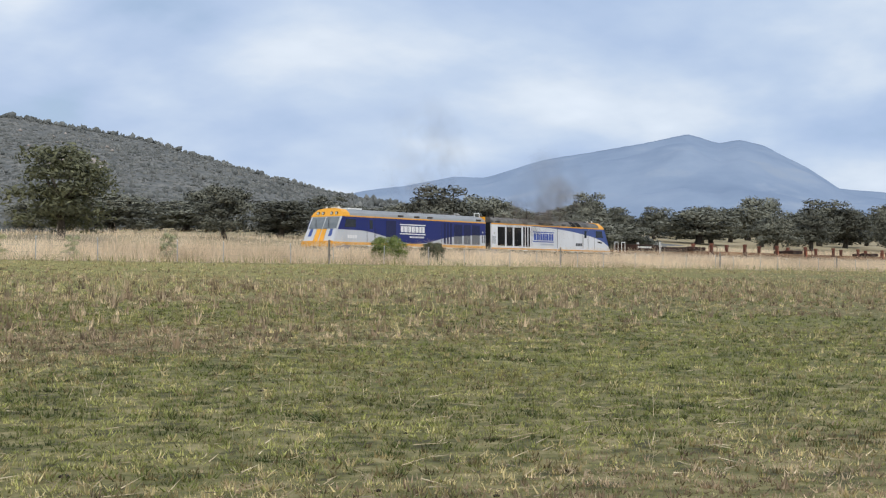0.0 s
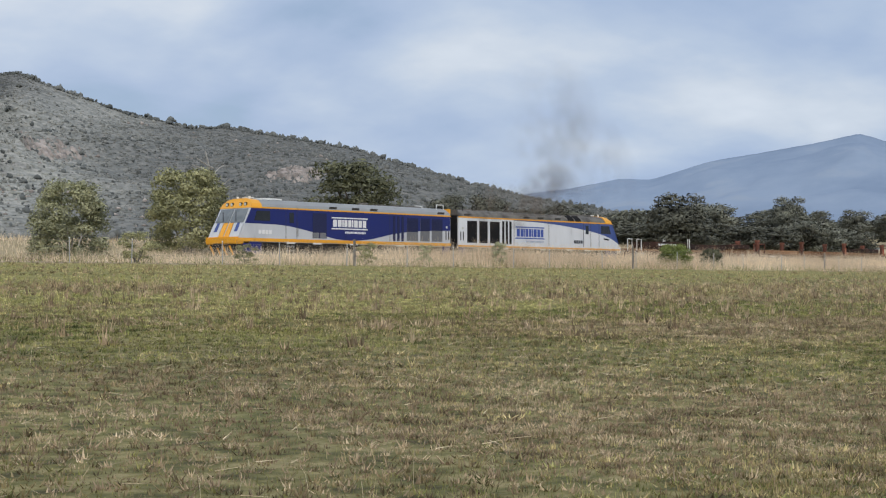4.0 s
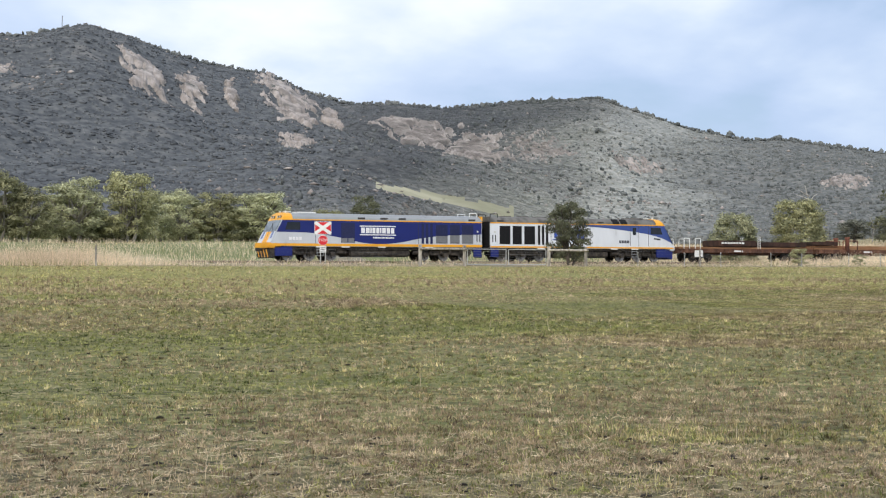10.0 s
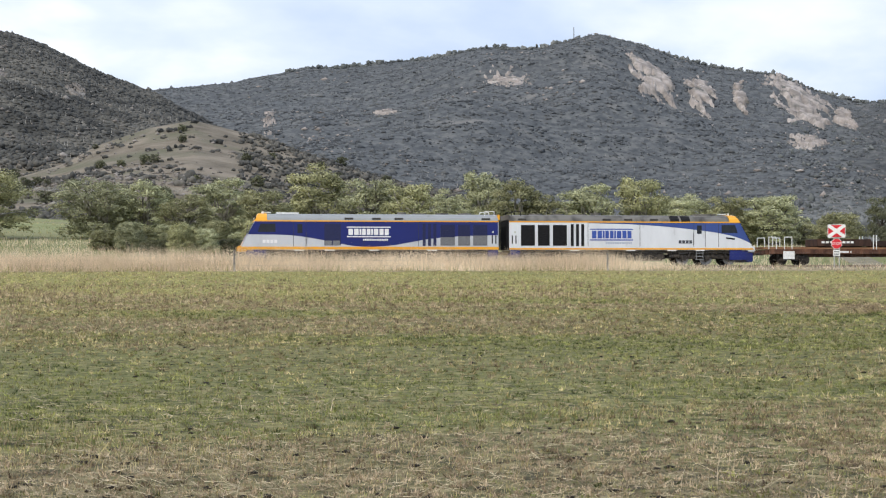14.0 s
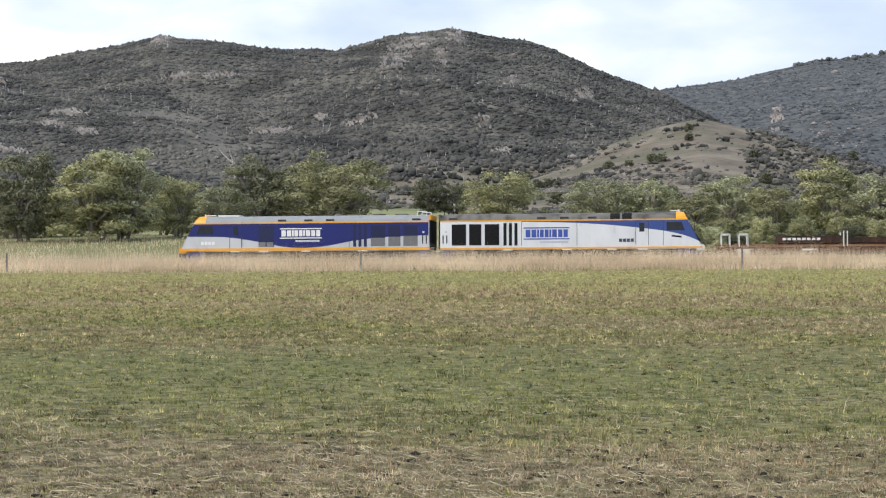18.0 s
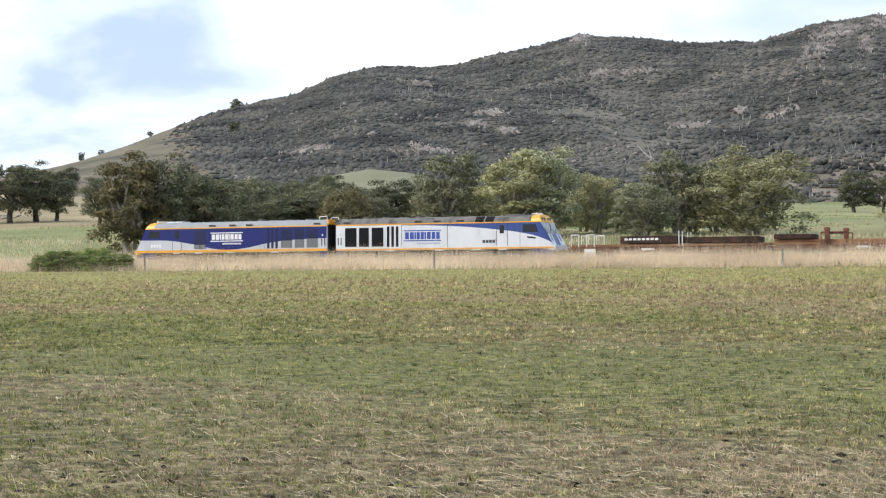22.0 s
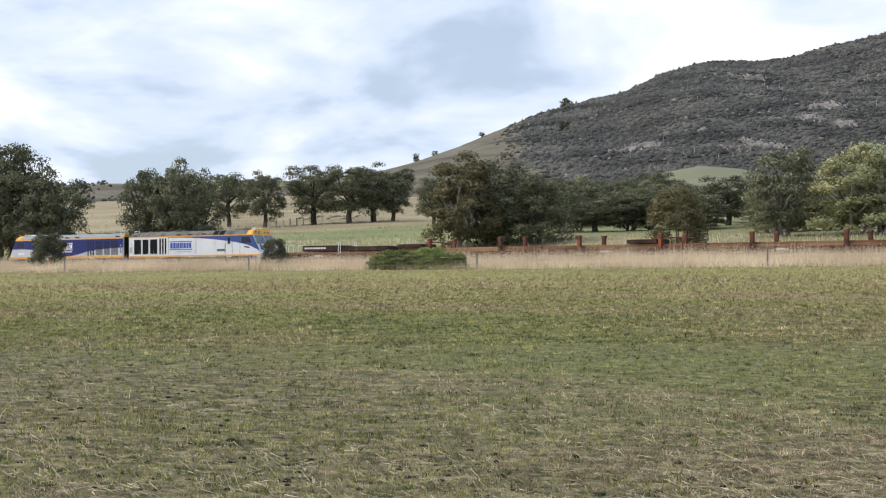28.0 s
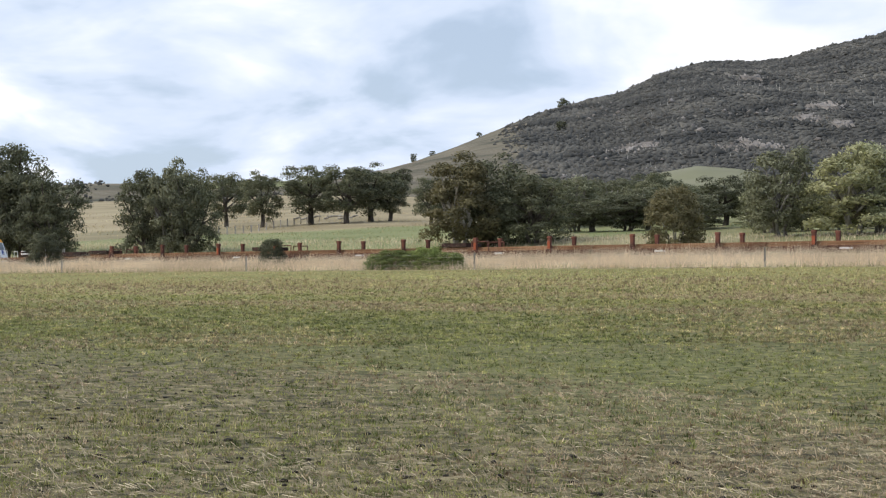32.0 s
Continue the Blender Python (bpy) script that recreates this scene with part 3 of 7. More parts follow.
def tree(x, y, height, width, form="spread", leaf="leaf_dark", label="", sink=0.0, name="tree"):
    k = TREE_COUNT[0] % 3
    TREE_COUNT[0] += 1
    tm, V, F, N = FORMS[form][k]
    key = (form, k, leaf)
    if key not in CROWNS:
        me = quick_mesh("crown", V, F, M[leaf])
        me.polygons.foreach_set("use_smooth", [True] * len(me.polygons))
        me.normals_split_custom_set_from_vertices(N)
        CROWNS[key] = me
    root = new(name)
    root.matrix_basis = Matrix.LocRotScale((x, y, ground_z(x, y) - sink), Euler((0, 0, TREE_COUNT[0] * 1.37)), (width / 8.0, width / 8.0, height / 10.0))
    if leaf in ("leaf_dark", "leaf_grove"):
        if ("dark", form, k) not in CROWNS:
            CROWNS[("dark", form, k)] = tm.copy()
            CROWNS[("dark", form, k)].materials[0] = M["dark_bark"]
        tm = CROWNS[("dark", form, k)]
    for nm, me in (("trunk", tm), ("crown", CROWNS[key])):
        new(nm, me).parent = root
    shade = {"leaf_dark": "dark green", "leaf_grove": "dull dark green", "leaf_olive": "olive green", "leaf_pale": "pale grey-green", "leaf_grey": "grey-green", "leaf_brown": "brownish green", "leaf_bush": "fresh green"}[leaf]
    tagged(root, label or shade + " eucalyptus tree standing in dry pasture", "tree" if form not in ("bush", "shrub") else "bush", group="paddock trees")
    return root


def tree_at(bearing, dist, top, width, form="spread", leaf="leaf_dark", name="tree", label=""):
    """A tree by bearing and distance; top: angular height of its tip in degrees; width in metres."""
    dist = max(dist, 128 / math.cos(radians(bearing)))
    x, y = spot(bearing, dist)
    tip = EYE + dist * math.tan(radians(top))
    return tree(x, y, tip - ground_z(x, y), width, form, leaf, label, name=name)


# belt of pale trees behind the crossing
for b, d, e, w, lf in ((-1.25, 165, 3.8, 5.5, "leaf_pale"), (0.2, 150, 3.3, 5.0, "leaf_olive"), (1.6, 160, 3.95, 6.2, "leaf_pale"), (3.1, 150, 3.55, 5.0, "leaf_olive"), (5.2, 170, 4.4, 7.6, "leaf_olive"), (7.2, 165, 3.95, 6.6, "leaf_pale"), (8.6, 160, 3.8, 5.2, "leaf_olive"), (9.9, 165, 3.55, 4.6, "leaf_pale"),
                       (11.1, 175, 4.25, 5.4, "leaf_pale"), (12.4, 165, 3.9, 5.8, "leaf_olive"), (13.4, 165, 3.3, 4.6, "leaf_olive"), (15.1, 170, 3.75, 6.4, "leaf_pale"), (17, 170, 4.0, 5.6, "leaf_olive"), (18.9, 175, 3.3, 5.2, "leaf_pale"), (20.2, 175, 3.25, 5.4, "leaf_olive"), (21.8, 175, 3.28, 6.2, "leaf_pale")):
    tree_at(b, d, e, w * 1.3, "tall", lf, label="leafy " + ("pale" if lf == "leaf_pale" else "olive") + " young eucalyptus in a dense belt")
for k in range(22):
    b = -2.5 + 25.5 * k / 21
    tree_at(b + 0.3 * math.sin(k * 5), 182 + 8 * math.sin(k * 3), 2.75 + 0.5 * math.sin(k * 2.3), 6.5, "bush" if k % 3 else "tall", ("leaf_olive", "leaf_olive", "leaf_pale")[k % 3], label="leafy shrubby tree at the back of a dense belt")
for k in range(28):
    tree_at(-2.6 + 0.45 * k, 139 + 5 * math.sin(k * 2.9), 2.05 + 0.4 * math.sin(k * 4.3), 2.6, "bush", ("leaf_olive", "leaf_dark", "leaf_pale")[k % 3], label="leafy undergrowth at the foot of the tree belt")
for k in range(18):
    tree_at(27.5 + 0.95 * k + 0.3 * math.sin(k * 5.1), 440 + 60 * math.sin(k * 3.7), 1.75 + 0.3 * math.sin(k * 2.3), 9.5 + 2 * math.sin(k * 1.7), "grove", "leaf_grove", label="dull dark round-headed gum tree in open paddock")
tree_at(24.1, 170, 2.6, 5.2, "bush", "leaf_olive")
tree_at(25.55, 185, 3.2, 4.2, "spread", "leaf_dark", label="leaning dark tree with a high tufted crown")
tree_at(26.0, 180, 1.95, 3.6, "bush", "leaf_dark", label="small round dark bush below a leaning tree")
tree(98.7, 121.5, 5.2, 4.8, "bush", "leaf_pale", "round dense grey-green bush behind the track")
tree(115.2, 131, 6.4, 6.0, "bush", "leaf_olive", "round dense olive bush behind the track")
tree_at(45.15, 189, 3.15, 7.8, "grove", "leaf_dark", label="lone dark round-headed tree in straw coloured paddock")
# dark trees behind the track, left of the knoll
tree_at(-17.0, 150, 3.6, 7.5, "tall", "leaf_grey")
tree_at(-15.7, 160, 4.65, 8.5, "tall", "leaf_grey")
tree_at(-12.9, 158, 4.62, 11.0, "dense", "leaf_olive")
tree_at(-14.3, 168, 4.4, 7.5, "tall", "leaf_grey")
tree_at(-6.8, 165, 4.0, 9.5, "dense", "leaf_olive")
tree_at(-2.9, 165, 3.8, 8.6, "dense", "leaf_pale")
tree_at(-0.5, 260, 3.6, 3.6, "bush", "leaf_dark")
tree_at(-9.4, 330, 3.9, 9.5, "spread", "leaf_dark")
tree_at(-8.4, 330, 3.7, 7.5, "spread", "leaf_dark")
tree_at(-27.85, 150, 3.3, 5.6, "bush", "leaf_brown", label="round dense brownish green bush behind the track")
tree_at(-28.4, 240, 3.9, 7.5, "spread", "leaf_dark")
tree_at(-26.4, 240, 3.4, 6.5, "spread", "leaf_dark")
tree_at(-24.0, 160, 4.7, 8.8, "tall", "leaf_grey")
# brighter leaf colours on these two stand in for passing sunlight
tree_at(-21.5, 158, 4.75, 11.5, "tall", "leaf_olive")
tree_at(-20.6, 160, 4.95, 9.0, "tall", "leaf_pale")
tree_at(-18.6, 165, 3.9, 6.5, "tall", "leaf_olive")
tree_at(-35.7, 165, 4.55, 10.5, "tall", "leaf_brown", label="large brownish tree with bare pale limbs")
tree_at(-34.6, 170, 4.35, 10.0, "dense", "leaf_dark")
tree_at(-33.0, 166, 3.8, 8.8, "dense", "leaf_dark")
for b, d, e, w in ((-36.8, 250, 3.75, 7.0), (-31.5, 250, 3.4, 8.0), (-30.0, 250, 3.55, 9.0), (-28.9, 255, 3.85, 8.5), (-32.3, 255, 3.4, 8.0)):
    tree_at(b, d, e, w, "spread", "leaf_dark")
for b, d, e, w in ((-43.0, 265, 3.8, 6.6), (-41.2, 265, 4.2, 9.4), (-39.9, 262, 4.1, 8.8), (-39.0, 265, 4.15, 9.0), (-38.3, 268, 3.9, 6.6), (-44.3, 280, 3.85, 7.5)):
    tree_at(b, d, e, w * 1.2, "spread", "leaf_dark", label="dark spreading gum tree on a grassy slope")
tree_at(-47.1, 168, 3.95, 7.2, "dense", "leaf_dark")
tree_at(-46.3, 170, 4.3, 7.6, "tall", "leaf_grey")
tree_at(-45.6, 172, 3.8, 6.4, "dense", "leaf_dark")
tree_at(-52.2, 160, 4.95, 11.0, "tall", "leaf_dark")
tree_at(-51.5, 164, 4.2, 10.0, "dense", "leaf_dark")
tree_at(-50.5, 160, 3.6, 8.5, "dense", "leaf_dark")
for k in range(15):
    tree_at(-34.0 + 0.78 * k + 0.25 * math.sin(k * 7), 205 + 18 * math.sin(k * 4.1), 3.35 + 0.4 * math.sin(k * 2.7), 8.5, "spread" if k % 3 else "tall", ("leaf_dark", "leaf_grey", "leaf_dark", "leaf_grey")[k % 4], label="dark gum tree in a wood below the hill")
for k in range(9):
    tree_at(-24.5 + 1.35 * k, 178 + 6 * math.sin(k * 3.1), 3.3 + 0.4 * math.sin(k * 2.1), 8.0, "tall", ("leaf_grey", "leaf_olive", "leaf_grey")[k % 3], label="leafy gum tree at the back of a grove")
# woods on the plain
rng = np.random.default_rng(5)
for k in range(50):
    b = 43.0 + 29 * (k + 0.5) / 50 + rng.normal() * 0.45
    near = b < 55
    if b < 49 and k % 3 == 0:
        continue
    d = 205 + 60 * rng.random() if near else 335 + 130 * rng.random()
    top = 2.1 + 0.60 * rng.random() ** 1.3 if near else 2.15 + 0.65 * rng.random() ** 1.5
    tree_at(b, d, top, (6.2 if near else 10.0) * (0.8 + 0.7 * rng.random()), "grove", "leaf_grove", label="dark eucalyptus in a scattered woodland belt")
for k in range(26):
    b = 57.5 + 15 * (k + 0.5) / 26 + rng.normal() * 0.3
    tree_at(b, 470 + 60 * rng.random(), 2.0 + 0.35 * rng.random(), 13.0, "far", "leaf_grove", label="dark eucalyptus in a far woodland belt")
for k in range(9):
    b = 51.0 + 8.5 * (k + 0.5) / 9 + rng.normal() * 0.35
    tree_at(b, 224 + 20 * rng.random(), 1.6 + 0.35 * rng.random(), 6.5 + 2.5 * rng.random(), "grove", "leaf_grove", label="low round dark tree at the edge of a wood")




# ---- the railway: bed, rails, sleepers ----
def box(bm, x0, x1, y0, y1, z0, z1):
    return bmesh.ops.create_cube(bm, size=1, matrix=Matrix.Translation(((x0 + x1) / 2, (y0 + y1) / 2, (z0 + z1) / 2)) @ Matrix.Diagonal((abs(x1 - x0), abs(y1 - y0), abs(z1 - z0), 1)))["verts"]


def one_box(x0, x1, y0, y1, z0, z1, bevel=0.0):
    bm = bmesh.new()
    box(bm, x0, x1, y0, y1, z0, z1)
    if bevel:
        bmesh.ops.bevel(bm, geom=bm.edges[:], offset=bevel, segments=2, affect="EDGES")
    return bm


def rod(bm, p, q, r, sides=8):
    p, q = Vector(p), Vector(q)
    d = q - p
    m = Matrix.Translation((p + q) / 2) @ d.to_track_quat("Z", "Y").to_matrix().to_4x4()
    bmesh.ops.create_cone(bm, cap_ends=True, segments=sides, radius1=r, radius2=r, depth=d.length, matrix=m)


M["rail_steel"] = material("worn_rail_steel", [(0.16, 0.11, 0.08), (0.25, 0.18, 0.14)], 3, 0.5, 0.6)
M["sleeper"] = material("grey_concrete_sleeper", [(0.25, 0.24, 0.22), (0.36, 0.35, 0.32)], 2, 0.95)
M["dirt"] = material("pale_gravel_road", [(0.17, 0.15, 0.10), (0.26, 0.23, 0.17)], 0.8, 0.95, space="World", bump=0.5)
M["wood"] = material("weathered_grey_timber", [(0.189, 0.162, 0.135), (0.351, 0.3172, 0.27), (0.459, 0.4185, 0.3645)], 6, 0.9, stretch=(1, 1, 0.2), vary=0.25)
M["wire"] = material("dull_galvanised_wire", [(0.16, 0.155, 0.15), (0.24, 0.235, 0.23)], 3, 0.5, 0.7)
M["galvanised"] = material("pale_galvanised_pipe", [(0.40, 0.40, 0.39), (0.52, 0.52, 0.50)], 3, 0.5, 0.3)
M["white"] = material("white_paint", [(0.68, 0.68, 0.66), (0.78, 0.78, 0.76)], 3, 0.5)
M["red"] = material("red_sign_paint", [(0.55, 0.02, 0.03), (0.62, 0.03, 0.04)], 3, 0.45)

X0, X1 = -420.0, 520.0


def track_z(x):
    return RAIL_Z + GRADE * x


bm = bmesh.new()
prof = [(-2.9, -0.75), (-1.75, -0.24), (1.75, -0.24), (2.9, -0.75)]
prev = None
for k in range(95):
    x = X0 + (X1 - X0) * k / 94
    ring = [bm.verts.new((x, TRACK_Y + a + 0.06 * math.sin(k * 1.9 + a), track_z(x) + h + 0.015 * math.sin(k * 2.3 + 3 * a))) for a, h in prof]
    if prev:
        for a in range(3):
            bm.faces.new((prev[a], ring[a], ring[a + 1], prev[a + 1]))
    prev = ring
tagged(part("track_bed", bm, M["ballast"]), "grey stone ballast under the railway track", "track bed", kind="structure")
for off in (-0.7525, 0.7525):
    bm = bmesh.new()
    a = [(-0.07, -0.16), (0.07, -0.16), (0.035, -0.04), (0.035, 0.0), (-0.035, 0.0), (-0.035, -0.04)]
    ends = [[bm.verts.new((x, TRACK_Y + off + p, track_z(x) + h)) for p, h in a] for x in (X0, X1)]
    for k in range(6):
        bm.faces.new((ends[0][k], ends[0][(k + 1) % 6], ends[1][(k + 1) % 6], ends[1][k]))
    tagged(part("running_rail", bm, M["rail_steel"]), "rust-sided steel rail with a worn bright top", "rail", "running rails")
n = int((X1 - X0) / 0.7)
xs = X0 + 0.35 + 0.7 * np.arange(n)
zs = track_z(xs) - 0.17
cube = np.array([(a, b, c) for a in (-0.12, 0.12) for b in (-1.25, 1.25) for c in (-0.18, 0.0)])
quads = np.array([(0, 1, 3, 2), (4, 6, 7, 5), (0, 4, 5, 1), (2, 3, 7, 6), (0, 2, 6, 4), (1, 5, 7, 3)])
V = (cube[None] + np.stack([xs, np.full(n, TRACK_Y), zs], 1)[:, None]).reshape(-1, 3)
F = (quads[None] + 8 * np.arange(n)[:, None, None]).reshape(-1, 4)
tagged(new("sleepers", quick_mesh("sleepers", V, F, M["sleeper"])), "concrete sleepers bedded in ballast", "sleeper", kind="stuff")

# gravel road over the crossing
bm = bmesh.new()
prev = None
for k in range(30):
    y = 93.5 + (190 - 93.5) * k / 29
    x = 56.5 + max(0, y - 113) * 0.22
    w = 1.7 + 0.2 * math.sin(k)
    zc = [max(ground_z(x + q, y), track_z(x) - 0.10 if abs(y - TRACK_Y) < 4 else -9) + 0.03 for q in (-w, 0, w)]
    ring = [bm.verts.new((x + q, y, z)) for q, z in zip((-w, 0, w), zc)]
    if prev:
        for a in range(2):
            bm.faces.new((prev[a], prev[a + 1], ring[a + 1], ring[a]))
    prev = ring
tagged(part("road", bm, M["dirt"]), "pale gravel farm road over the level crossing", "road", kind="structure")


# ---- the engines ----
def paint(name, c, rough=0.4, dirt=(0.10, 0.085, 0.07), amount=(0.62, 0.95)):
    return material(name, [tuple(0.93 * v for v in c), c, tuple(min(1, 1.05 * v) for v in c)], 0.8, rough, spec=0.5, second=(dirt, 1.3, *amount), stretch=(1, 1, 0.35), bump=0.04, bump_scale=1.5)


M["silver"] = paint("silver_grey_paint", (0.52, 0.54, 0.57))
M["pearl"] = paint("pale_silver_paint", (0.66, 0.68, 0.71))
M["blue"] = paint("deep_blue_paint", (0.004, 0.012, 0.135), 0.4, amount=(0.78, 1.3))
M["mid_blue"] = paint("mid_blue_paint", (0.035, 0.068, 0.25), 0.3)
M["amber"] = paint("orange_yellow_paint", (0.78, 0.36, 0.02), 0.4)
M["roof_grey"] = paint("grey_roof_paint", (0.27, 0.28, 0.29), 0.6)
M["roof_soot"] = paint("sooty_roof_paint", (0.15, 0.14, 0.125), 0.7, (0.05, 0.045, 0.04), (0.45, 0.7))
M["grille"] = material("dark_grille", [(0.014, 0.014, 0.015), (0.026, 0.026, 0.028)], 4, 0.85, spec=0.05, stretch=(1, 1, 9))
M["grille_blue"] = material("dark_blue_grille", [(0.014, 0.017, 0.06), (0.022, 0.028, 0.09)], 4, 0.6, stretch=(1, 1, 9))
M["grille_grey"] = material("grey_grille", [(0.15, 0.155, 0.165), (0.22, 0.225, 0.235)], 4, 0.6, stretch=(1, 1, 9))
M["under"] = material("grimy_running_gear", [(0.018, 0.016, 0.014), (0.045, 0.038, 0.032), (0.08, 0.066, 0.052)], 3, 0.8)
M["tread"] = material("bright_wheel_steel", [(0.18, 0.17, 0.16), (0.30, 0.29, 0.28)], 3, 0.35, 0.8)
M["seam"] = material("dark_seam", [(0.04, 0.04, 0.05), (0.06, 0.06, 0.07)], 3, 0.8)
M["hatch"] = material("dull_grey_hatch", [(0.06, 0.062, 0.065), (0.10, 0.102, 0.105)], 4, 0.7)
M["glass"] = material("dark_cab_glass", [(0.012, 0.014, 0.017), (0.02, 0.022, 0.026)], 2, 0.08, spec=0.35)
M["screen"] = material("bright_windscreen_glass", [(0.10, 0.12, 0.13), (0.15, 0.17, 0.18)], 2, 0.08, spec=1.0)
M["lamp_lens"] = material("clear_lamp_lens", [(0.55, 0.55, 0.50), (0.65, 0.65, 0.60)], 3, 0.15)
M["white_text"] = material("white_lettering", [(0.74, 0.74, 0.75), (0.80, 0.80, 0.81)], 3, 0.5)
M["blue_text"] = material("blue_lettering", [(0.04, 0.08, 0.34), (0.05, 0.10, 0.38)], 3, 0.5)
M["grey_text"] = material("dark_lettering", [(0.05, 0.055, 0.07), (0.06, 0.065, 0.08)], 3, 0.5)
M["faint_text"] = material("faint_blue_grey_lettering", [(0.38, 0.42, 0.52), (0.42, 0.46, 0.55)], 3, 0.5)

LEN, HALF = 18.9, 1.46


def nose_x(z):
    """Where the sloping cab front stands at height z."""
    return LEN - 1.38 * max(0.0, min(1.0, (z - 1.15) / 2.6)) ** 1.08


def plate(pts, y0, y1):
    """A flat shape in x, z, as thick as y0 to y1."""
    bm = bmesh.new()
    a = [bm.verts.new((x, y0, z)) for x, z in pts]
    b = [bm.verts.new((x, y1, z)) for x, z in pts]
    bm.faces.new(a)
    bm.faces.new(b[::-1])
    for k in range(len(pts)):
        bm.faces.new((a[k], b[k], b[(k + 1) % len(pts)], a[(k + 1) % len(pts)]))
    bmesh.ops.recalc_face_normals(bm, faces=bm.faces[:])
    return bm


def curve_at(x, line):
    return float(np.interp(x, [p[0] for p in line], [p[1] for p in line]))


def smooth_line(line, n=40):
    """Samples of a soft curve through few points."""
    xs, ys = np.array([p[0] for p in line]), np.array([p[1] for p in line])
    d = np.gradient(ys, xs)
    out = []
    for x in np.linspace(xs[0], xs[-1], n):
        k = min(len(xs) - 2, max(0, int(np.searchsorted(xs, x) - 1)))
        h = xs[k + 1] - xs[k]
        t = (x - xs[k]) / h
        y = (2 * t ** 3 - 3 * t ** 2 + 1) * ys[k] + (t ** 3 - 2 * t ** 2 + t) * h * d[k] + (-2 * t ** 3 + 3 * t ** 2) * ys[k + 1] + (t ** 3 - t ** 2) * h * d[k + 1]
        out.append((float(x), float(y)))
    return out


def shell(bm, prof, x0, front):
    """Prism along x with the profile (y, z), its front leaning as front(z)."""
    a = [bm.verts.new((x0, y, z)) for y, z in prof]
    b = [bm.verts.new((front(z), y, z)) for y, z in prof]
    bm.faces.new(a)
    bm.faces.new(b[::-1])
    n = len(prof)
    for k in range(n):
        bm.faces.new((a[k], b[k], b[(k + 1) % n], a[(k + 1) % n]))
    bmesh.ops.recalc_face_normals(bm, faces=bm.faces[:])


WHEELS = []


def wheelset(x, radius, parent, spin=True):
    bm = bmesh.new()
    rod(bm, (0, -0.95, 0), (0, 0.95, 0), 0.09)
    for s in (-1, 1):
        rod(bm, (0, s * 0.70, 0), (0, s * 0.80, 0), radius, 24)
        for k in range(4):
            a = k * math.pi / 2
            box(bm, 0.24 * math.cos(a) - 0.05, 0.24 * math.cos(a) + 0.05, s * 0.80, s * 0.83, 0.24 * math.sin(a) - 0.05, 0.24 * math.sin(a) + 0.05)
    w = part("wheelset", bm, M["under"], parent)
    w.matrix_basis = Matrix.Translation((x, 0, radius))
    for s in (-1, 1):
        bm = bmesh.new()
        rod(bm, (0, s * 0.81, 0), (0, s * 0.825, 0), radius * 0.97, 24)
        part("tread", bm, M["tread"], w, "worn bright steel wheel rim")
    if spin:
        WHEELS.append((w, x, radius))


def bogie(xc, axles, radius, parent):
    span = axles[-1] - axles[0]
    bm = bmesh.new()
    for s in (-1, 1):
        pts = [(xc - span / 2 - 0.6, 0.62), (xc - span / 2 - 0.45, 0.86), (xc + span / 2 + 0.45, 0.86), (xc + span / 2 + 0.6, 0.62), (xc + span / 2 + 0.4, 0.45), (xc + 0.4, 0.50), (xc - 0.4, 0.50), (xc - span / 2 - 0.4, 0.45)]
        tmp = plate(pts, s * 0.98, s * 1.10)
        me = bpy.data.meshes.new("tmp")
        tmp.to_mesh(me)
        tmp.free()
        bm.from_mesh(me)
        bpy.data.meshes.remove(me)
        for a in axles:
            box(bm, xc + a - 0.17, xc + a + 0.17, s * 1.08, s * 1.24, radius - 0.17, radius + 0.17)
            for q in (-0.42, 0.42):
                rod(bm, (xc + a + q, s * 1.14, 0.62), (xc + a + q, s * 1.14, 0.95), 0.11)
    box(bm, xc - 0.35, xc + 0.35, -1.0, 1.0, 0.55, 0.95)
    part("bogie_frame", bm, M["under"], parent)
    for a in axles:
        wheelset(xc + a, radius, parent)


def letters(x0, x1, z0, z1, count, y, mat, parent, name="lettering_bar", lean=0.0, ratio=0.72, widths=None):
    """Writing as a row of plain bars, of equal or given widths."""
    widths = widths or [1.0] * count
    unit = (x1 - x0) / sum(widths)
    for k in range(count):
        a, step = x0 + unit * sum(widths[:k]), unit * widths[k]
        bm = plate([(a + 0.5 * (1 - ratio) * step, z0), (a + (0.5 + 0.5 * ratio) * step, z0), (a + (0.5 + 0.5 * ratio) * step + lean, z1), (a + 0.5 * (1 - ratio) * step + lean, z1)], y, y + (0.006 if y > 0 else -0.006))
        part(name, bm, mat, parent)


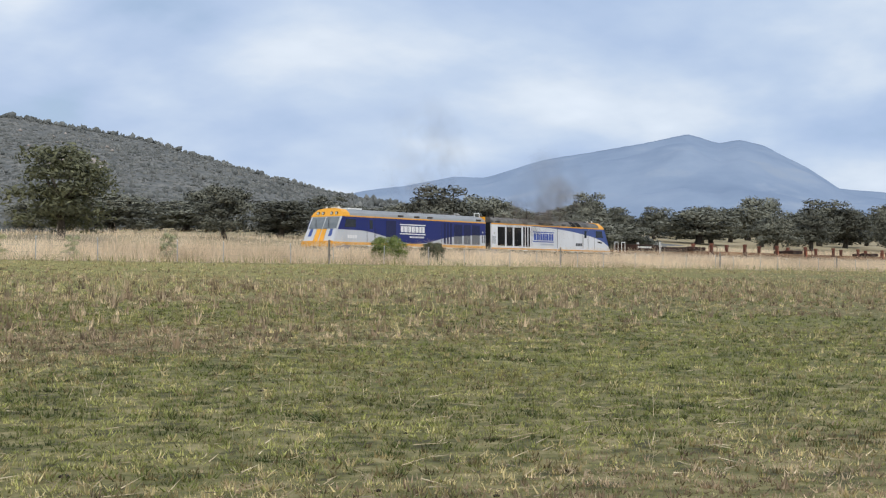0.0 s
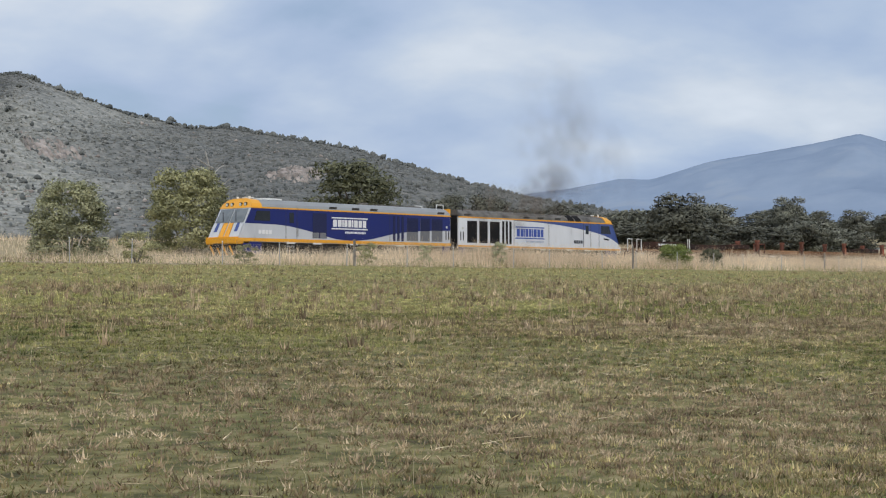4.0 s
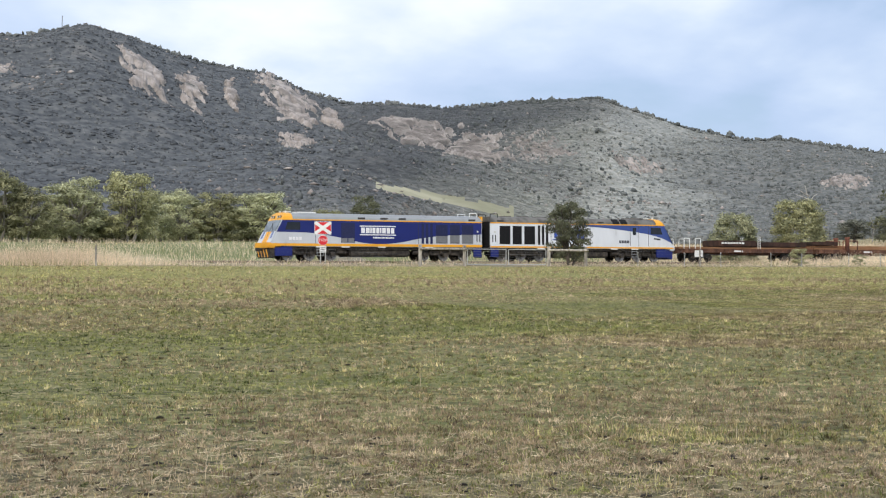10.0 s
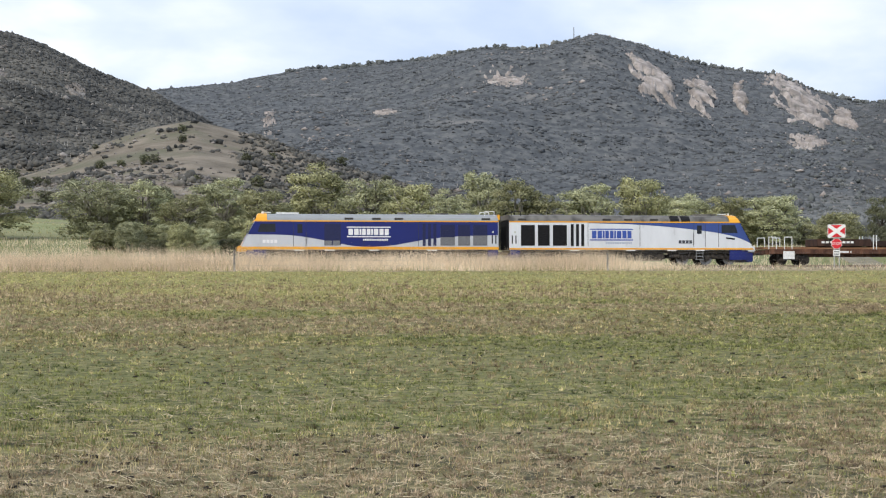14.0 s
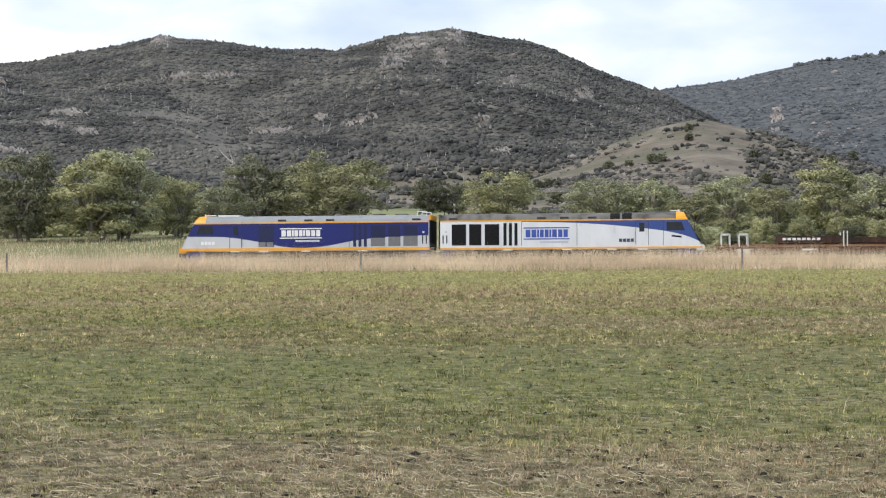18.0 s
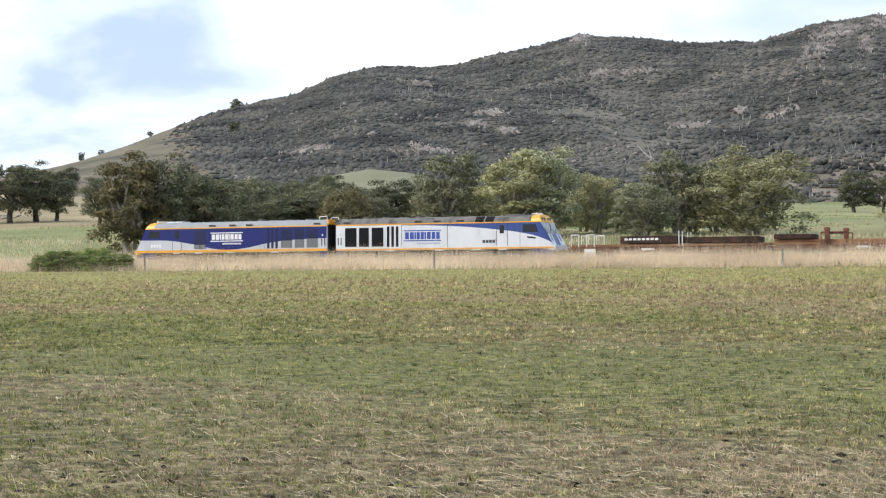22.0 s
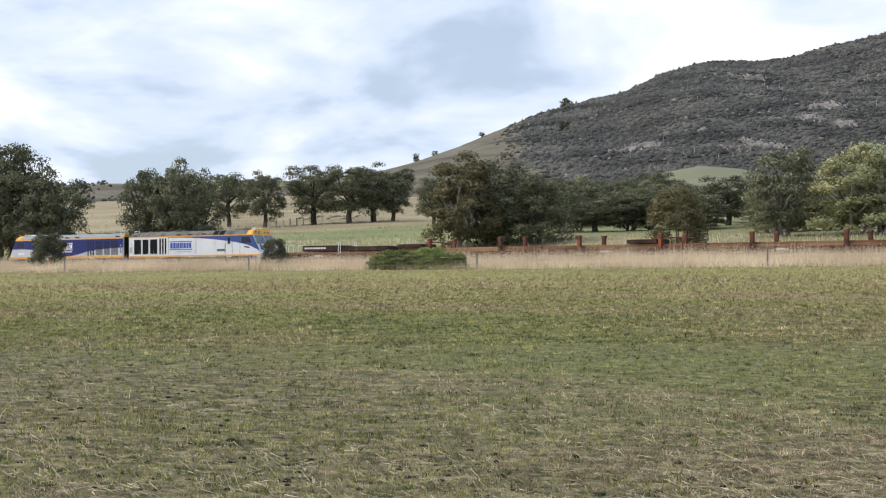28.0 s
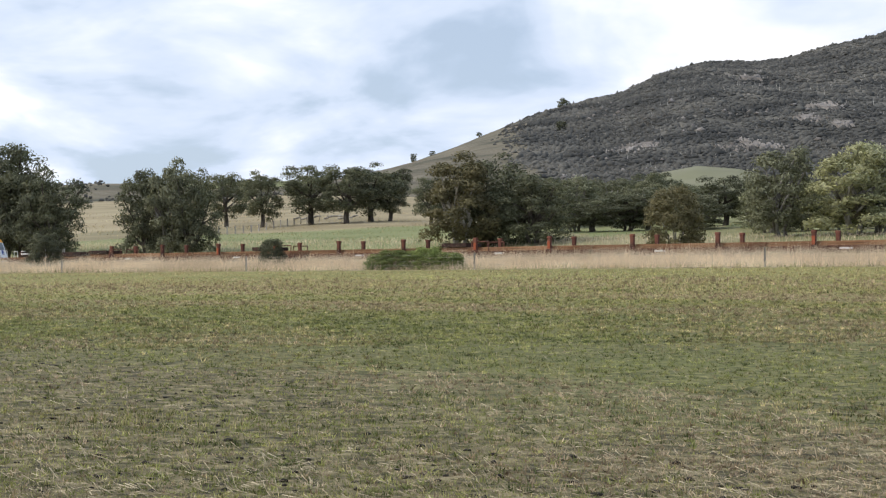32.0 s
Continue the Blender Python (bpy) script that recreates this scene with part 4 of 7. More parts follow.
def locomotive(lead):
    root = new("locomotive")
    body_m, wave_m = (M["silver"], M["blue"]) if lead else (M["pearl"], M["mid_blue"])
    roof_m = M["roof_grey"] if lead else M["roof_soot"]
    bm = bmesh.new()
    shell(bm, [(HALF, 1.12), (HALF, 3.24), (-HALF, 3.24), (-HALF, 1.12)], 0.0, nose_x)
    bmesh.ops.bevel(bm, geom=bm.edges[:], offset=0.04, segments=2, affect="EDGES")
    body = part("body", bm, body_m, root, "silver-grey steel body side" if lead else "pale silver steel body side")
    bm = bmesh.new()
    shell(bm, [(HALF - 0.01, 3.245), (1.33, 3.46), (1.02, 3.68), (0.5, 3.76), (-0.5, 3.76), (-1.02, 3.68), (-1.33, 3.46), (-HALF + 0.01, 3.245)], 0.02, lambda z: 16.95)
    roof = part("roof", bm, roof_m, root, "light grey roof" if lead else "soot-stained dark grey roof")
    bm = bmesh.new()
    shell(bm, [(HALF + 0.004, 3.19), (1.34, 3.47), (1.04, 3.70), (0.5, 3.79), (-0.5, 3.79), (-1.04, 3.70), (-1.34, 3.47), (-HALF - 0.004, 3.19)], 16.95 if lead else 17.0, lambda z: nose_x(z) + 0.03)
    cap = part("cab_roof", bm, M["amber"], root, "orange-yellow cab roof cap")
    for s in (-1, 1):
        y = s * HALF

        def skin(name, pts, mat, depth, label=""):
            return part(name, plate(pts, y - s * 0.01, y + s * depth), mat, root, label)

        # swept colour panel
        if lead:
            wave = [(18.3, 2.25), (15.0, 2.16), (12.8, 1.82), (10.7, 1.42), (9.6, 1.36), (8.0, 1.45), (5.5, 1.88), (3.4, 2.10), (0.06, 2.22)]
        else:
            wave = [(18.75, 1.62), (17.6, 2.08), (16.4, 2.36), (14.2, 2.66), (11.5, 2.92), (9.0, 3.06), (6.0, 3.13)]
        low = [p for p in smooth_line(wave[::-1])]
        top = [(nose_x(3.17) - 0.03, 3.17), (low[0][0], 3.17)]
        front = [(nose_x(z) - 0.03, z) for z in (low[-1][1] + 0.02, 2.6, 2.9)]
        skin("swept_panel", low + [p for p in front if p[1] > low[-1][1]] + top, wave_m, 0.008, "swept deep blue side panel" if lead else "mid blue swept stripe")
        skin("upper_stripe", [(0.0, 3.17), (nose_x(3.2) - 0.02, 3.17), (nose_x(3.2) - 0.04, 3.26), (0.0, 3.26)], M["amber"], 0.014, "orange stripe")
        skin("lower_stripe", [(0.0, 1.16), (LEN - 0.01, 1.16), (nose_x(1.36), 1.36 if lead else 1.28), (0.0, 1.36 if lead else 1.28)], M["amber"], 0.014, "orange stripe")
        # grilles at the back end
        for a, b in ((0.86, 1.92), (2.14, 3.04), (3.28, 4.35)):
            g = skin("grille", [(a, 1.45), (b, 1.45), (b, 2.98), (a, 2.98)], M["grille_grey"] if lead else M["grille"], 0.02)
            if lead:
                z = curve_at((a + b) / 2, sorted(wave))
                part("upper_grille", plate([(a, z), (b, z), (b, 2.98), (a, 2.98)], y + s * 0.02, y + s * 0.026), M["grille_blue"], g)
            for q in range(7):
                zz = 1.55 + q * 0.2
                part("slat", plate([(a + 0.03, zz), (b - 0.03, zz), (b - 0.03, zz + 0.035), (a + 0.03, zz + 0.035)], y + s * 0.02, y + s * 0.05), M["grille_blue"] if lead and zz > curve_at((a + b) / 2, sorted(wave)) else (M["grille_grey"] if lead else M["grille"]), g)
            for e in (a - 0.05, b):
                if not lead:
                    part("frame", plate([(e, 1.42), (e + 0.05, 1.42), (e + 0.05, 3.02), (e, 3.02)], y + s * 0.002, y + s * 0.035), body_m, g)
        for a in (4.65, 5.05, 5.45):
            skin("narrow_grille", [(a, 1.42), (a + 0.22, 1.42), (a + 0.22, 3.05), (a, 3.05)], M["grille_blue"] if lead else M["grille"], 0.02)
        if lead:
            g = skin("side_grille", [(11.66, 1.45), (12.84, 1.45), (12.84, 3.02), (11.66, 3.02)], M["grille_blue"], 0.018)
            for a in (11.72, 12.31):
                part("lower_grille", plate([(a, 1.47), (a + 0.5, 1.47), (a + 0.5, 1.80), (a, 1.80)], y + s * 0.018, y + s * 0.024), M["grille_grey"], g)
        # panel seams, door, cab window
        for a in (5.95, 9.95, 14.15, 15.05) + (() if lead else (16.1,)):
            skin("panel_seam", [(a, 1.38), (a + 0.03, 1.38), (a + 0.03, 3.16), (a, 3.16)], M["seam"], 0.012)
        door = skin("door", [(14.2, 1.36), (15.03, 1.36), (15.03, 3.16), (14.2, 3.16)], body_m, 0.003)
        part("door_window", plate([(14.42, 2.35), (14.78, 2.35), (14.78, 2.98), (14.42, 2.98)], y, y + s * 0.016), M["glass"], door)
        part("handrail", one_box(14.11, 14.13, y + s * 0.05, y + s * 0.07, 1.5, 2.4), M["hatch"], door)
        skin("side_window", [(16.35, 2.42), (17.62, 2.42), (17.42, 3.02), (16.35, 3.02)], M["glass"], 0.016, "dark tinted cab side window")
        if not lead:
            skin("side_slot", [(16.7, 1.98), (17.4, 1.90), (17.4, 2.02), (16.7, 2.10)], M["grille"], 0.014)
        skin("sign_plate", [(0.18, 1.6), (0.26, 1.6), (0.26, 2.2), (0.18, 2.2)], M["grille"], 0.016)
        skin("sign_plate", [(0.45, 1.6), (0.53, 1.6), (0.53, 2.2), (0.45, 2.2)], M["grille"], 0.016)
        part("marker_lamp", one_box(0.36, 0.50, y, y + s * 0.03, 2.38, 2.52, 0.01), M["lamp_lens"], root)
        # the company mark and writing, as plain bars
        tx = M["white_text"] if lead else M["blue_text"]
        a0, a1 = (8.0, 11.24) if lead else (6.1, 9.45)
        z0, z1 = (2.05, 2.74) if lead else (1.84, 2.64)
        yy = y + s * 0.010
        for zz in (z0, z1):
            skin("mark_bar", [(a0, zz), (a1, zz), (a1 - 0.04, zz + 0.08), (a0 + 0.04, zz + 0.08)], tx, 0.015)
        letters(a0 + 0.12, a1 - 0.10, z0 + 0.16, z1 - 0.08, 9, yy, tx, root, ratio=0.78, widths=[1.1, 1.1, 0.45, 0.9, 0.9, 0.45, 1.1, 1.0, 1.0][::-1 if lead else 1])
        letters(a0 + (0.2 if lead else 1.2), a1 - (1.2 if lead else 0.1), z0 - 0.25, z0 - 0.12, 15, yy, M["white_text"] if lead else M["faint_text"], root)
        e0 = 16.75 if lead else 12.95
        letters(e0 - (0.0 if not lead else 0.55), e0 + (1.1 if not lead else 0.55), 1.62, 1.86, 4, yy, M["white_text"] if lead else M["grey_text"], root, "number_bar", ratio=0.8)
        # roof hatches
        for a in (0.65, 7.1, 8.75, 10.75):
            bm = bmesh.new()
            box(bm, a, a + 0.62, -0.02, 0.02, -0.12, 0.12)
            bmesh.ops.transform(bm, matrix=Matrix.Translation((0, s * 1.405, 3.355)) @ Matrix.Rotation(radians(-s * 30.8), 4, "X"), verts=bm.verts)
            part("roof_hatch", bm, M["hatch"], roof)
        if not lead:
            for a in (12.35, 13.2):
                bm = bmesh.new()
                rows = [[bm.verts.new((x, s * yy2, zz2)) for yy2, zz2 in ((1.475, 3.275), (1.36, 3.48), (1.05, 3.71))] for x in (a, a + 0.68)]
                for k in range(2):
                    bm.faces.new((rows[0][k], rows[1][k], rows[1][k + 1], rows[0][k + 1]))
                bmesh.ops.recalc_face_normals(bm, faces=bm.faces[:])
                bmesh.ops.solidify(bm, geom=bm.faces[:], thickness=0.03)
                part("roof_intake", bm, M["grille"], roof, "black roof intake")
        # skirts and steps
        part("end_skirt", one_box(0.05, 0.80, y - s * 0.10, y - s * 0.02, 0.35, 1.14, 0.02), M["blue"], root, "deep blue end skirt")
        part("front_skirt", one_box(17.0, 18.45, y - s * 0.14, y - s * 0.02, 0.38, 1.14, 0.02), M["blue"], root, "deep blue skirt below the cab")
        for a in (14.3, 12.1, 4.6, 8.9):
            part("jacking_pad", one_box(a, a + 0.7, y - s * 0.02, y + s * 0.02, 1.06, 1.16), M["white"], root)
        bm = bmesh.new()
        for q in range(3):
            box(bm, 14.35, 14.9, y - s * 0.2, y, 0.40 + 0.24 * q, 0.44 + 0.24 * q)
        for a in (14.35, 14.88):
            box(bm, a, a + 0.03, y - s * 0.06, y - s * 0.03, 0.38, 1.14)
        part("steps", bm, M["roof_grey"], root)
    # cab front: two windscreens, chevrons, bumper
    lean = math.atan2(nose_x(2.0) - nose_x(3.2), 1.2)
    for s in (-1, 1):
        for nm, z0, z1, ya, yb, mat, lab in (("windscreen", 2.32, 3.14, 0.05, 1.30, M["screen"], "sloping windscreen pane"), ("nose_panel", 1.42, 2.28, 0.52, 1.42, body_m, ""), ("nose_stripe", 1.42, 2.28, 0.06, 0.48, M["amber"] if lead else M["mid_blue"], "orange nose stripe" if lead else ""), ("nose_edge", 1.75, 2.28, 0.80, 1.10, M["mid_blue"], "")):
            bm = bmesh.new()
            q = [bm.verts.new((nose_x(z) + o, s * yv, z)) for o in (0.0, 0.025 if nm != "nose_edge" else 0.035) for z, yv in ((z0, ya), (z0, yb), (z1, yb - 0.04), (z1, ya))]
            for f in ((0, 1, 2, 3), (7, 6, 5, 4), (0, 4, 5, 1), (1, 5, 6, 2), (2, 6, 7, 3), (3, 7, 4, 0)):
                bm.faces.new([q[k] for k in f])
            bmesh.ops.recalc_face_normals(bm, faces=bm.faces[:])
            part(nm, bm, mat, root, lab)
        for yv in (0.45, 0.95):
            bm = bmesh.new()
            rod(bm, (nose_x(3.42) - 0.05, s * yv * 0.9, 3.42), (nose_x(3.42) + 0.09, s * yv * 0.9, 3.42), 0.12, 12)
            lamp = part("headlight", bm, M["grille"], cap)
            bm = bmesh.new()
            rod(bm, (nose_x(3.42) + 0.09, s * yv * 0.9, 3.42), (nose_x(3.42) + 0.105, s * yv * 0.9, 3.42), 0.095, 12)
            part("lens", bm, M["lamp_lens"], lamp)
        bm = bmesh.new()
        rod(bm, (17.2, s * 0.55, 3.76), (17.2, s * 0.55, 3.94), 0.07)
        part("roof_dome", bm, M["white"], cap)
        part("wiper", one_box(nose_x(2.4) + 0.02, nose_x(2.4) + 0.05, s * 0.6 - 0.02, s * 0.6 + 0.02, 2.35, 2.95), M["seam"], root)
    part("bumper", one_box(17.9, 19.02, -1.44, 1.44, 0.98, 1.42, 0.06), M["amber"] if lead else body_m, root, "orange-yellow front bumper" if lead else "")
    pilot = part("pilot", one_box(18.3, 18.9, -1.3, 1.3, 0.22, 0.98, 0.08), M["blue"] if not lead else M["under"], root)
    for yv in (-0.9, -0.3, 0.3, 0.9) if lead else ():
        bm = one_box(18.9, 18.915, -0.07, 0.07, -0.36, 0.36)
        bmesh.ops.transform(bm, matrix=Matrix.Translation((0, yv, 0.6)) @ Matrix.Rotation(0.6, 4, "X"), verts=bm.verts)
        part("hazard_stripe", bm, M["amber"], pilot, "orange hazard stripe")
    bm = bmesh.new()
    rod(bm, (18.9, 0, 0.88), (19.35, 0, 0.88), 0.12)
    box(bm, 19.2, 19.45, -0.16, 0.16, 0.74, 1.02)
    part("coupler", bm, M["under"], root)
    bm = bmesh.new()
    rod(bm, (-0.4, 0, 0.88), (0.1, 0, 0.88), 0.12)
    part("coupler", bm, M["under"], root)
    # gangway end and roof gear
    part("end_frame", one_box(-0.10, 0.0, -1.38, 1.38, 1.14, 3.3, 0.02), M["grille"], root)
    part("end_cap", one_box(-0.12, 0.06, -1.36, 1.36, 3.32, 3.72, 0.03), M["amber"] if lead else M["roof_soot"], root, "orange roof end cap" if lead else "")
    for yv in (-1.0, 1.0):
        bm = bmesh.new()
        rod(bm, (0.25, yv, 3.6), (0.25, yv, 3.98), 0.03, 6)
        rod(bm, (0.95, yv, 3.6), (0.95, yv, 3.98), 0.03, 6)
        rod(bm, (0.25, yv, 3.98), (0.95, yv, 3.98), 0.03, 6)
        part("grab_hoop", bm, M["white"] if lead else M["grille"], roof, "white tubular roof grab hoop" if lead else "")
    for xf, zf, rf, nm in ((7.0, 3.92, 0.35, "exhaust"), (4.0, 3.86, 0.5, "roof_fan"), (2.3, 3.86, 0.5, "roof_fan")):
        bm = bmesh.new()
        rod(bm, (xf, 0, 3.74), (xf, 0, zf), rf, 14)
        part(nm, bm, M["roof_soot"], roof)
    part("roof_hatch", one_box(5.2, 6.2, -0.4, 0.4, 3.74, 3.84), M["roof_soot"], roof)
    bm = bmesh.new()
    box(bm, 14.6, 16.2, -0.6, 0.6, 3.76, 3.87)
    part("roof_unit", bm, M["white"] if lead else M["roof_soot"], roof, "flat roof cooling unit")
    bm = bmesh.new()
    for k in range(3):
        rod(bm, (16.6, -0.2 + 0.2 * k, 3.86), (17.1 + 0.1 * k, -0.2 + 0.2 * k, 3.86), 0.05)
    part("horn", bm, M["lamp_lens"], cap)
    part("underframe", one_box(0.1, 18.6, -1.30, 1.30, 0.92, 1.13), M["under"], root)
    part("fuel_tank", one_box(6.6, 12.0, -1.25, 1.25, 0.34, 0.95, 0.12), M["under"], root, "grimy black fuel tank")
    for s in (-1, 1):
        for a in (12.3, 5.5):
            bm = bmesh.new()
            rod(bm, (a, s * 1.1, 0.7), (a + 0.8, s * 1.1, 0.7), 0.17, 10)
            part("air_tank", bm, M["under"], root)
    bogie(3.3, (-1.85, 0.0, 1.85), 0.5, root)
    bogie(15.3, (-1.85, 0.0, 1.85), 0.5, root)
    return tagged(root, "blue and silver streamlined diesel engine leading the train" if lead else "silver diesel engine with a blue sweep, cab trailing", "locomotive", "engines of the train")


# ---- the wagons ----
M["rust"] = material("rusty_brown_wagon_paint", [(0.060, 0.030, 0.020), (0.112, 0.053, 0.034), (0.18, 0.09, 0.056)], 1.5, 0.85, vary=0.2, stretch=(1, 1, 0.5))
M["stanchion_red"] = material("faded_red_oxide_paint", [(0.055, 0.024, 0.016), (0.118, 0.044, 0.029), (0.20, 0.082, 0.054)], 2.0, 0.8, vary=0.3, stretch=(1, 1, 0.5))
M["bin_brown"] = material("dark_brown_steel", [(0.022, 0.013, 0.010), (0.042, 0.022, 0.016), (0.07, 0.035, 0.024)], 1.5, 0.8, stretch=(1, 1, 0.5))
M["rust_rail"] = material("rusty_new_rails", [(0.115, 0.056, 0.029), (0.205, 0.102, 0.05), (0.30, 0.168, 0.088)], 0.8, 0.75, vary=0.25, stretch=(0.2, 2, 2))
M["orange"] = material("orange_red_reflector", [(0.26, 0.055, 0.02), (0.34, 0.085, 0.035)], 3, 0.5)
WAGON = 15.4
SHARED = {}


def shared(name, key, build, mat, parent, label=""):
    if key not in SHARED:
        me = bpy.data.meshes.new(name)
        bm = build()
        bm.to_mesh(me)
        bm.free()
        me.materials.append(mat)
        SHARED[key] = me
    ob = new(name, SHARED[key])
    ob.parent = parent
    return tagged(ob, label) if label else ob


def deck_mesh():
    bm = bmesh.new()
    box(bm, 0.25, WAGON - 0.25, -1.25, 1.25, 1.02, 1.12)
    for s in (-1, 1):
        box(bm, 0.25, WAGON - 0.25, s * 1.25 - 0.06, s * 1.25 + 0.06, 0.84, 1.20)
        for k in range(8):
            x = 1.0 + k * (WAGON - 2) / 7
            box(bm, x - 0.05, x + 0.05, s * 1.31, s * 1.35, 0.84, 1.20)
    box(bm, 2.5, WAGON - 2.5, -0.25, 0.25, 0.62, 1.02)
    for s in (-1, 1):
        box(bm, (0 if s < 0 else WAGON - 0.3), (0.3 if s < 0 else WAGON), -1.2, 1.2, 0.80, 1.14)
    return bm


def stanchion_mesh():
    bm = bmesh.new()
    box(bm, -0.16, 0.16, -0.14, 0.14, 1.1, 2.32)
    box(bm, -0.22, 0.22, -0.18, 0.18, 1.1, 1.30)
    box(bm, -0.19, 0.19, -0.17, 0.17, 2.18, 2.40)
    bmesh.ops.bevel(bm, geom=bm.edges[:], offset=0.025, segments=1, affect="EDGES")
    return bm


def wagon_bogie_mesh():
    bm = bmesh.new()
    for s in (-1, 1):
        tmp = plate([(-1.25, 0.36), (-1.1, 0.58), (-0.4, 0.78), (0.4, 0.78), (1.1, 0.58), (1.25, 0.36), (0.95, 0.30), (0.35, 0.45), (-0.35, 0.45), (-0.95, 0.30)], s * 0.92, s * 1.04)
        me = bpy.data.meshes.new("tmp")
        tmp.to_mesh(me)
        tmp.free()
        bm.from_mesh(me)
        bpy.data.meshes.remove(me)
        for q in (-0.15, 0.15):
            rod(bm, (q, s * 1.0, 0.42), (q, s * 1.0, 0.74), 0.09)
    box(bm, -0.25, 0.25, -1.0, 1.0, 0.55, 0.85)
    return bm


def wagon_wheel_mesh():
    bm = bmesh.new()
    rod(bm, (0, -0.95, 0), (0, 0.95, 0), 0.07)
    for s in (-1, 1):
        rod(bm, (0, s * 0.70, 0), (0, s * 0.80, 0), 0.42, 20)
        for k in range(3):
            a = k * 2.1
            box(bm, 0.2 * math.cos(a) - 0.04, 0.2 * math.cos(a) + 0.04, s * 0.8, s * 0.82, 0.2 * math.sin(a) - 0.04, 0.2 * math.sin(a) + 0.04)
    return bm


def wagon(index):
    root = new("rail_wagon")
    shared("deck", "deck", deck_mesh, M["rust"], root, "rusty brown flat deck")
    for xc in (2.4, WAGON - 2.4):
        b = shared("bogie", "wbogie", wagon_bogie_mesh, M["under"], root)
        b.location.x = xc
        for a in (-0.9, 0.9):
            w = shared("wheelset", "wwheel", wagon_wheel_mesh, M["under"], root)
            w.matrix_basis = Matrix.Translation((xc + a, 0, 0.42))
            if index < 2:
                WHEELS.append((w, xc + a, 0.42))
    if index:
        for x in (3.85, 11.55):
            for s in (-1, 1):
                st = shared("stanchion", "post", stanchion_mesh, M["stanchion_red"], root, "faded red upright post")
                st.location = (x + (0.0 if s < 0 else 0.9), s * 1.27, 0)
                if s < 0 and (index + int(x)) % 2:
                    shared("reflector", "refl", lambda: one_box(-0.13, 0.13, -0.17, -0.145, 1.3, 1.95), M["orange"], st, "orange-red reflective strip")
    for tier in range(2 if index else 1):
        for k in range(9 - tier):
            r = shared("carried_rail", ("rail", tier), lambda: one_box(0.0 if tier else -0.1, WAGON + 0.1, -0.06, 0.06, 0.0, 0.155), M["rust_rail"], root)
            r.location = (0, -1.0 + 0.25 * k + 0.12 * tier, 1.22 + 0.19 * tier)
    for x in (1.2, 7.7, 14.2):
        shared("bolster", "bolster", lambda: one_box(-0.1, 0.1, -1.25, 1.25, 1.12, 1.22), M["rust"], root).location.x = x
    for s in (-1, 1):
        lab = shared("lettering_bar", "wtext", lambda: one_box(-0.5, 0.5, -0.005, 0.005, 0.92, 1.06), M["white"], root)
        lab.location = (6.4, s * 1.32, 0)
    if index == 0:
        # barrier wagon with guard hoops and low bins
        for x in (0.3, 1.55):
            for s in (-1, 1):
                bm = bmesh.new()
                rod(bm, (x, s * 1.2, 1.1), (x, s * 1.2, 2.12), 0.032, 6)
                rod(bm, (x + 0.6, s * 1.2, 1.1), (x + 0.6, s * 1.2, 2.12), 0.032, 6)
                rod(bm, (x, s * 1.2, 2.12), (x + 0.6, s * 1.2, 2.12), 0.032, 6)
                part("guard_hoop", bm, M["white"], root, "white tubular guard hoop")
        for s in (-1, 1):
            part("step_board", one_box(1.4, 2.3, s * 1.28, s * 1.34, 0.45, 1.05), M["white"], root)
        part("side_bin", one_box(4.2, 8.6, -1.2, 1.2, 1.42, 1.98, 0.04), M["bin_brown"], root, "brown steel bin")
        part("side_bin", one_box(9.2, 14.6, -1.2, 1.2, 1.42, 1.85, 0.04), M["bin_brown"], root, "brown steel bin")
        letters(4.5, 7.2, 1.66, 1.82, 8, -1.201, M["white"], root)
        for x in (8.75, 9.0):
            for s in (-1, 1):
                bm = bmesh.new()
                rod(bm, (x, s * 1.22, 1.1), (x, s * 1.22, 2.3), 0.035, 6)
                part("white_post", bm, M["white"], root)
    elif index in (1, 2, 4):
        a = (5.0, 0, 8.3)[index % 3]
        part("load_crate", one_box(a, a + 2.8, -1.15, 1.15, 1.6, 1.95, 0.04), M["bin_brown"], root, "brown steel crate on the rails")
        for s in (-1, 1):
            bm = bmesh.new()
            for x in (a + 3.4, a + 5.2):
                rod(bm, (x, s * 1.2, 1.2), (x, s * 1.2, 2.05), 0.05, 6)
            rod(bm, (a + 3.4, s * 1.2, 2.05), (a + 5.2, s * 1.2, 2.05), 0.05, 6)
            part("side_frame", bm, M["stanchion_red"], root)
    bm = bmesh.new()
    rod(bm, (-0.3, 0, 0.85), (0.3, 0, 0.85), 0.1)
    part("coupler", bm, M["under"], root)
    return tagged(root, "barrier wagon with white guard hoops and brown bins" if index == 0 else "rusty brown flat wagon loaded with long rails", "wagon", "wagons of the rail train")


lead_engine = locomotive(True)
rear_engine = locomotive(False)
WAGONS = [wagon(k) for k in range(9)]


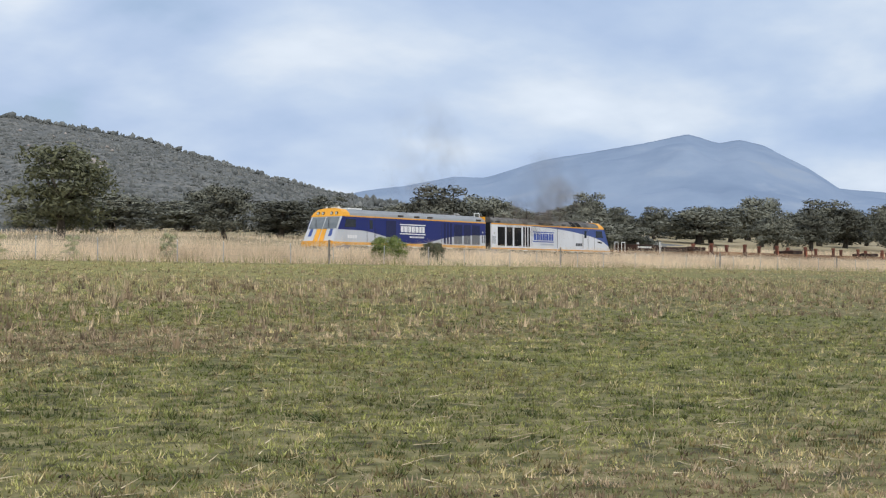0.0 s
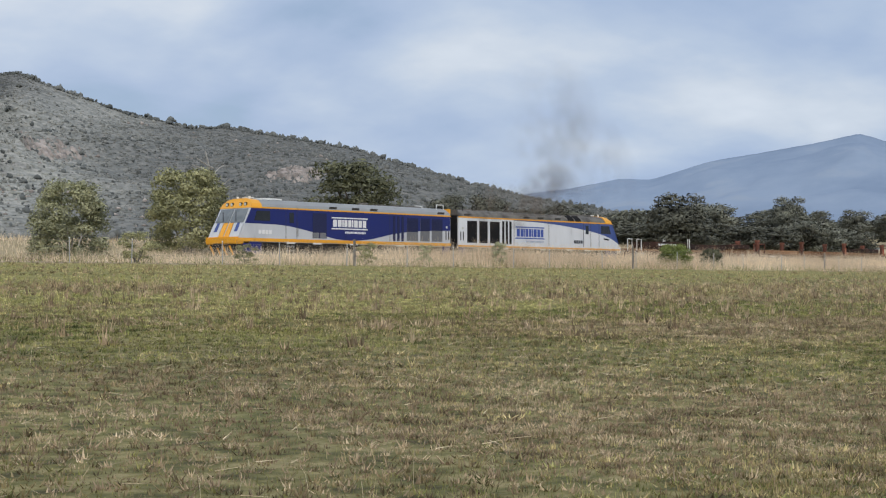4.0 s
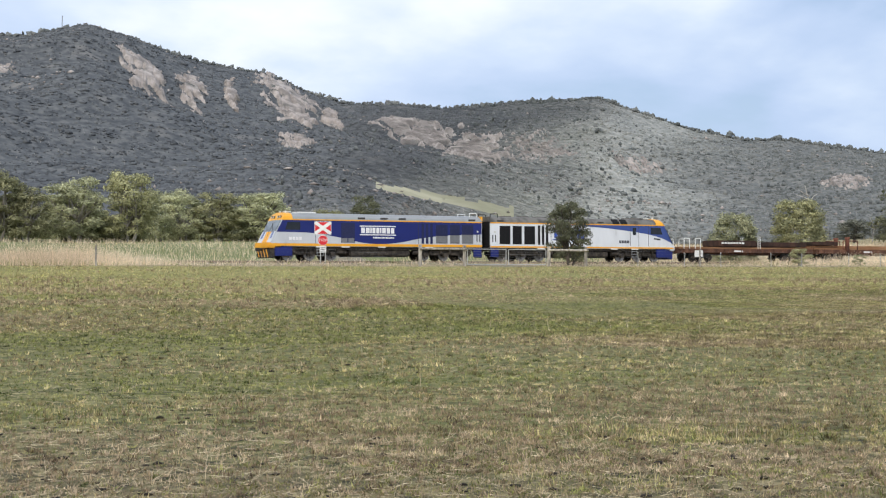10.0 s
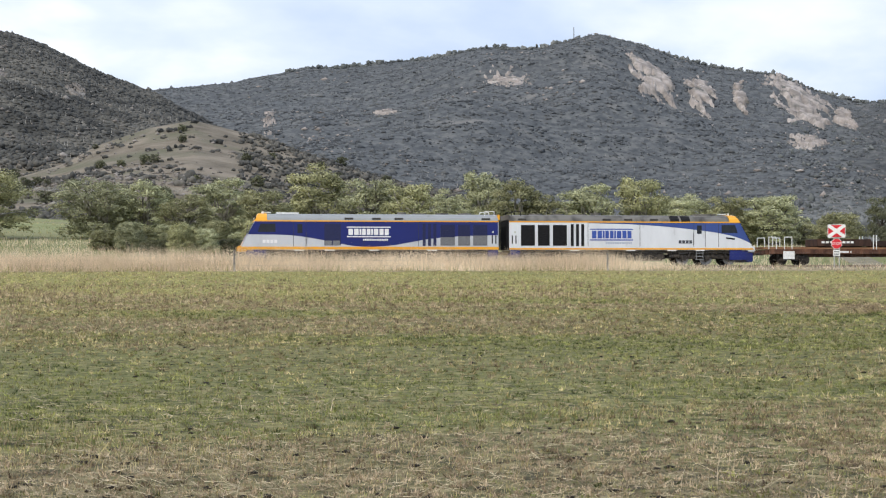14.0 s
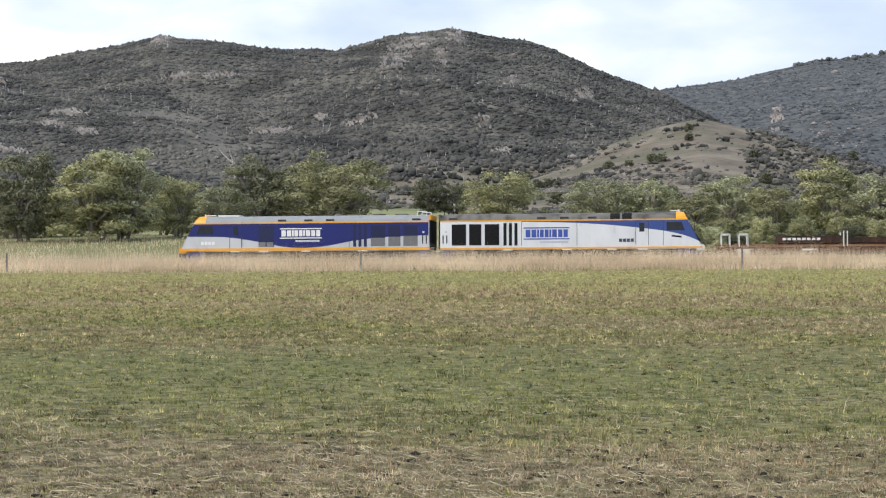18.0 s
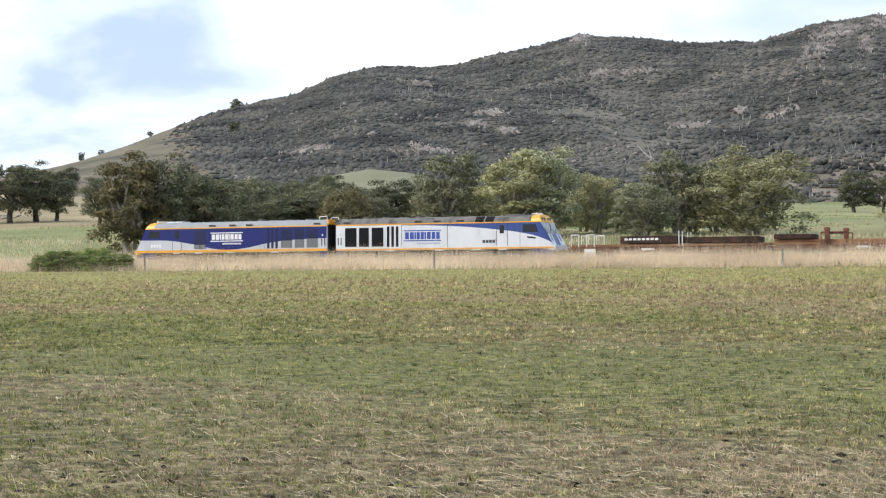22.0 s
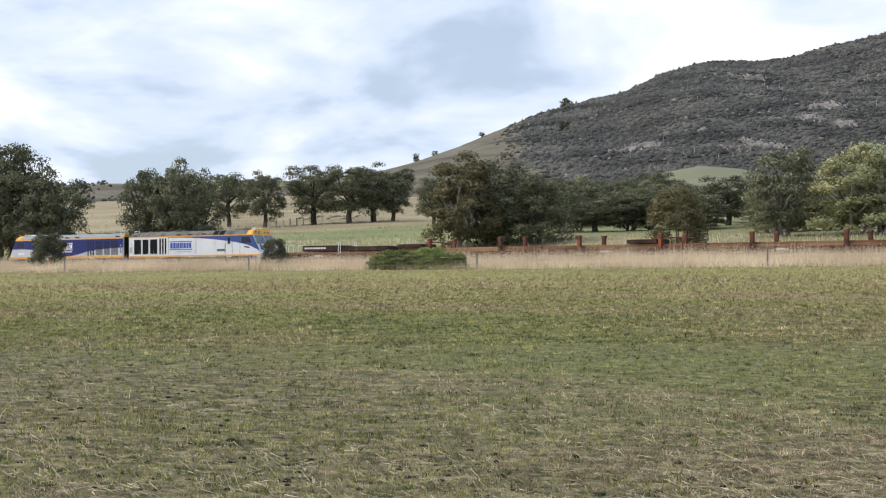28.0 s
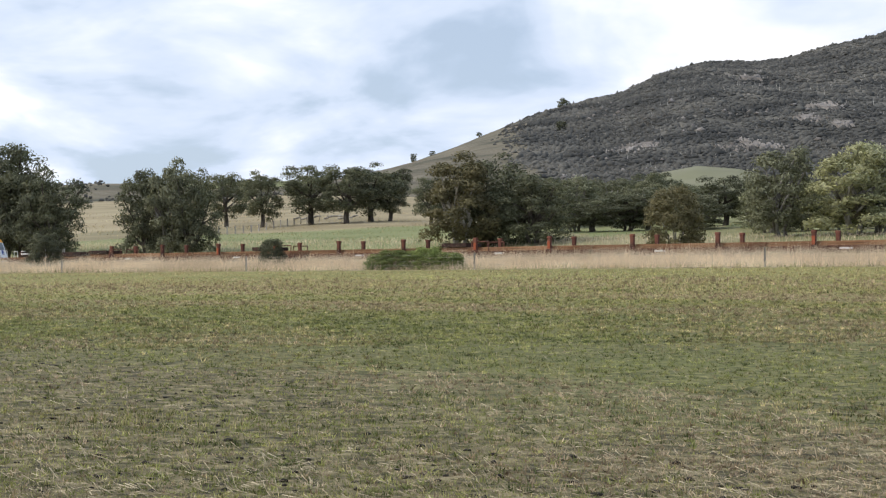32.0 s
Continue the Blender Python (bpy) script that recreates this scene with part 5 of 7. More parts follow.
# ---- fence, gate, signs ----
def fence():
    post = None
    for k in range(-9, 18):
        x = 3.4 + 23.45 * k
        if 46 < x < 66:
            continue
        m = Matrix.Translation((x, FENCE_Y, ground_z(x, FENCE_Y)))
        if post is None:
            post = new("fence_post")
            bm = bmesh.new()
            bmesh.ops.create_cone(bm, cap_ends=True, segments=8, radius1=0.065, radius2=0.06, depth=1.6, matrix=Matrix.Translation((0, 0, 0.5)))
            part("timber", bm, M["wood"], post)
            for h in (0.45, 0.75, 1.0):
                part("staple", one_box(-0.09, 0.09, -0.095, -0.07, h, h + 0.04), M["wire"], post)
            tagged(post, "weathered round timber fence post in long dry grass", "fence post", "paddock fence posts")
            post.matrix_basis = m
        else:
            copy_thing(post, m)
    drop = None
    for k in range(58):
        x = 68 + 4.1 * k + 0.5 * math.sin(k * 2.7)
        m = Matrix.Translation((x, FENCE_Y + 0.05, ground_z(x, FENCE_Y))) @ Matrix.Rotation(0.03 * math.sin(k * 1.9), 4, "Y")
        if drop is None:
            drop = new("fence_dropper")
            part("steel_picket", one_box(-0.018, 0.018, -0.014, 0.014, -0.2, 1.02), M["galvanised"], drop)
            part("cap", one_box(-0.022, 0.022, -0.018, 0.018, 1.02, 1.06), M["white"], drop)
            tagged(drop, "thin grey steel picket in a wire fence", "fence post", "wire fence pickets")
            drop.matrix_basis = m
        else:
            copy_thing(drop, m)
    for a, b in ((-208, 47), (66, 330)):
        for h in (0.35, 0.65, 0.92, 1.12):
            bm = bmesh.new()
            n = 40
            pts = [(a + (b - a) * q / n) for q in range(n + 1)]
            for p, q in zip(pts, pts[1:]):
                rod(bm, (p, FENCE_Y - 0.09, ground_z(p, FENCE_Y) + h), (q, FENCE_Y - 0.09, ground_z(q, FENCE_Y) + h), 0.003, 3)
            tagged(part("fence_wire", bm, M["wire"]), "thin dull fence wire between posts", "wire", "fence wires")


fence()


def gate():
    zg = ground_z(56, FENCE_Y)
    root = new("timber_fence_bay")
    for x0, x1 in ((49.6, 53.1), (60.1, 63.3)):
        for x in (x0, x1):
            bm = bmesh.new()
            bmesh.ops.create_cone(bm, cap_ends=True, segments=10, radius1=0.13, radius2=0.12, depth=1.9, matrix=Matrix.Translation((x, FENCE_Y, zg + 0.5)))
            part("post", bm, M["wood"], root)
        for h in (1.18,):
            bm = bmesh.new()
            rod(bm, (x0 - 0.1, FENCE_Y - 0.15, zg + h), (x1 + 0.1, FENCE_Y - 0.15, zg + h), 0.075, 8)
            part("rail", bm, M["wood"], root)
    tagged(root, "grey timber strainer posts and top rails beside the gate", "fence")
    g = new("farm_gate")
    for x0, x1 in ((53.35, 56.5), (56.7, 59.85)):
        bm = bmesh.new()
        y = FENCE_Y
        for x in (x0, x1):
            rod(bm, (x, y, zg + 0.12), (x, y, zg + 1.2), 0.028, 6)
        for h in (0.12, 1.2):
            rod(bm, (x0, y, zg + h), (x1, y, zg + h), 0.028, 6)
        part("gate_frame", bm, M["galvanised"], g)
        for h in (0.3, 0.48, 0.66, 0.84, 1.02):
            bm = bmesh.new()
            rod(bm, (x0, y, zg + h), (x1, y, zg + h), 0.010, 4)
            part("gate_wire", bm, M["wire"], g)
    tagged(g, "closed pale tubular steel farm gate with wire mesh", "gate")


gate()


def crossing_sign(x, y, facing, back=False):
    z = ground_z(x, y)
    root = new("crossing_sign")
    root.matrix_basis = pose(x, y, z, 0, 0, facing)
    for dx in (-0.18, 0.18):
        bm = bmesh.new()
        rod(bm, (dx, 0, -0.3), (dx, 0, 3.2), 0.035, 8)
        part("pole", bm, M["galvanised"], root)
    face_a, face_b = (M["wire"], M["wire"]) if back else (M["red"], M["white"])
    board = part("cross_board", one_box(-0.62, 0.62, -0.06, -0.04, 2.18, 3.12, 0.008), M["white"], root, "red and white level crossing board" if not back else "bare grey back of a crossing board")
    if not back:
        part("red_field", one_box(-0.585, 0.585, -0.066, -0.061, 2.215, 3.085), M["red"], board)
        for s in (-1, 1):
            bm = one_box(-0.72, 0.72, -0.074, -0.068, -0.12, 0.12)
            bmesh.ops.transform(bm, matrix=Matrix.Translation((0, 0, 2.65)) @ Matrix.Rotation(s * 0.62, 4, "Y"), verts=bm.verts)
            if s > 0:
                bmesh.ops.translate(bm, verts=bm.verts, vec=(0, -0.008, 0))
            part("cross_arm", bm, M["white"], board)
    else:
        for z in (2.36, 2.63, 2.90):
            part("stiffener", one_box(-0.6, 0.6, -0.085, -0.061, z, z + 0.035), M["wire"], board)
        for x in (-0.22, 0.18):
            part("stiffener", one_box(x, x + 0.045, -0.10, -0.086, 0.8, 3.12), M["wire"], board)
    bm = bmesh.new()
    bmesh.ops.create_cone(bm, cap_ends=True, segments=8, radius1=0.40, radius2=0.40, depth=0.02, matrix=Matrix.Translation((0, -0.05, 1.74)) @ Matrix.Rotation(radians(90), 4, "X") @ Matrix.Rotation(radians(22.5), 4, "Z"))
    stop = part("stop_disc", bm, face_b, root, "red octagonal stop board" if not back else "")
    if not back:
        bm = bmesh.new()
        bmesh.ops.create_cone(bm, cap_ends=True, segments=8, radius1=0.37, radius2=0.37, depth=0.01, matrix=Matrix.Translation((0, -0.067, 1.74)) @ Matrix.Rotation(radians(90), 4, "X") @ Matrix.Rotation(radians(22.5), 4, "Z"))
        part("red_octagon", bm, M["red"], stop)
        cu = bpy.data.curves.new("stop_word", "FONT")
        cu.body, cu.size, cu.align_x, cu.align_y, cu.extrude = "STOP", 0.27, "CENTER", "CENTER", 0.003
        cu.materials.append(M["white"])
        w = new("stop_word", cu)
        w.parent = stop
        w.matrix_basis = pose(0, -0.078, 1.74, 90)
        plate_m = part("lower_plate", one_box(-0.24, 0.24, -0.06, -0.045, 0.84, 1.30, 0.006), M["white"], root, "white notice plate")
        for k in range(3):
            part("lettering_bar", one_box(-0.18, 0.18, -0.064, -0.061, 0.92 + 0.12 * k, 0.97 + 0.12 * k), M["grey_text"], plate_m)
    else:
        part("lower_plate", one_box(-0.24, 0.24, -0.06, -0.045, 0.84, 1.30, 0.006), M["white"], root)
    return tagged(root, "red and white railway crossing and stop sign on poles" if not back else "back of a railway crossing sign on grey poles", "road sign")


crossing_sign(46.7, 105.0, -24)
crossing_sign(66.3, 125.0, -28, True).location.z += 0.7


# ---- shrubs along the line ----
def shrub(x, y, h, w, form="shrub", leaf="leaf_olive", label="small grey-green shrub in long dry grass"):
    t = tree(x, y, h, w, form, leaf, label, 0.35 if form == "bush" else 0.0, name="shrub")
    t["group"], t["category"] = "trackside shrubs", "shrub"


shrub(64.5, 99, 5.0, 3.9, "tall", "leaf_dark", "slender dark green sapling beside the gate")
for x, y, h, w, lf in ((86.3, 98, 1.5, 1.9, "leaf_olive"), (92.8, 98, 1.0, 1.2, "leaf_olive"), (105.5, 98, 1.2, 0.9, "leaf_pale"), (111.7, 98, 1.5, 1.1, "leaf_pale"), (101, 98, 1.2, 1.2, "leaf_olive"), ):
    shrub(x, y, h, w, "shrub", lf)
shrub(129.5, 98, 2.0, 2.3, "bush", "leaf_bush", "fresh green bush against the wire fence")
shrub(134, 98, 1.8, 1.7, "bush", "leaf_dark", "small dark rounded shrub in long dry grass")
rng = np.random.default_rng(44)
for k in range(26):
    x, y = spot(38.5 + 10 * rng.random(), 215 + 130 * rng.random())
    shrub(x, y, 0.8 + 0.7 * rng.random(), 2.2 + 2.2 * rng.random(), "shrub", "leaf_grove", "low dark clump of rushes in straw paddock")
shrub(-94.8, 103, 3.2, 2.4, "bush", "leaf_dark", "dark green sapling in straw grass")
shrub(-126, 103, 4.4, 3.8, "bush", "leaf_dark", "dark green sapling in straw grass")
for x, y, h, w in ((-77.4, 96.8, 1.6, 2.6), (-75.8, 96.4, 2.0, 2.8), (-74.2, 96.9, 1.9, 2.8), (-72.4, 96.5, 2.1, 2.8), (-70.6, 96.8, 1.7, 2.8)):
    shrub(x, y, h, w, "bush", "leaf_bush", "low spreading fresh green bush in straw grass")


def dead_tree(bearing, dist, top, seed):
    r = np.random.default_rng(seed)
    x, y = spot(bearing, dist)
    z = ground_z(x, y)
    h = EYE + dist * math.tan(radians(top)) - z
    root = new("dead_tree")
    root.location = (x, y, z)
    bm = bmesh.new()
    limb(bm, (0, 0, -0.3), (0.3, 0, h * 0.6), h * 0.03, h * 0.018, 6, 0.2)
    limb(bm, (0.3, 0, h * 0.6), (-0.5, 0.1, h), h * 0.018, h * 0.005, 5, 0.2)
    part("trunk", bm, M["dead"], root)
    for k in range(7):
        a = r.random() * 6.28
        z0 = h * (0.35 + 0.5 * r.random())
        bm = bmesh.new()
        limb(bm, (0.2, 0, z0), (h * 0.22 * math.cos(a), h * 0.22 * math.sin(a), z0 + h * (0.08 + 0.12 * r.random())), h * 0.010, h * 0.003, 5, 0.15)
        part("bare_limb", bm, M["dead"], root)
    tagged(root, "bleached dead tree with bare forked limbs", "dead tree", "dead trees")


dead_tree(41.7, 186, 3.45, 1)
dead_tree(26.9, 190, 2.65, 2)
dead_tree(43.9, 240, 2.3, 3)
dead_tree(-31.0, 235, 3.0, 4)
dead_tree(-16.6, 178, 4.9, 5)


def on_ground(bearing, el):
    """Where the line of sight at that bearing and angle meets the ground beyond the track."""
    for k in range(400):
        d = 150 + k
        x, y = spot(bearing, d)
        if ground_z(x, y) >= EYE + d * math.tan(radians(el)):
            break
    return x, y


def slope_fence():
    a, b = on_ground(-44.9, 1.55), on_ground(-40.9, 2.02)
    first = None
    for k in range(16):
        x, y = a[0] + (b[0] - a[0]) * k / 15, a[1] + (b[1] - a[1]) * k / 15
        m = Matrix.Translation((x, y, ground_z(x, y)))
        if first is None:
            first = new("slope_post")
            part("timber", one_box(-0.09, 0.09, -0.09, 0.09, -0.3, 1.15, 0.02), M["wood"], first)
            part("cap", one_box(-0.10, 0.10, -0.10, 0.10, 1.15, 1.19), M["dead"], first)
            tagged(first, "pale timber post along a paddock track", "fence post", "slope fence posts")
            first.matrix_basis = m
        else:
            copy_thing(first, m)
    r = random.Random(4)
    for k in range(7):
        x, y = on_ground(-41.7 + 0.35 * k, 2.12 + 0.12 * r.random())
        root = new("fallen_log")
        root.matrix_basis = pose(x, y, ground_z(x, y), 0, 0, r.uniform(-40, 40))
        bm = bmesh.new()
        n = r.uniform(0.8, 1.8)
        limb(bm, (-n, 0, 0.12), (n, 0.1, 0.25), 0.22, 0.12, 7, 0.15)
        part("trunk", bm, M["bark"], root)
        bm = bmesh.new()
        limb(bm, (0.3 * n, 0, 0.2), (0.7 * n, 0.2, 0.9 + 0.5 * r.random()), 0.09, 0.03, 5, 0.1)
        part("broken_limb", bm, M["bark"], root)
        tagged(root, "dark fallen log with a broken limb in dry grass", "log", "fallen logs")


slope_fence()


# ---- hillside trees, boulders, mast ----
def ico():
    bm = bmesh.new()
    bmesh.ops.create_icosphere(bm, subdivisions=1, radius=1.0)
    V = np.array([v.co[:] for v in bm.verts])
    F = np.array([[v.index for v in f.verts] for f in bm.faces])
    bm.free()
    return V, F


ICO_V, ICO_F = ico()
OCT_V = np.array([(1, 0, 0), (-1, 0, 0), (0, 1, 0), (0, -1, 0), (0, 0, 1), (0, 0, -1)], float)
OCT_F = np.array([(0, 2, 4), (2, 1, 4), (1, 3, 4), (3, 0, 4), (2, 0, 5), (1, 2, 5), (3, 1, 5), (0, 3, 5)])


def hill_scrub(name, hill_name, count, b_range, u_range, size, mat, seed, label, clump=90, bare=0.0, tall=0.45, solid=False, sit=-0.05, lumps=1, skip=None, clear=None):
    height, bs, fs, rs, dry = HILLS[hill_name]
    r = np.random.default_rng(seed)
    b = r.uniform(*b_range, count)
    u = r.uniform(u_range[0] ** 1.0, u_range[1], count)
    d = np.interp(b, bs, fs) * (1 - u) + np.interp(b, bs, rs) * u
    X, Y = d * np.sin(np.radians(b)), d * np.cos(np.radians(b))
    keep = wobble(X, Y, clump, 3) > bare + 0.25 * r.normal(size=count)
    if skip is not None:
        keep &= r.random(count) > skip(b + 2.0 * wobble(X, Y, 130, 3), u)
    if dry is not None and name != "spur_scrub":
        keep &= b + 0.9 * wobble(X, Y, 60, 3) + 0.5 * r.normal(size=count) > dry(u)
    X, Y = X[keep], Y[keep]
    Z = height(X, Y)
    if clear is not None:
        open_ground = clear(np.degrees(np.arctan2(X, Y)), np.degrees(np.arctan2(Z - EYE, np.hypot(X, Y))), wobble(X, Y, 130, 3))
        X, Y, Z = X[~open_ground], Y[~open_ground], Z[~open_ground]
    n = len(X)
    s = size * (0.35 + 0.6 * r.random(n) + 1.1 * r.random(n) ** 5)
    if solid:
        k = np.stack([s * (0.9 + 0.6 * r.random(n)), s * (0.9 + 0.6 * r.random(n)), s * (tall + 0.45 * r.random(n))], 1)
        V = OCT_V[None] * (1 + 0.3 * r.normal(size=(n, len(OCT_V), 1))) * k[:, None] + np.stack([X, Y, Z + 0.2 * s], 1)[:, None]
        F = OCT_F[None] + len(OCT_V) * np.arange(n)[:, None, None]
        me = quick_mesh(name, V.reshape(-1, 3), F.reshape(-1, 3), mat)
    else:
        # rounded lumps of foliage
        base, faces = (ICO_V, ICO_F) if lumps > 1 else (OCT_V, OCT_F)
        d = r.normal(size=(n, lumps, 3)) * np.array([0.55, 0.55, 0.25]) * (lumps > 1)
        c = d * s[:, None, None] + np.stack([X, Y, Z + sit * s], 1)[:, None]
        k = (s[:, None] * (0.7 + 0.6 * r.random((n, lumps))))[:, :, None] * np.array([1.15, 1.15, 2 * tall]) * (0.8 + 0.4 * r.random((n, lumps, 3)))
        if lumps > 1:
            k *= 0.62
        V = base[None, None] * (1 + (0.30 if lumps > 1 else 0.34) * r.normal(size=(n, lumps, len(base), 1))) * k[:, :, None] + c[:, :, None]
        F = faces[None] + len(base) * np.arange(n * lumps)[:, None, None]
        me = quick_mesh(name, V.reshape(-1, 3), F.reshape(-1, 3), mat)
    ob = new(name, me)
    if hill_name == "hill_far_ridge":
        swing_mesh(me)
    tagged(ob, label, "scrub", kind="stuff")


M["scrub"] = material("hill_scrub_leaves", [(0.044, 0.044, 0.042), (0.080, 0.078, 0.072), (0.128, 0.121, 0.108)], 0.022, 0.95, island=0.20, space="World", second=((0.155, 0.143, 0.122), 0.012, 0.50, 0.74))
# dark trees, greyed and lightened by haze put into the colour
M["ridge_trees_hazy"] = material("haze_lightened_trees", [(0.10, 0.108, 0.106), (0.13, 0.138, 0.134), (0.175, 0.18, 0.172)], 0.014, 0.95, island=0.25, space="Lie")
# leaf colours greyed and lightened by painted-in haze, like the ridge below
# zones repeat the sun patch painted on the slope under the scrub
M["scrub_hazy"] = material("far_scrub_haze_and_sun", [(0.062, 0.067, 0.073), (0.090, 0.095, 0.101), (0.128, 0.131, 0.132)], 0.03, 0.95, island=0.20, space="Lie", zones=(([(0.212, 0.218, 0.197), (0.30, 0.303, 0.273), (0.39, 0.384, 0.347)], -60, 230), ([(0.094, 0.100, 0.098), (0.130, 0.135, 0.128), (0.182, 0.181, 0.168)], -250, 0, (0.755, -0.656, 0.15))), axis=(0.927, -0.375, -1.6), zone_noise=0.004)


def slope_paddock(b, e, w):
    """The bright cleared strip at the foot of the ridge."""
    return (b > 25.8) & (b < 31.2) & (np.abs(e - 3.30 + 0.20 * (b - 26.9) - 0.05 * w) < 0.13 + 0.02 * (b - 26))


hill_scrub("hill_scrub", "hill_near_mountain", 105000, (-37, 7), (0.02, 1.0), 1.35, M["scrub"], 1, "dark scrub and trees covering the hill", bare=-0.65, tall=0.4, clear=lambda b, e, w: (b > -16) & (b < 4) & (e + 0.8 * w < 4.1))
hill_scrub("ridge_scrub", "hill_far_ridge", 90000, (-6, 60), (0.03, 1.0), 1.75, M["scrub_hazy"], 3, "bush covering the long mountain ridge", bare=-0.65, tall=0.4, skip=lambda b, u: 0.25 * (b > 25.5) * (u < 0.6), clear=slope_paddock)
hill_scrub("ridge_trees", "hill_far_ridge", 4500, (22, 60), (0.05, 1.0), 2.4, M["ridge_trees_hazy"], 23, "dark single trees on the end of the ridge", clear=slope_paddock, bare=-0.15, clump=150, tall=0.6, sit=0.2, lumps=2)
hill_scrub("ridge_trees", "hill_far_ridge", 2200, (4, 60), (0.985, 1.0), 2.9, M["ridge_trees_hazy"], 24, "dark trees along the crest of the ridge", bare=-0.6, clump=60, tall=0.6, sit=0.3, lumps=2)
hill_scrub("knoll_scrub", "hill_knoll", 2000, (-6, 14), (0.06, 1.0), 1.15, M["scrub"], 4, "low dark scrub on the dry knoll", clump=30, bare=0.1, tall=0.5, sit=0.3, lumps=5)
hill_scrub("slope_scrub", "hill_near_mountain", 3200, (-16, 4), (0.0, 0.30), 1.7, M["scrub"], 15, "dark scrub clumps on the open lower slope", clump=45, bare=-0.05, tall=0.5, sit=0.3, lumps=4)
hill_scrub("knoll_wood", "hill_knoll", 2600, (2.2, 14), (0.2, 1.0), 0.95, M["scrub"], 14, "dark scrub on the side of the knoll", clump=60, bare=-0.3, tall=0.5, sit=0.4, lumps=5)
hill_scrub("rise_scrub", "hill_left_rise", 420, (-58, -42), (0.05, 1.0), 0.9, M["scrub"], 18, "low scrub scattered on the dry rise", clump=80, bare=-0.1, tall=0.5, sit=0.3, lumps=3)
hill_scrub("foot_scrub", "hill_far_ridge", 3000, (8, 50), (0.0, 0.06), 3.4, M["scrub_hazy"], 6, "belt of dark trees at the foot of the ridge", clear=slope_paddock, bare=-0.6, tall=0.5, sit=0.45, lumps=3)
hill_scrub("foot_scrub", "hill_near_mountain", 1600, (-32, 4), (0.0, 0.06), 2.8, M["scrub"], 16, "belt of dark trees at the foot of the hill", bare=0.0, tall=0.5, sit=0.45, lumps=3)
hill_scrub("boulders", "hill_near_mountain", 4800, (-32, 4), (0.05, 0.85), 1.3, M["rock"], 7, "pale granite boulders scattered on the hill", clump=60, bare=0.25, solid=True)
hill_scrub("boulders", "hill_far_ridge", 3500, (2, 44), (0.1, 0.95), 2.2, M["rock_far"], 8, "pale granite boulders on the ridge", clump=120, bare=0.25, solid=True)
hill_scrub("boulders", "hill_knoll", 3600, (-5, 6), (0.15, 0.98), 0.8, M["rock"], 9, "granite boulders on the knoll", clump=30, bare=0.2, solid=True)


def hill_trees(hill_name, count, b_range, u_range, tall, wide, seed, bare, clump, label):
    """Single trees scattered over a hill."""
    height, bs, fs, rs, _ = HILLS[hill_name]
    r = np.random.default_rng(seed)
    made = 0
    while made < count:
        b, u = r.uniform(*b_range), r.uniform(*u_range)
        d = float(np.interp(b, bs, fs) * (1 - u) + np.interp(b, bs, rs) * u)
        x, y = spot(b, d)
        if float(wobble(np.array([x]), np.array([y]), clump, 3)[0]) < bare(b) + 0.3 * r.normal():
            continue
        made += 1
        k = 0.6 + 0.7 * r.random()
        t = tree(x, y, tall * k, wide * k, "far", "leaf_dark", label)
        t.location.z = float(height(np.array([x]), np.array([y]))[0]) - 0.25 * tall * k
        t["group"] = "hillside trees"


hill_trees("hill_knoll", 50, (-6, 13), (0.08, 1.0), 4.8, 5.0, 71, lambda b: -0.4 if b > 1.5 else -0.1, 30, "dark gum tree on the dry knoll")
hill_trees("hill_near_mountain", 18, (-46, -31.5), (0.05, 0.98), 9.0, 8.5, 72, lambda b: 0.1, 90, "dark gum tree on the bare spur")


def bare_trunks(hill_name, count, b_range, u_range, tall, seed):
    """Pale standing trunks among the scrub."""
    height, bs, fs, rs, _ = HILLS[hill_name]
    r = np.random.default_rng(seed)
    b, u = r.uniform(*b_range, count), r.uniform(*u_range, count)
    d = np.interp(b, bs, fs) * (1 - u) + np.interp(b, bs, rs) * u
    X, Y = d * np.sin(np.radians(b)), d * np.cos(np.radians(b))
    keep = wobble(X, Y, 70, 3) > 0.05 + 0.2 * r.normal(size=count)
    X, Y = X[keep], Y[keep]
    n, Z = len(X), height(X, Y)
    h, w = tall * (0.5 + 0.8 * r.random(n)), 0.10 + 0.12 * r.random(n)
    lean = r.normal(size=(n, 2)) * 0.22 * h[:, None]
    low = np.stack([np.stack([X - w, Y, Z - 1], 1), np.stack([X + w, Y, Z - 1], 1), np.stack([X, Y + 2 * w, Z - 1], 1), np.stack([X + lean[:, 0], Y + lean[:, 1], Z + h], 1)], 1)
    F = np.array([(0, 1, 3), (1, 2, 3), (2, 0, 3)])[None] + 4 * np.arange(n)[:, None, None]
    me = quick_mesh("bare_trunks", low.reshape(-1, 3), F.reshape(-1, 3), M["dead"])
    if hill_name == "hill_far_ridge":
        swing_mesh(me)
    tagged(new("bare_trunks", me), "pale bare trunks among the hillside scrub", "trunks", kind="stuff")


bare_trunks("hill_near_mountain", 900, (-30, 5), (0.02, 0.6), 4.5, 61)
bare_trunks("hill_far_ridge", 500, (5, 45), (0.02, 0.4), 6.0, 62)


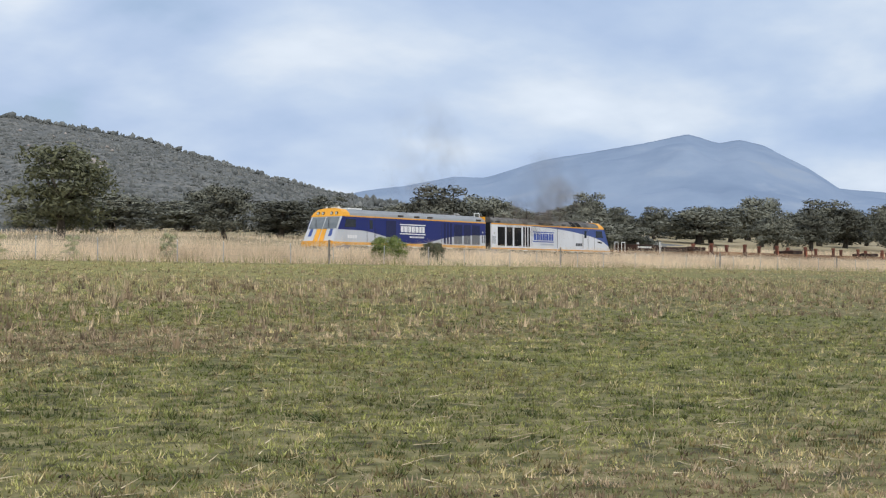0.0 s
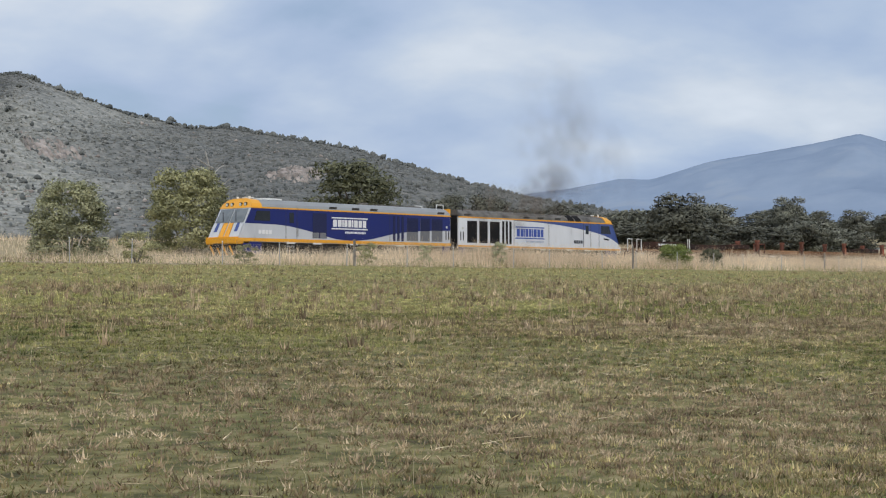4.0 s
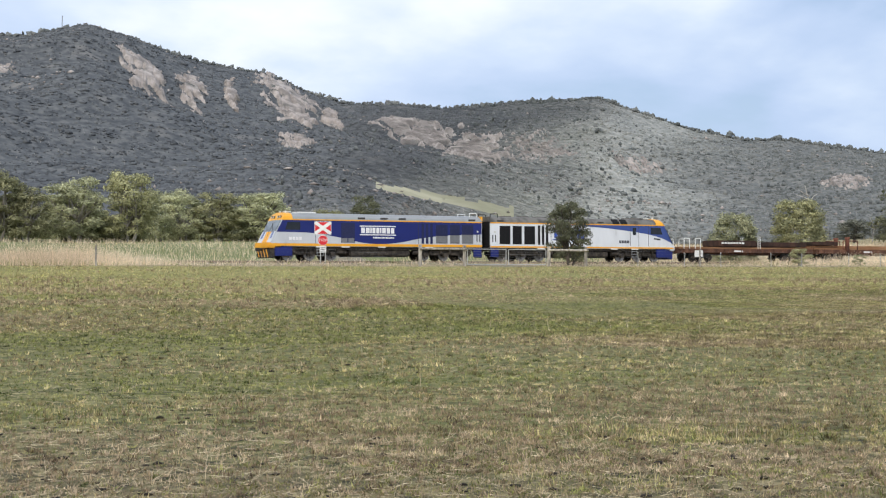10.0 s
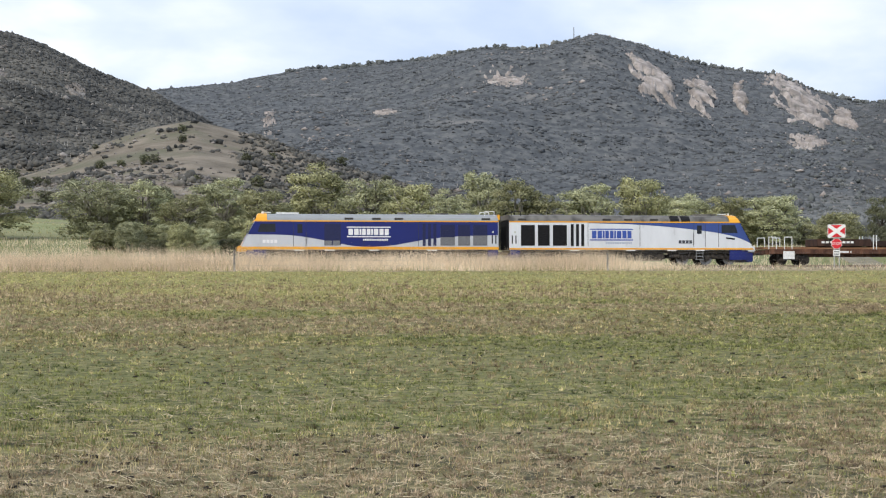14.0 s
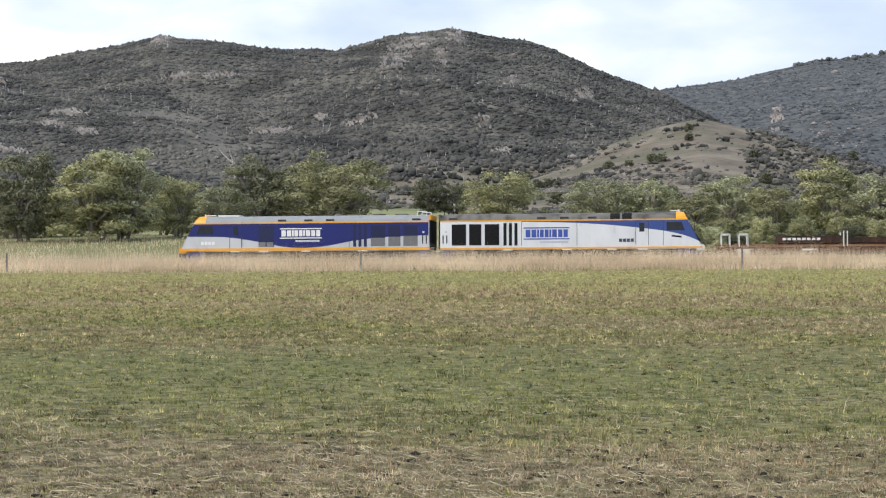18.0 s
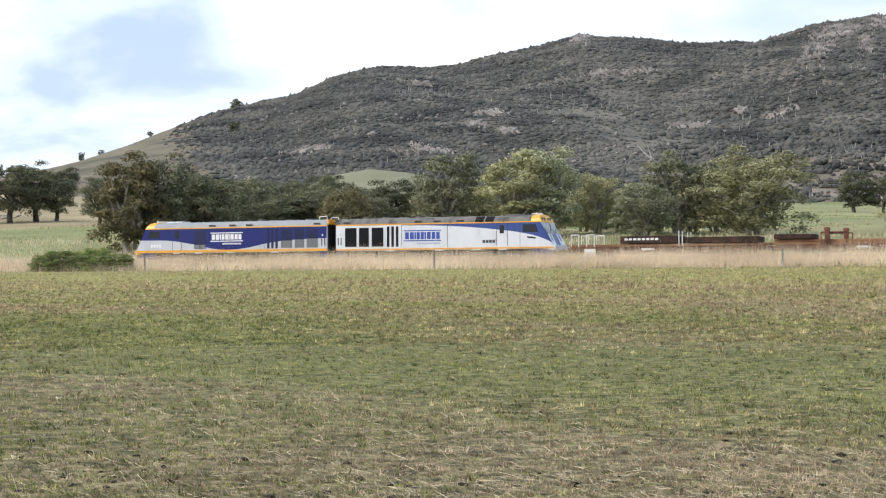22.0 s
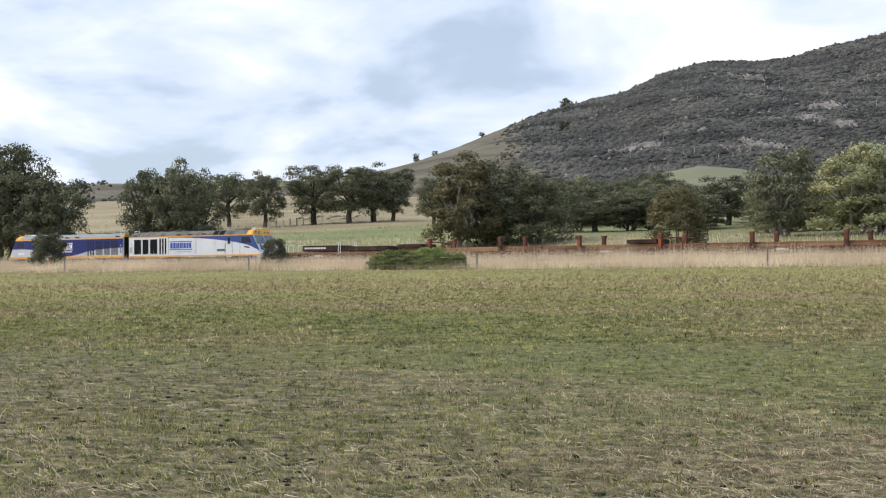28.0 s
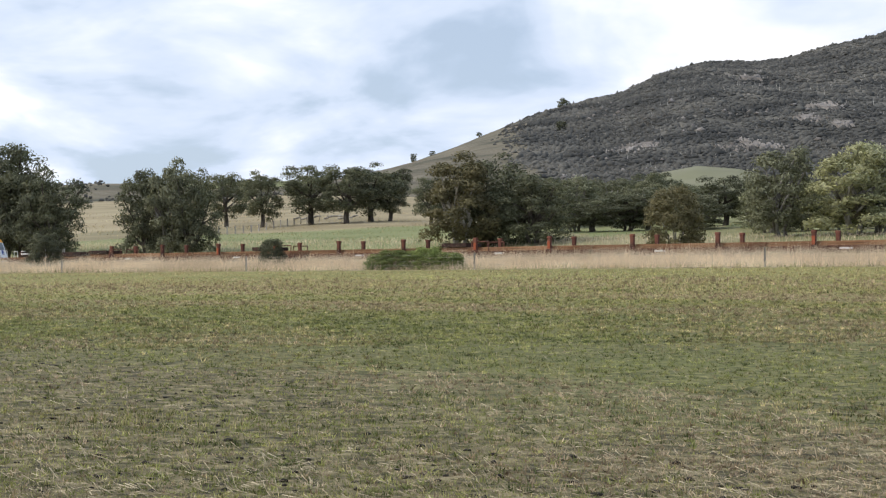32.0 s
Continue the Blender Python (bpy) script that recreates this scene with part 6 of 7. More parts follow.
def outcrop(hill_name, bearing, el, wide, tall, seed, lean=0.0, broken=0.0):
    """A bare granite face on a hill: bearing and angular height of its middle, degrees wide and tall."""
    height, bs, fs, rs, _ = HILLS[hill_name]
    f0, r0 = float(np.interp(bearing, bs, fs)), float(np.interp(bearing, bs, rs))
    d = np.linspace(f0, r0, 400)
    B = np.radians(bearing)
    H = height(d * math.sin(B), d * math.cos(B))
    e = np.degrees(np.arctan2(np.maximum.accumulate(H) - EYE, d))
    k = int(np.argmax(np.maximum.accumulate(e) >= el)) if (np.maximum.accumulate(e) >= el).any() else 399
    dc = d[k]
    ka = int(np.argmax(np.maximum.accumulate(e) >= el - tall / 2))
    top = np.maximum.accumulate(e) >= el + tall / 2
    kb = int(np.argmax(top)) if top.any() else 399
    deep = max(20.0, (d[kb] - d[ka]))
    nb, nd = 84, 56
    bb = bearing + wide * np.linspace(-0.75, 0.75, nb)
    dd = dc + deep * np.linspace(-0.8, 0.8, nd)
    BB, DD = np.meshgrid(bb, dd, indexing="ij")
    p = (BB - bearing) / wide * 2 - lean * (DD - dc) / deep
    q = (DD - dc) / deep * 2
    X, Y = DD * np.sin(np.radians(BB)), DD * np.cos(np.radians(BB))
    r = np.random.default_rng(seed)
    grain = (0.0018 if broken else 0.0045) * dc
    along_slope = X * math.cos(B) - Y * math.sin(B)
    up_slope = X * math.sin(B) + Y * math.cos(B)
    jag = (1.5 + broken) * wobble(along_slope * 1.6 + 77 * seed, up_slope * 0.8, grain, 4) + 0.10 * r.normal(size=X.shape)
    bulge = np.clip(0.75 - 0.35 * broken - 0.9 * (p * p + q * q) + jag, -0.8, 0.6)
    Z = height(X, Y) + bulge * (0.0022 if broken else 0.0042) * dc + 0.4
    me_v = np.stack([X, Y, Z], -1).reshape(-1, 3)
    i, j = np.meshgrid(np.arange(nb - 1), np.arange(nd - 1), indexing="ij")
    a = (i * nd + j).ravel()
    F = np.stack([a, a + nd, a + nd + 1, a + 1], 1)[:, ::-1]
    far = hill_name == "hill_far_ridge"
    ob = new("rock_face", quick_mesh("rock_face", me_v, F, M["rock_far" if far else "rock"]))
    if far:
        swing_mesh(ob.data)
    tagged(ob, "bare pale granite face on the bush-covered hillside", "rock face", "granite faces", kind="structure")


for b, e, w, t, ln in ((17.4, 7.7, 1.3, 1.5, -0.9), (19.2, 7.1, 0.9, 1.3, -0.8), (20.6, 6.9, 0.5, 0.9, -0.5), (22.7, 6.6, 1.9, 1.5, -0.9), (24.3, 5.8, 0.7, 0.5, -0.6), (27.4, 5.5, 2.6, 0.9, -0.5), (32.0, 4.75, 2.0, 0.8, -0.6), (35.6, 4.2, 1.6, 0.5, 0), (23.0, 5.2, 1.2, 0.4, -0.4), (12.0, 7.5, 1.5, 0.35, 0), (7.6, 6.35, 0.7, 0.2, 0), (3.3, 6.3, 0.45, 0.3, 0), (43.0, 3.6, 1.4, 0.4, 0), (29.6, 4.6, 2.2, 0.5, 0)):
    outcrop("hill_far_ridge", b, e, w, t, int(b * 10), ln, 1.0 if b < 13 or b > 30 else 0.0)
for b, e, w, t in ((-10.65, 8.25, 0.75, 0.95), (-9.85, 8.85, 1.1, 0.35), (-8.95, 8.2, 0.42, 0.65), (-8.4, 9.1, 0.6, 0.4), (-6.3, 7.5, 0.28, 0.3), (-3.6, 6.9, 0.5, 0.3), (-7.4, 5.9, 0.5, 0.3), (-18.6, 7.5, 0.9, 0.16), (-17.2, 7.6, 1.0, 0.16), (-19.2, 8.75, 0.5, 0.3), (-25.0, 4.75, 1.6, 0.3), (-29.3, 4.75, 1.3, 0.2), (-15.3, 5.6, 1.2, 0.18), (-22.4, 6.1, 0.9, 0.16), (-12.0, 6.0, 0.9, 0.18)):
    outcrop("hill_near_mountain", b, e, w * 1.25, t * 1.25, int(abs(b) * 10), 0.0, 1.0)


rng = np.random.default_rng(17)
for k in range(6):
    outcrop("hill_near_mountain", rng.uniform(-27, -3), rng.uniform(4.4, 7.2), rng.uniform(0.5, 1.1), rng.uniform(0.08, 0.16), 300 + k, 0.0, 1.0)


def mast():
    x, y = spot(14.56, 2590)
    z = EYE + 2600 * math.tan(radians(9.0)) - 6
    root = new("radio_mast")
    root.location = (x, y, z)
    for k in range(3):
        a = k * 2.094
        bm = bmesh.new()
        rod(bm, (1.2 * math.cos(a), 1.2 * math.sin(a), -2), (0.4 * math.cos(a), 0.4 * math.sin(a), 26), 0.22, 5)
        part("leg", bm, M["wire"], root)
    bm = bmesh.new()
    for k in range(8):
        z1 = 3 * k
        rod(bm, (1.0, 0, z1), (-0.5, 0.8, z1 + 3), 0.12, 4)
    part("bracing", bm, M["wire"], root)
    tagged(root, "thin lattice radio mast on the mountain top", "mast")


mast()


def power_line():
    """Timber poles with a cross-arm and three slack wires over the paddock."""
    ends = []
    for b in (-15.5, -6.7, 1.5):
        x, y = spot(b, 330)
        z = ground_z(x, y)
        h = EYE + 330 * math.tan(radians(3.62)) - z
        root = new("power_pole")
        root.location = (x, y, z)
        bm = bmesh.new()
        bmesh.ops.create_cone(bm, cap_ends=True, segments=8, radius1=0.17, radius2=0.12, depth=h + 0.6, matrix=Matrix.Translation((0, 0, h / 2 - 0.3)))
        part("pole", bm, M["wood"], root)
        part("cross_arm", one_box(-0.08, 0.08, -1.2, 1.2, h - 0.5, h - 0.35), M["wood"], root)
        for q in (-1.1, 0.0, 1.1):
            bm = bmesh.new()
            rod(bm, (0, q, h - 0.35), (0, q, h - 0.15), 0.05, 6)
            part("insulator", bm, M["white"], root)
        tagged(root, "grey timber power pole in a green paddock", "power pole", "power poles")
        ends.append((x, y, z + h - 0.15))
    for a, c in zip(ends, ends[1:]):
        for q, drop in ((-1.1, 0.0), (0.0, 0.7), (1.1, 1.4)):
            bm = bmesh.new()
            pts = []
            for k in range(13):
                t = k / 12
                pts.append((a[0] + (c[0] - a[0]) * t, a[1] + (c[1] - a[1]) * t + q, a[2] + (c[2] - a[2]) * t - 4 * (0.9 + 0.4 * drop) * t * (1 - t)))
            for p, w in zip(pts, pts[1:]):
                rod(bm, p, w, 0.022, 4)
            tagged(part("power_wire", bm, M["galvanised"]), "slack pale power wire between timber poles", "wire", "power wires")


power_line()
for b, e, h, w in ((-37.43, 4.86, 8.0, 5.5), (-36.74, 4.75, 4.5, 5.0), (-35.0, 5.4, 4.0, 5.0)):
    hh, bs, fs, rs, _ = HILLS["hill_near_mountain"]
    d = float(np.interp(b, bs, rs)) - 6
    x, y = spot(b, d)
    t = tree(x, y, h, w, "spread", "leaf_dark", "lone tree standing on the bare ridge line")
    t.location.z = float(hh(np.array([x]), np.array([y]))[0]) - 0.3


# ---- grass ----
def blades(name, X, Y, H, W, mat, label, seed, lie=0.35, fine=True):
    """One slim blade at each place, bent where fine, else a single spike."""
    r = np.random.default_rng(seed)
    n = len(X)
    Z = land(X, Y)
    a = r.uniform(0, 2 * np.pi, n)
    ux, uy = np.cos(a) * W * 0.5, np.sin(a) * W * 0.5
    b = r.uniform(0, 2 * np.pi, n)
    t = lie * r.random(n) ** 0.7 * H
    tx, ty = np.cos(b) * t, np.sin(b) * t
    hz = np.sqrt(np.maximum(0.03 * H * H, H * H - t * t))
    P0 = np.stack([X - ux, Y - uy, Z - 0.01], 1)
    P1 = np.stack([X + ux, Y + uy, Z - 0.01], 1)
    P4 = np.stack([X + tx, Y + ty, Z + hz], 1)
    if fine:
        mx, my = tx * 0.35, ty * 0.35
        P2 = np.stack([X + mx + ux * 0.7, Y + my + uy * 0.7, Z + hz * 0.6], 1)
        P3 = np.stack([X + mx - ux * 0.7, Y + my - uy * 0.7, Z + hz * 0.6], 1)
        V = np.stack([P0, P1, P2, P3, P4], 1).reshape(-1, 3)
        base = 5 * np.arange(n)[:, None]
        F = np.concatenate([base + np.array([[0, 1, 2]]), base + np.array([[0, 2, 3]]), base + np.array([[3, 2, 4]])], 0)
    else:
        V = np.stack([P0, P1, P4], 1).reshape(-1, 3)
        F = np.arange(3 * n).reshape(-1, 3)
    ob = new(name, quick_mesh(name, V, F, mat))
    tagged(ob, label, "grass", kind="stuff")


def fan(r, n, cx, cy, b0, b1, d0, d1):
    """Places spread over a fan, evenly in the logarithm of the distance."""
    b = np.radians(r.uniform(b0, b1, n))
    d = np.exp(r.uniform(math.log(d0), math.log(d1), n))
    X, Y = cx + d * np.sin(b), cy + d * np.cos(b)
    ok = (Y < FENCE_Y - 0.5) & (Y > 2)
    return X[ok], Y[ok], d[ok]


def tufts(name, X, Y, R, H, mat, label, seed, lean=0.0):
    """A small rosette of six pointed blades on a common foot at each place."""
    r = np.random.default_rng(seed)
    n = len(X)
    Z = land(X, Y)
    a = r.uniform(0, 2 * np.pi, n)[:, None] + np.arange(6)[None] * np.pi / 3
    foot = np.stack([X[:, None] + 0.30 * R[:, None] * np.cos(a), Y[:, None] + 0.30 * R[:, None] * np.sin(a), np.repeat(Z[:, None] - 0.01, 6, 1)], 2)
    ta = a + 0.52 + 0.5 * r.normal(size=(n, 6))
    out = R[:, None] * (0.35 + 0.9 * r.random((n, 6)))
    up = H[:, None] * (0.45 + 0.75 * r.random((n, 6)))
    side = lean * r.normal(size=n)[:, None] * H[:, None]
    tip = np.stack([X[:, None] + out * np.cos(ta) + side, Y[:, None] + out * np.sin(ta), Z[:, None] + up], 2)
    V = np.concatenate([foot, tip], 1).reshape(-1, 3)
    k = np.arange(6)
    F = np.stack([k, (k + 1) % 6, k + 6], 1)[None] + 12 * np.arange(n)[:, None, None]
    tagged(new(name, quick_mesh(name, V, F.reshape(-1, 3), mat)), label, "grass", kind="stuff")


def field_tufts():
    r = np.random.default_rng(27)
    fans = [fan(r, 95000, 0, 0, -54, 53, 8, 118), fan(r, 80000, 0, 0, -54, 53, 32, 105), fan(r, 36000, 47, 40, 14, 80, 18, 95), fan(r, 26000, 0, 0, 24, 58, 50, 90)] + [fan(r, 30000, x, 39.8, 10, 80, 4.0, 32) for x in (34, 41, 49, 57)] + [fan(r, 16000, x, y, 6, 74, 4.0, 26) for x, y in ((5, 7), (18, 22), (27, 33))]
    X, Y, D = (np.concatenate([f[k] for f in fans]) for k in range(3))
    high = (Y > 39) & (X > 26)
    D = np.where(high, np.minimum(D, np.hypot(X - np.clip(X - 9, 36, 57), Y - 40)), D)
    n = len(X)
    patch = 1.5 * wobble(X * 0.45, Y, 3.2, 4) + 0.35 * r.normal(size=n) - 0.35 * np.clip((Y - 74) / 10, 0, 1) + 0.30 * np.sin(Y * 0.62 + 0.8 * np.sin(X * 0.045)) * np.clip((Y - 30) / 20, 0, 1)
    band = np.exp(-((Y - 62) / 15.0) ** 2)
    bare = Y + 0.25 * X < 14.8 + 1.6 * np.sin(X * 0.4)
    kind = np.where(patch + 0.35 * band + 0.75 * bare > 0.50, 2, np.where(patch + 0.15 * band > 0.0, 1, 0))
    kind = np.where((kind == 0) & (Y > 64 + 12 * wobble(X * 0.3, Y, 6, 3)), 3, kind)
    kind = np.where((kind == 2) & (Y > 78), 1, kind)
    R = (0.035 + 0.075 * r.random(n) ** 1.6) * np.where(high, np.clip(0.42 + D / 42, 0.55, 1.3), np.clip(0.55 + D / 55, 0.6, 1.5))
    H = (0.022 + 0.055 * r.random(n) ** 2) * np.where(high, np.clip(0.38 + D / 42, 0.48, 1.3), np.clip(0.6 + D / 60, 0.7, 1.6))
    for k, (name, key, label, tall) in enumerate((("green_tufts", "green_grass", "low tufts of grazed green grass", 0.9), ("straw_tufts", "stubble", "low tufts of pale dry grass", 1.1), ("brown_tufts", "brown_grass", "low tufts of brown dead grass", 1.0), ("pale_tufts", "pale_grass", "low tufts of pale green grass near the fence", 0.85))):
        q = kind == k
        tufts(name, X[q], Y[q], R[q], H[q] * tall, M[key], label, 71 + k)
    # taller reddish-brown tussocks in a broad band across the paddock
    m = 26000
    X, Y = r.uniform(-110, 235, m), 52 + 40 * r.random(m)
    b2 = np.exp(-((Y - 66) / 13.0) ** 2)
    keep = 1.2 * wobble(X * 0.35, Y, 4.5, 3) + 0.5 * r.normal(size=m) + 1.0 * b2 + 0.35 * np.clip(X / 60, -0.3, 1) > 1.0
    X, Y, b2 = X[keep], Y[keep], b2[keep]
    for dx, dy in ((0, 0), (0.09, 0.05), (-0.08, 0.06)):
        q = r.random(len(X)) < 0.85
        tufts("brown_tussocks", X[q] + dx, Y[q] + dy, 0.05 + 0.07 * r.random(q.sum()), (0.06 + 0.22 * r.random(q.sum()) ** 1.7) * (0.6 + 0.4 * b2[q]), M["brown_grass"], "reddish-brown dry grass tussocks across the paddock", 77, 0.15)


def field_grass():
    r = np.random.default_rng(21)
    fans = [fan(r, 250000, 0, 0, -54, 53, 8, 70), fan(r, 40000, 47, 40, 16, 78, 18, 100)] + [fan(r, 45000, x, 39.8, 14, 80, 4.5, 30) for x in (36, 43, 50, 57)] + [fan(r, 40000, 28, 31, 8, 76, 5, 26)]
    X, Y, D = (np.concatenate([f[k] for f in fans]) for k in range(3))
    D = np.where(Y > 44, np.minimum(D, np.maximum(5, np.hypot(X - 47, Y - 40))), D)
    n = len(X)
    patch = 1.5 * wobble(X * 0.5, Y, 3.6, 4)
    band = np.exp(-((Y - 62) / 13.0) ** 2) + 0.7 * np.exp(-((Y - 86) / 4.5) ** 2)
    straw = r.random(n) < np.clip(0.29 + 0.5 * patch + 0.30 * band + 0.22 * np.clip((Y - 48) / 10, 0, 1) + 0.4 * (Y + 0.25 * X < 14.8 + 1.6 * np.sin(X * 0.4)) - 0.30 * np.clip((X - 15) / 25, 0, 1) * (Y < 64), 0.06, 0.94)
    tuft = np.clip(wobble(X * 0.7, Y, 1.1, 3), 0, 1)
    low = np.where((Y > 34) & (X > 22), 0.62, 1.0)
    H = (0.03 + 0.055 * r.random(n) ** 2) * (0.65 + 1.7 * tuft) * (0.75 + 0.012 * D) * low
    W = low * 0.0050 * (0.6 + 0.8 * r.random(n)) * (0.6 + 0.055 * D)
    clump = np.clip(wobble(X * 0.8, Y, 2.3, 4) * 2.2, 0, 1)
    Hs = H * np.where(r.random(n) < 0.10, 1.8, 1.0) * (1 + 1.6 * band * clump)
    near = D < 19
    for sel in (near, ~near):
        g = sel & ~straw & ((Y + 0.25 * X > 14) | (patch < -0.1))
        blades("grass_green", X[g], Y[g], H[g] * 0.85, W[g], M["green_grass"], "short grazed green grass", 31, 0.85, bool(sel is near))
        q = sel & straw
        blades("grass_stubble", X[q], Y[q], Hs[q], W[q] * 0.8, M["stubble"], "dry straw stubble in the paddock", 32, 0.97, bool(sel is near))
    k = (r.random(n) < 0.0035) & (clump > 0.15)
    blades("grass_stalks", X[k], Y[k], (0.12 + 0.20 * r.random(k.sum())) * (0.8 + 0.006 * D[k]), W[k] * 0.6, M["straw"], "lone pale dry grass stalks", 33, 0.6)
    # tussocks, thickest in two bands along the fence
    m = 24000
    X, Y = r.uniform(-125, 235, m), 20 + 74 * r.random(m) ** 0.8
    b2 = np.exp(-((Y - 66) / 12.0) ** 2) + 0.8 * np.exp(-((Y - 88) / 4.0) ** 2)
    keep = wobble(X * 0.4, Y, 5.0, 3) + 0.5 * r.normal(size=m) + 0.9 * b2 + 0.5 * np.clip((Y - 70) / 20, 0, 1) + 0.12 * (Y < 48) > 0.62
    X, Y, b2 = X[keep], Y[keep], b2[keep]
    per = 9
    X, Y, b2 = (np.repeat(v, per) for v in (X, Y, b2))
    X, Y = X + 0.16 * r.normal(size=len(X)), Y + 0.10 * r.normal(size=len(X))
    ok = Y < FENCE_Y - 0.6
    X, Y, b2 = X[ok], Y[ok], b2[ok]
    n = len(X)
    blades("tussocks", X, Y, (0.07 + 0.20 * r.random(n)) * (0.6 + 0.5 * b2), (0.012 + 0.018 * r.random(n)) * np.clip(np.hypot(X - 47, Y - 40) / 50, 0.22, 1) * np.clip(Y / 55, 0.3, 1), M["tussock"], "brown dry grass tussocks across the paddock", 35, 0.6, False)
    # straw lying flat
    fans = [fan(r, 95000, 0, 0, -54, 53, 8, 36)] + [fan(r, 4500, x, 39.8, 14, 80, 4.5, 26) for x in (36, 43, 50, 57)]
    X, Y, D = (np.concatenate([f[k] for f in fans]) for k in range(3))
    keep = wobble(X * 0.5, Y, 4.5, 4) + 0.45 * r.normal(size=len(X)) + 0.6 * (Y + 0.25 * X < 14.8 + 1.6 * np.sin(X * 0.4)) > 0.40
    keep &= r.random(len(X)) > 0.55 * np.clip((X - 1) / 8, 0, 1) * (Y < 30)
    X, Y, D = X[keep], Y[keep], D[keep]
    n = len(X)
    a, ln, w = r.normal(0, 0.75, n), 0.03 + 0.11 * r.random(n) ** 2, 0.0023 * (0.6 + 0.06 * D)
    dx, dy = np.cos(a) * ln, np.sin(a) * ln
    z = land(X, Y) + 0.012 + 0.03 * r.random(n)
    lift = 0.03 * r.normal(size=n)
    V = np.stack([np.stack([X - dx, Y - dy - w, z - lift], 1), np.stack([X + dx, Y + dy, z + lift], 1), np.stack([X - dx, Y - dy + w, z - lift + 0.004], 1)], 1).reshape(-1, 3)
    tagged(new("straw_litter", quick_mesh("straw_litter", V, np.arange(3 * n).reshape(-1, 3), M["litter"])), "flattened straw litter on the ground", "straw", kind="stuff")


field_grass()
field_tufts()


def verge_grass():
    r = np.random.default_rng(22)
    n = 620000
    X, Y = r.uniform(-215, 345, n), FENCE_Y - 1.2 + 15.5 * r.random(n) ** 0.9
    edge = 2.0 * np.sin(X * 0.35) * np.sin(X * 0.13 + 1)
    open_way = np.where(X > 55, (X - 82) / 34.0, (36 - X) / 8.0)
    full = np.clip(open_way, 0, 1)
    keep = (r.random(n) < 0.10 + 0.90 * full) & ((Y > FENCE_Y - 0.2 + 0.3 * edge) | (r.random(n) < 0.2)) & (Y < 109.8)
    X, Y, full = X[keep], Y[keep], full[keep]
    n = len(X)
    tall = (0.62 + 0.68 * np.clip((Y - 95) / 7, 0, 1)) * (0.34 + 0.66 * full)
    H = tall * (0.50 + 0.75 * r.random(n) + 0.25 * r.random(n) ** 6) * (1.04 + 0.36 * wobble(X, Y, 1.8, 3))
    g = r.random(n) < np.where(Y < 96.0, 0.40, 0.05) + 0.35 * (1 - full)
    W = 0.020 * (0.6 + 0.9 * r.random(n))
    blades("verge_grass_dry", X[~g], Y[~g], H[~g], W[~g], M["straw"], "tall pale straw grass along the railway", 41, 0.85, False)
    blades("verge_grass_green", X[g], Y[g], H[g] * 0.6, W[g], M["green_grass"], "green grass at the foot of the straw", 42, 0.6, False)
    n = 90000
    X, Y = r.uniform(-260, 380, n), 117.5 + 30 * r.random(n)
    keep = np.abs(X - 58 - 0.22 * (Y - 113)) > 3
    X, Y = X[keep], Y[keep]
    blades("pasture_grass_dry", X, Y, 0.25 + 0.45 * r.random(len(X)), 0.03 + 0.02 * r.random(len(X)), M["straw"], "dry grass beyond the railway", 43, 0.6, False)


verge_grass()


def far_grass():
    """Tufts on the straw and green paddocks beyond the track."""
    r = np.random.default_rng(23)
    n = 170000
    b, d = r.uniform(-54, 52, n), np.exp(r.uniform(math.log(135), math.log(420), n))
    X, Y = d * np.sin(np.radians(b)), d * np.cos(np.radians(b))
    keep = (Y > 126) & (wobble(X * 0.6, Y, 7, 3) + 0.4 * r.normal(size=n) > 0.0)
    X, Y, b, d = X[keep], Y[keep], b[keep], d[keep]
    dry = ((b < -33) & (d > 243)) | (b > 33) | (r.random(len(X)) < 0.3)
    H = (0.12 + 0.28 * r.random(len(X)) ** 2) * (0.7 + d / 500)
    W = (0.03 + 0.05 * r.random(len(X))) * (0.5 + d / 300)
    blades("paddock_grass_dry", X[dry], Y[dry], H[dry], W[dry], M["tussock"], "straw tufts on the paddock beyond the railway", 44, 0.8, False)
    blades("paddock_grass_green", X[~dry], Y[~dry], H[~dry] * 0.7, W[~dry], M["green_grass"], "green tufts on the paddock beyond the railway", 45, 0.8, False)


far_grass()


def clods():
    r = np.random.default_rng(51)
    a = fan(r, 2200, 0, 0, -54, 45, 8.5, 75)
    b = fan(r, 200, 47, 40.3, 20, 77, 12, 55)
    X, Y = np.concatenate([a[0], b[0]]), np.concatenate([a[1], b[1]])
    keep = wobble(X, Y, 7, 3) > 0.0
    X, Y = X[keep], Y[keep]
    n = len(X)
    s = (0.014 + 0.022 * r.random(n)) * np.where((Y > 40) & (X > 30), 0.6, 1.0)
    V = ICO_V[None] * (1 + 0.25 * r.normal(size=(n, len(ICO_V), 1))) * s[:, None, None] * np.array([1.4, 1.2, 0.55]) + np.stack([X, Y, land(X, Y) + 0.2 * s], 1)[:, None]
    F = ICO_F[None] + len(ICO_V) * np.arange(n)[:, None, None]
    M["clod"] = material("dark_dried_dung", [(0.018, 0.015, 0.012), (0.035, 0.028, 0.02)], 8, 0.95, space="World")
    tagged(new("dung_clods", quick_mesh("dung_clods", V.reshape(-1, 3), F.reshape(-1, 3), M["clod"])), "dark dried dung clods scattered in the grass", "clods", kind="stuff")


clods()


